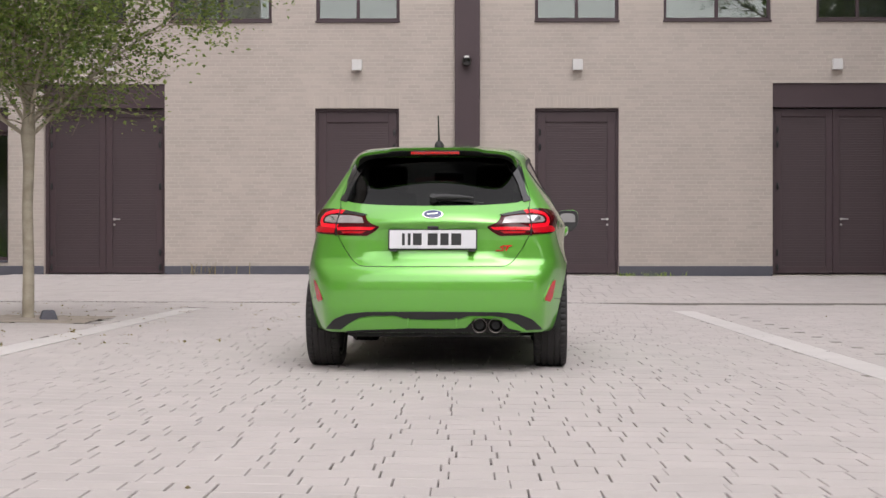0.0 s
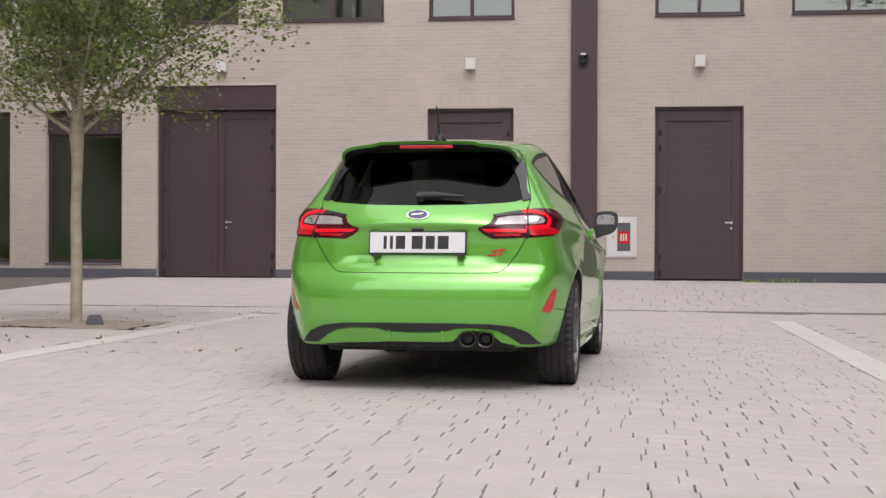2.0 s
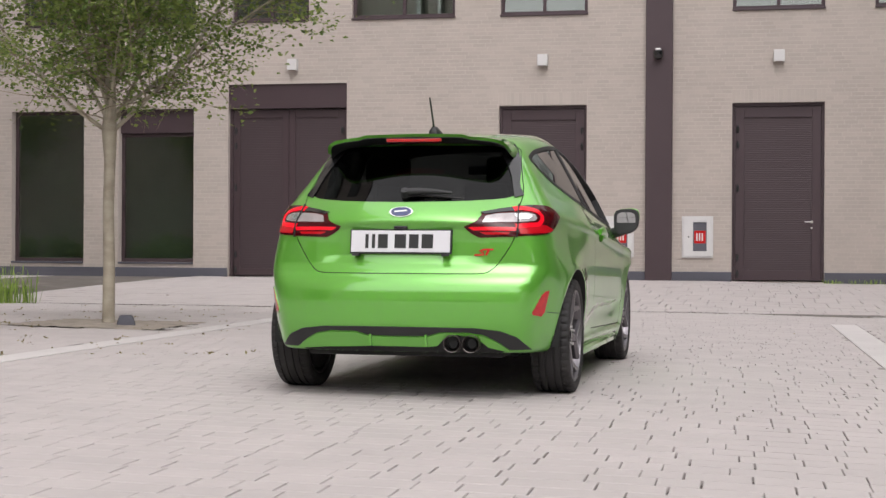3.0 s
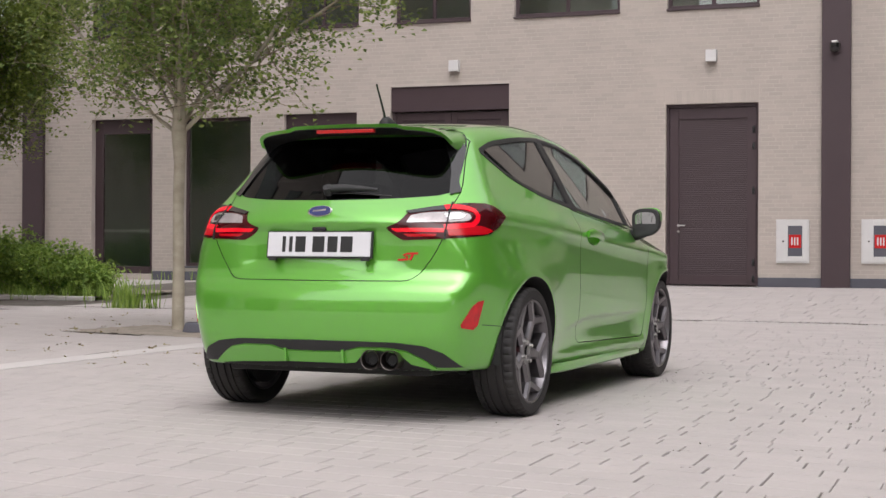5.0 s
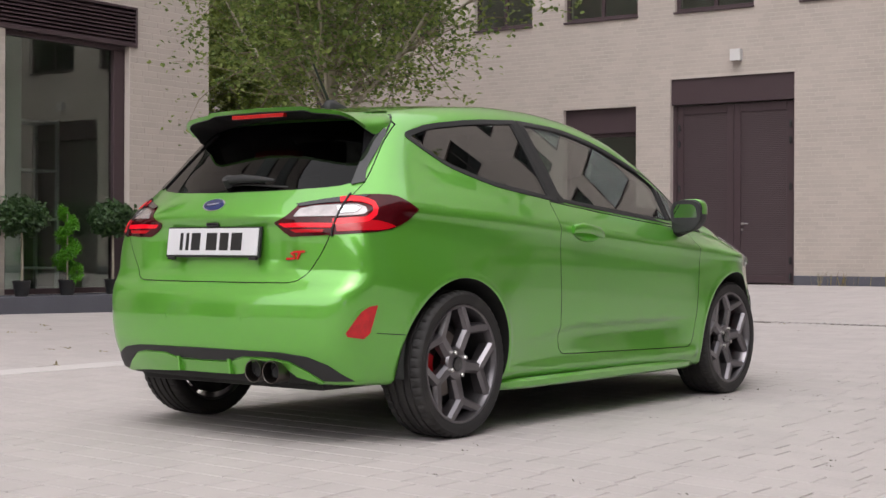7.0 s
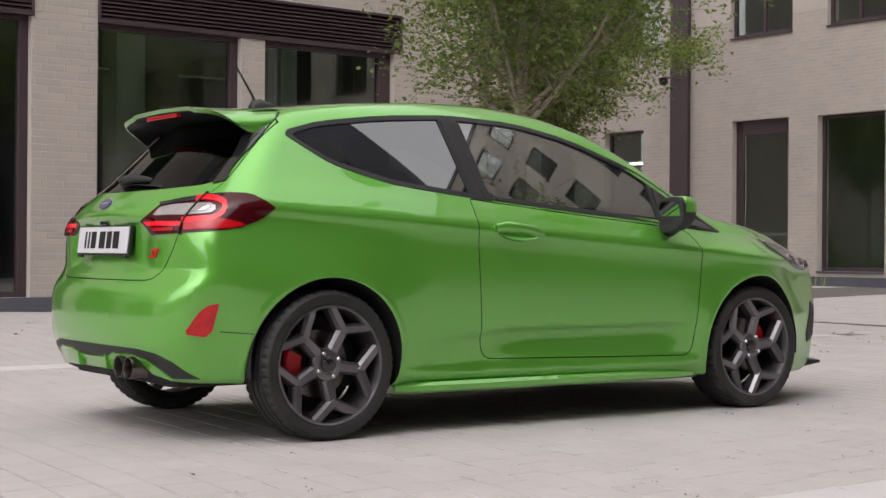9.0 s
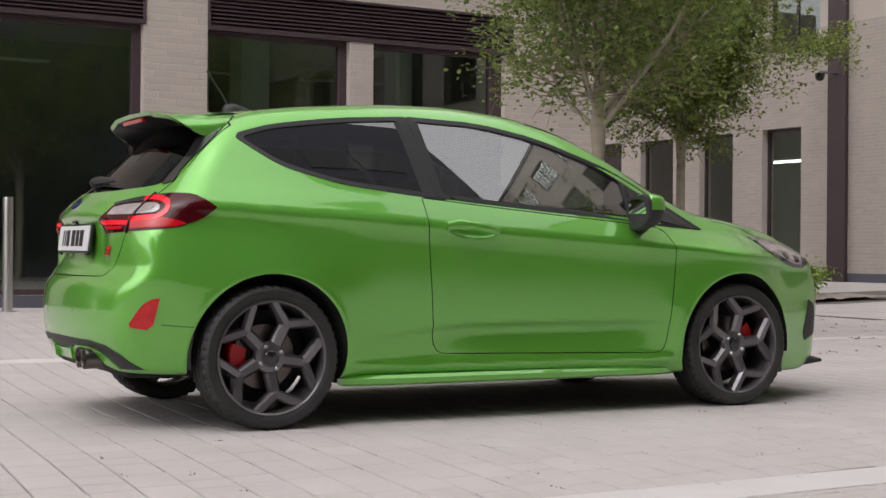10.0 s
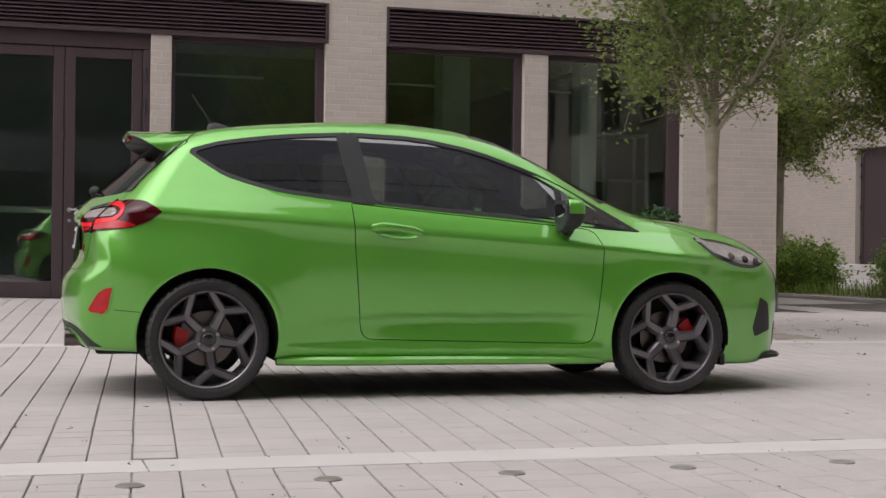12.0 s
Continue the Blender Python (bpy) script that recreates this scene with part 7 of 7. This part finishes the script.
lone("joint_grit", leaf_cloud(pts, 4, (0.022, 0.005, 0.0005), 0.010, rng, 0.2), "grit", "dark crumbs and dry stalks lying along the paving joints", "grit", kind="stuff")

# ---- bricks and paving blocks ----
rng = np.random.default_rng(5)
near_zone = [c for c in cells if -0.95 < (c[0] + c[1]) / 2 < 0.95 and -4.6 < (c[2] + c[3]) / 2 < -1.3]
near_zone = near_zone[:300]
chosen = set(near_zone)
rest = [c for c in cells if c not in chosen]
tagged(part("paving_field", blocks(rest, rng=rng, slant=ROW_SLANT), "paver", paving, "pale concrete blocks with dark open joints"), kind="stuff")
for c in near_zone:
    piece, mid = single_block(c, rng, ROW_SLANT)
    part("paver", piece, "paver_part", paving, at=Matrix.Translation(mid))

lintels = [(a - 0.01, b + 0.01, 3.53, 3.78) for a, b, _ in SINGLE]
back_bricks = wall_cells(-31.9, 10.5, BASE_Z, 5.72, holes + lintels + [(-0.05, 0.455, 0, 6), (-17.05, -16.52, 0, 6)])
# a soldier course of upright bricks over each single door
back_bricks += [(x + 0.004, x + 0.075, 3.540, 3.774) for a, b, _, _ in lintels for x in np.arange(a, b - 0.07, 0.0785)]
tagged(part("brick_courses", brick_skin(back_bricks, on_back), "brick", wall_back, "pale beige bricks with shallow joints"), kind="stuff")
wing_bricks = wall_cells(-3.6, WING_Y1, W_FLOOR, 4.75, w_holes, shift=0.06)
near_bricks = [c for c in wing_bricks if 2.6 < c[0] and c[1] < 3.45 and c[3] < 3.7] + [c for c in wing_bricks if 7.25 < c[0] and 1.2 < c[2] and c[3] < 3.6]
near_bricks = near_bricks[:300]
chosen = set(near_bricks)
far_bricks = [c for c in wing_bricks if c not in chosen]
tagged(part("brick_courses", brick_skin(far_bricks, on_wing, rng=rng), "brick", wall_wing, "pale beige bricks with shallow joints"), kind="stuff")
for c in near_bricks:
    v, f = brick_skin([c], on_wing, rng=rng)
    mid = np.array([WING_X, (c[0] + c[1]) / 2, (c[2] + c[3]) / 2])
    part("brick", (v - mid, f), "brick_part", wall_wing, at=Matrix.Translation(mid))
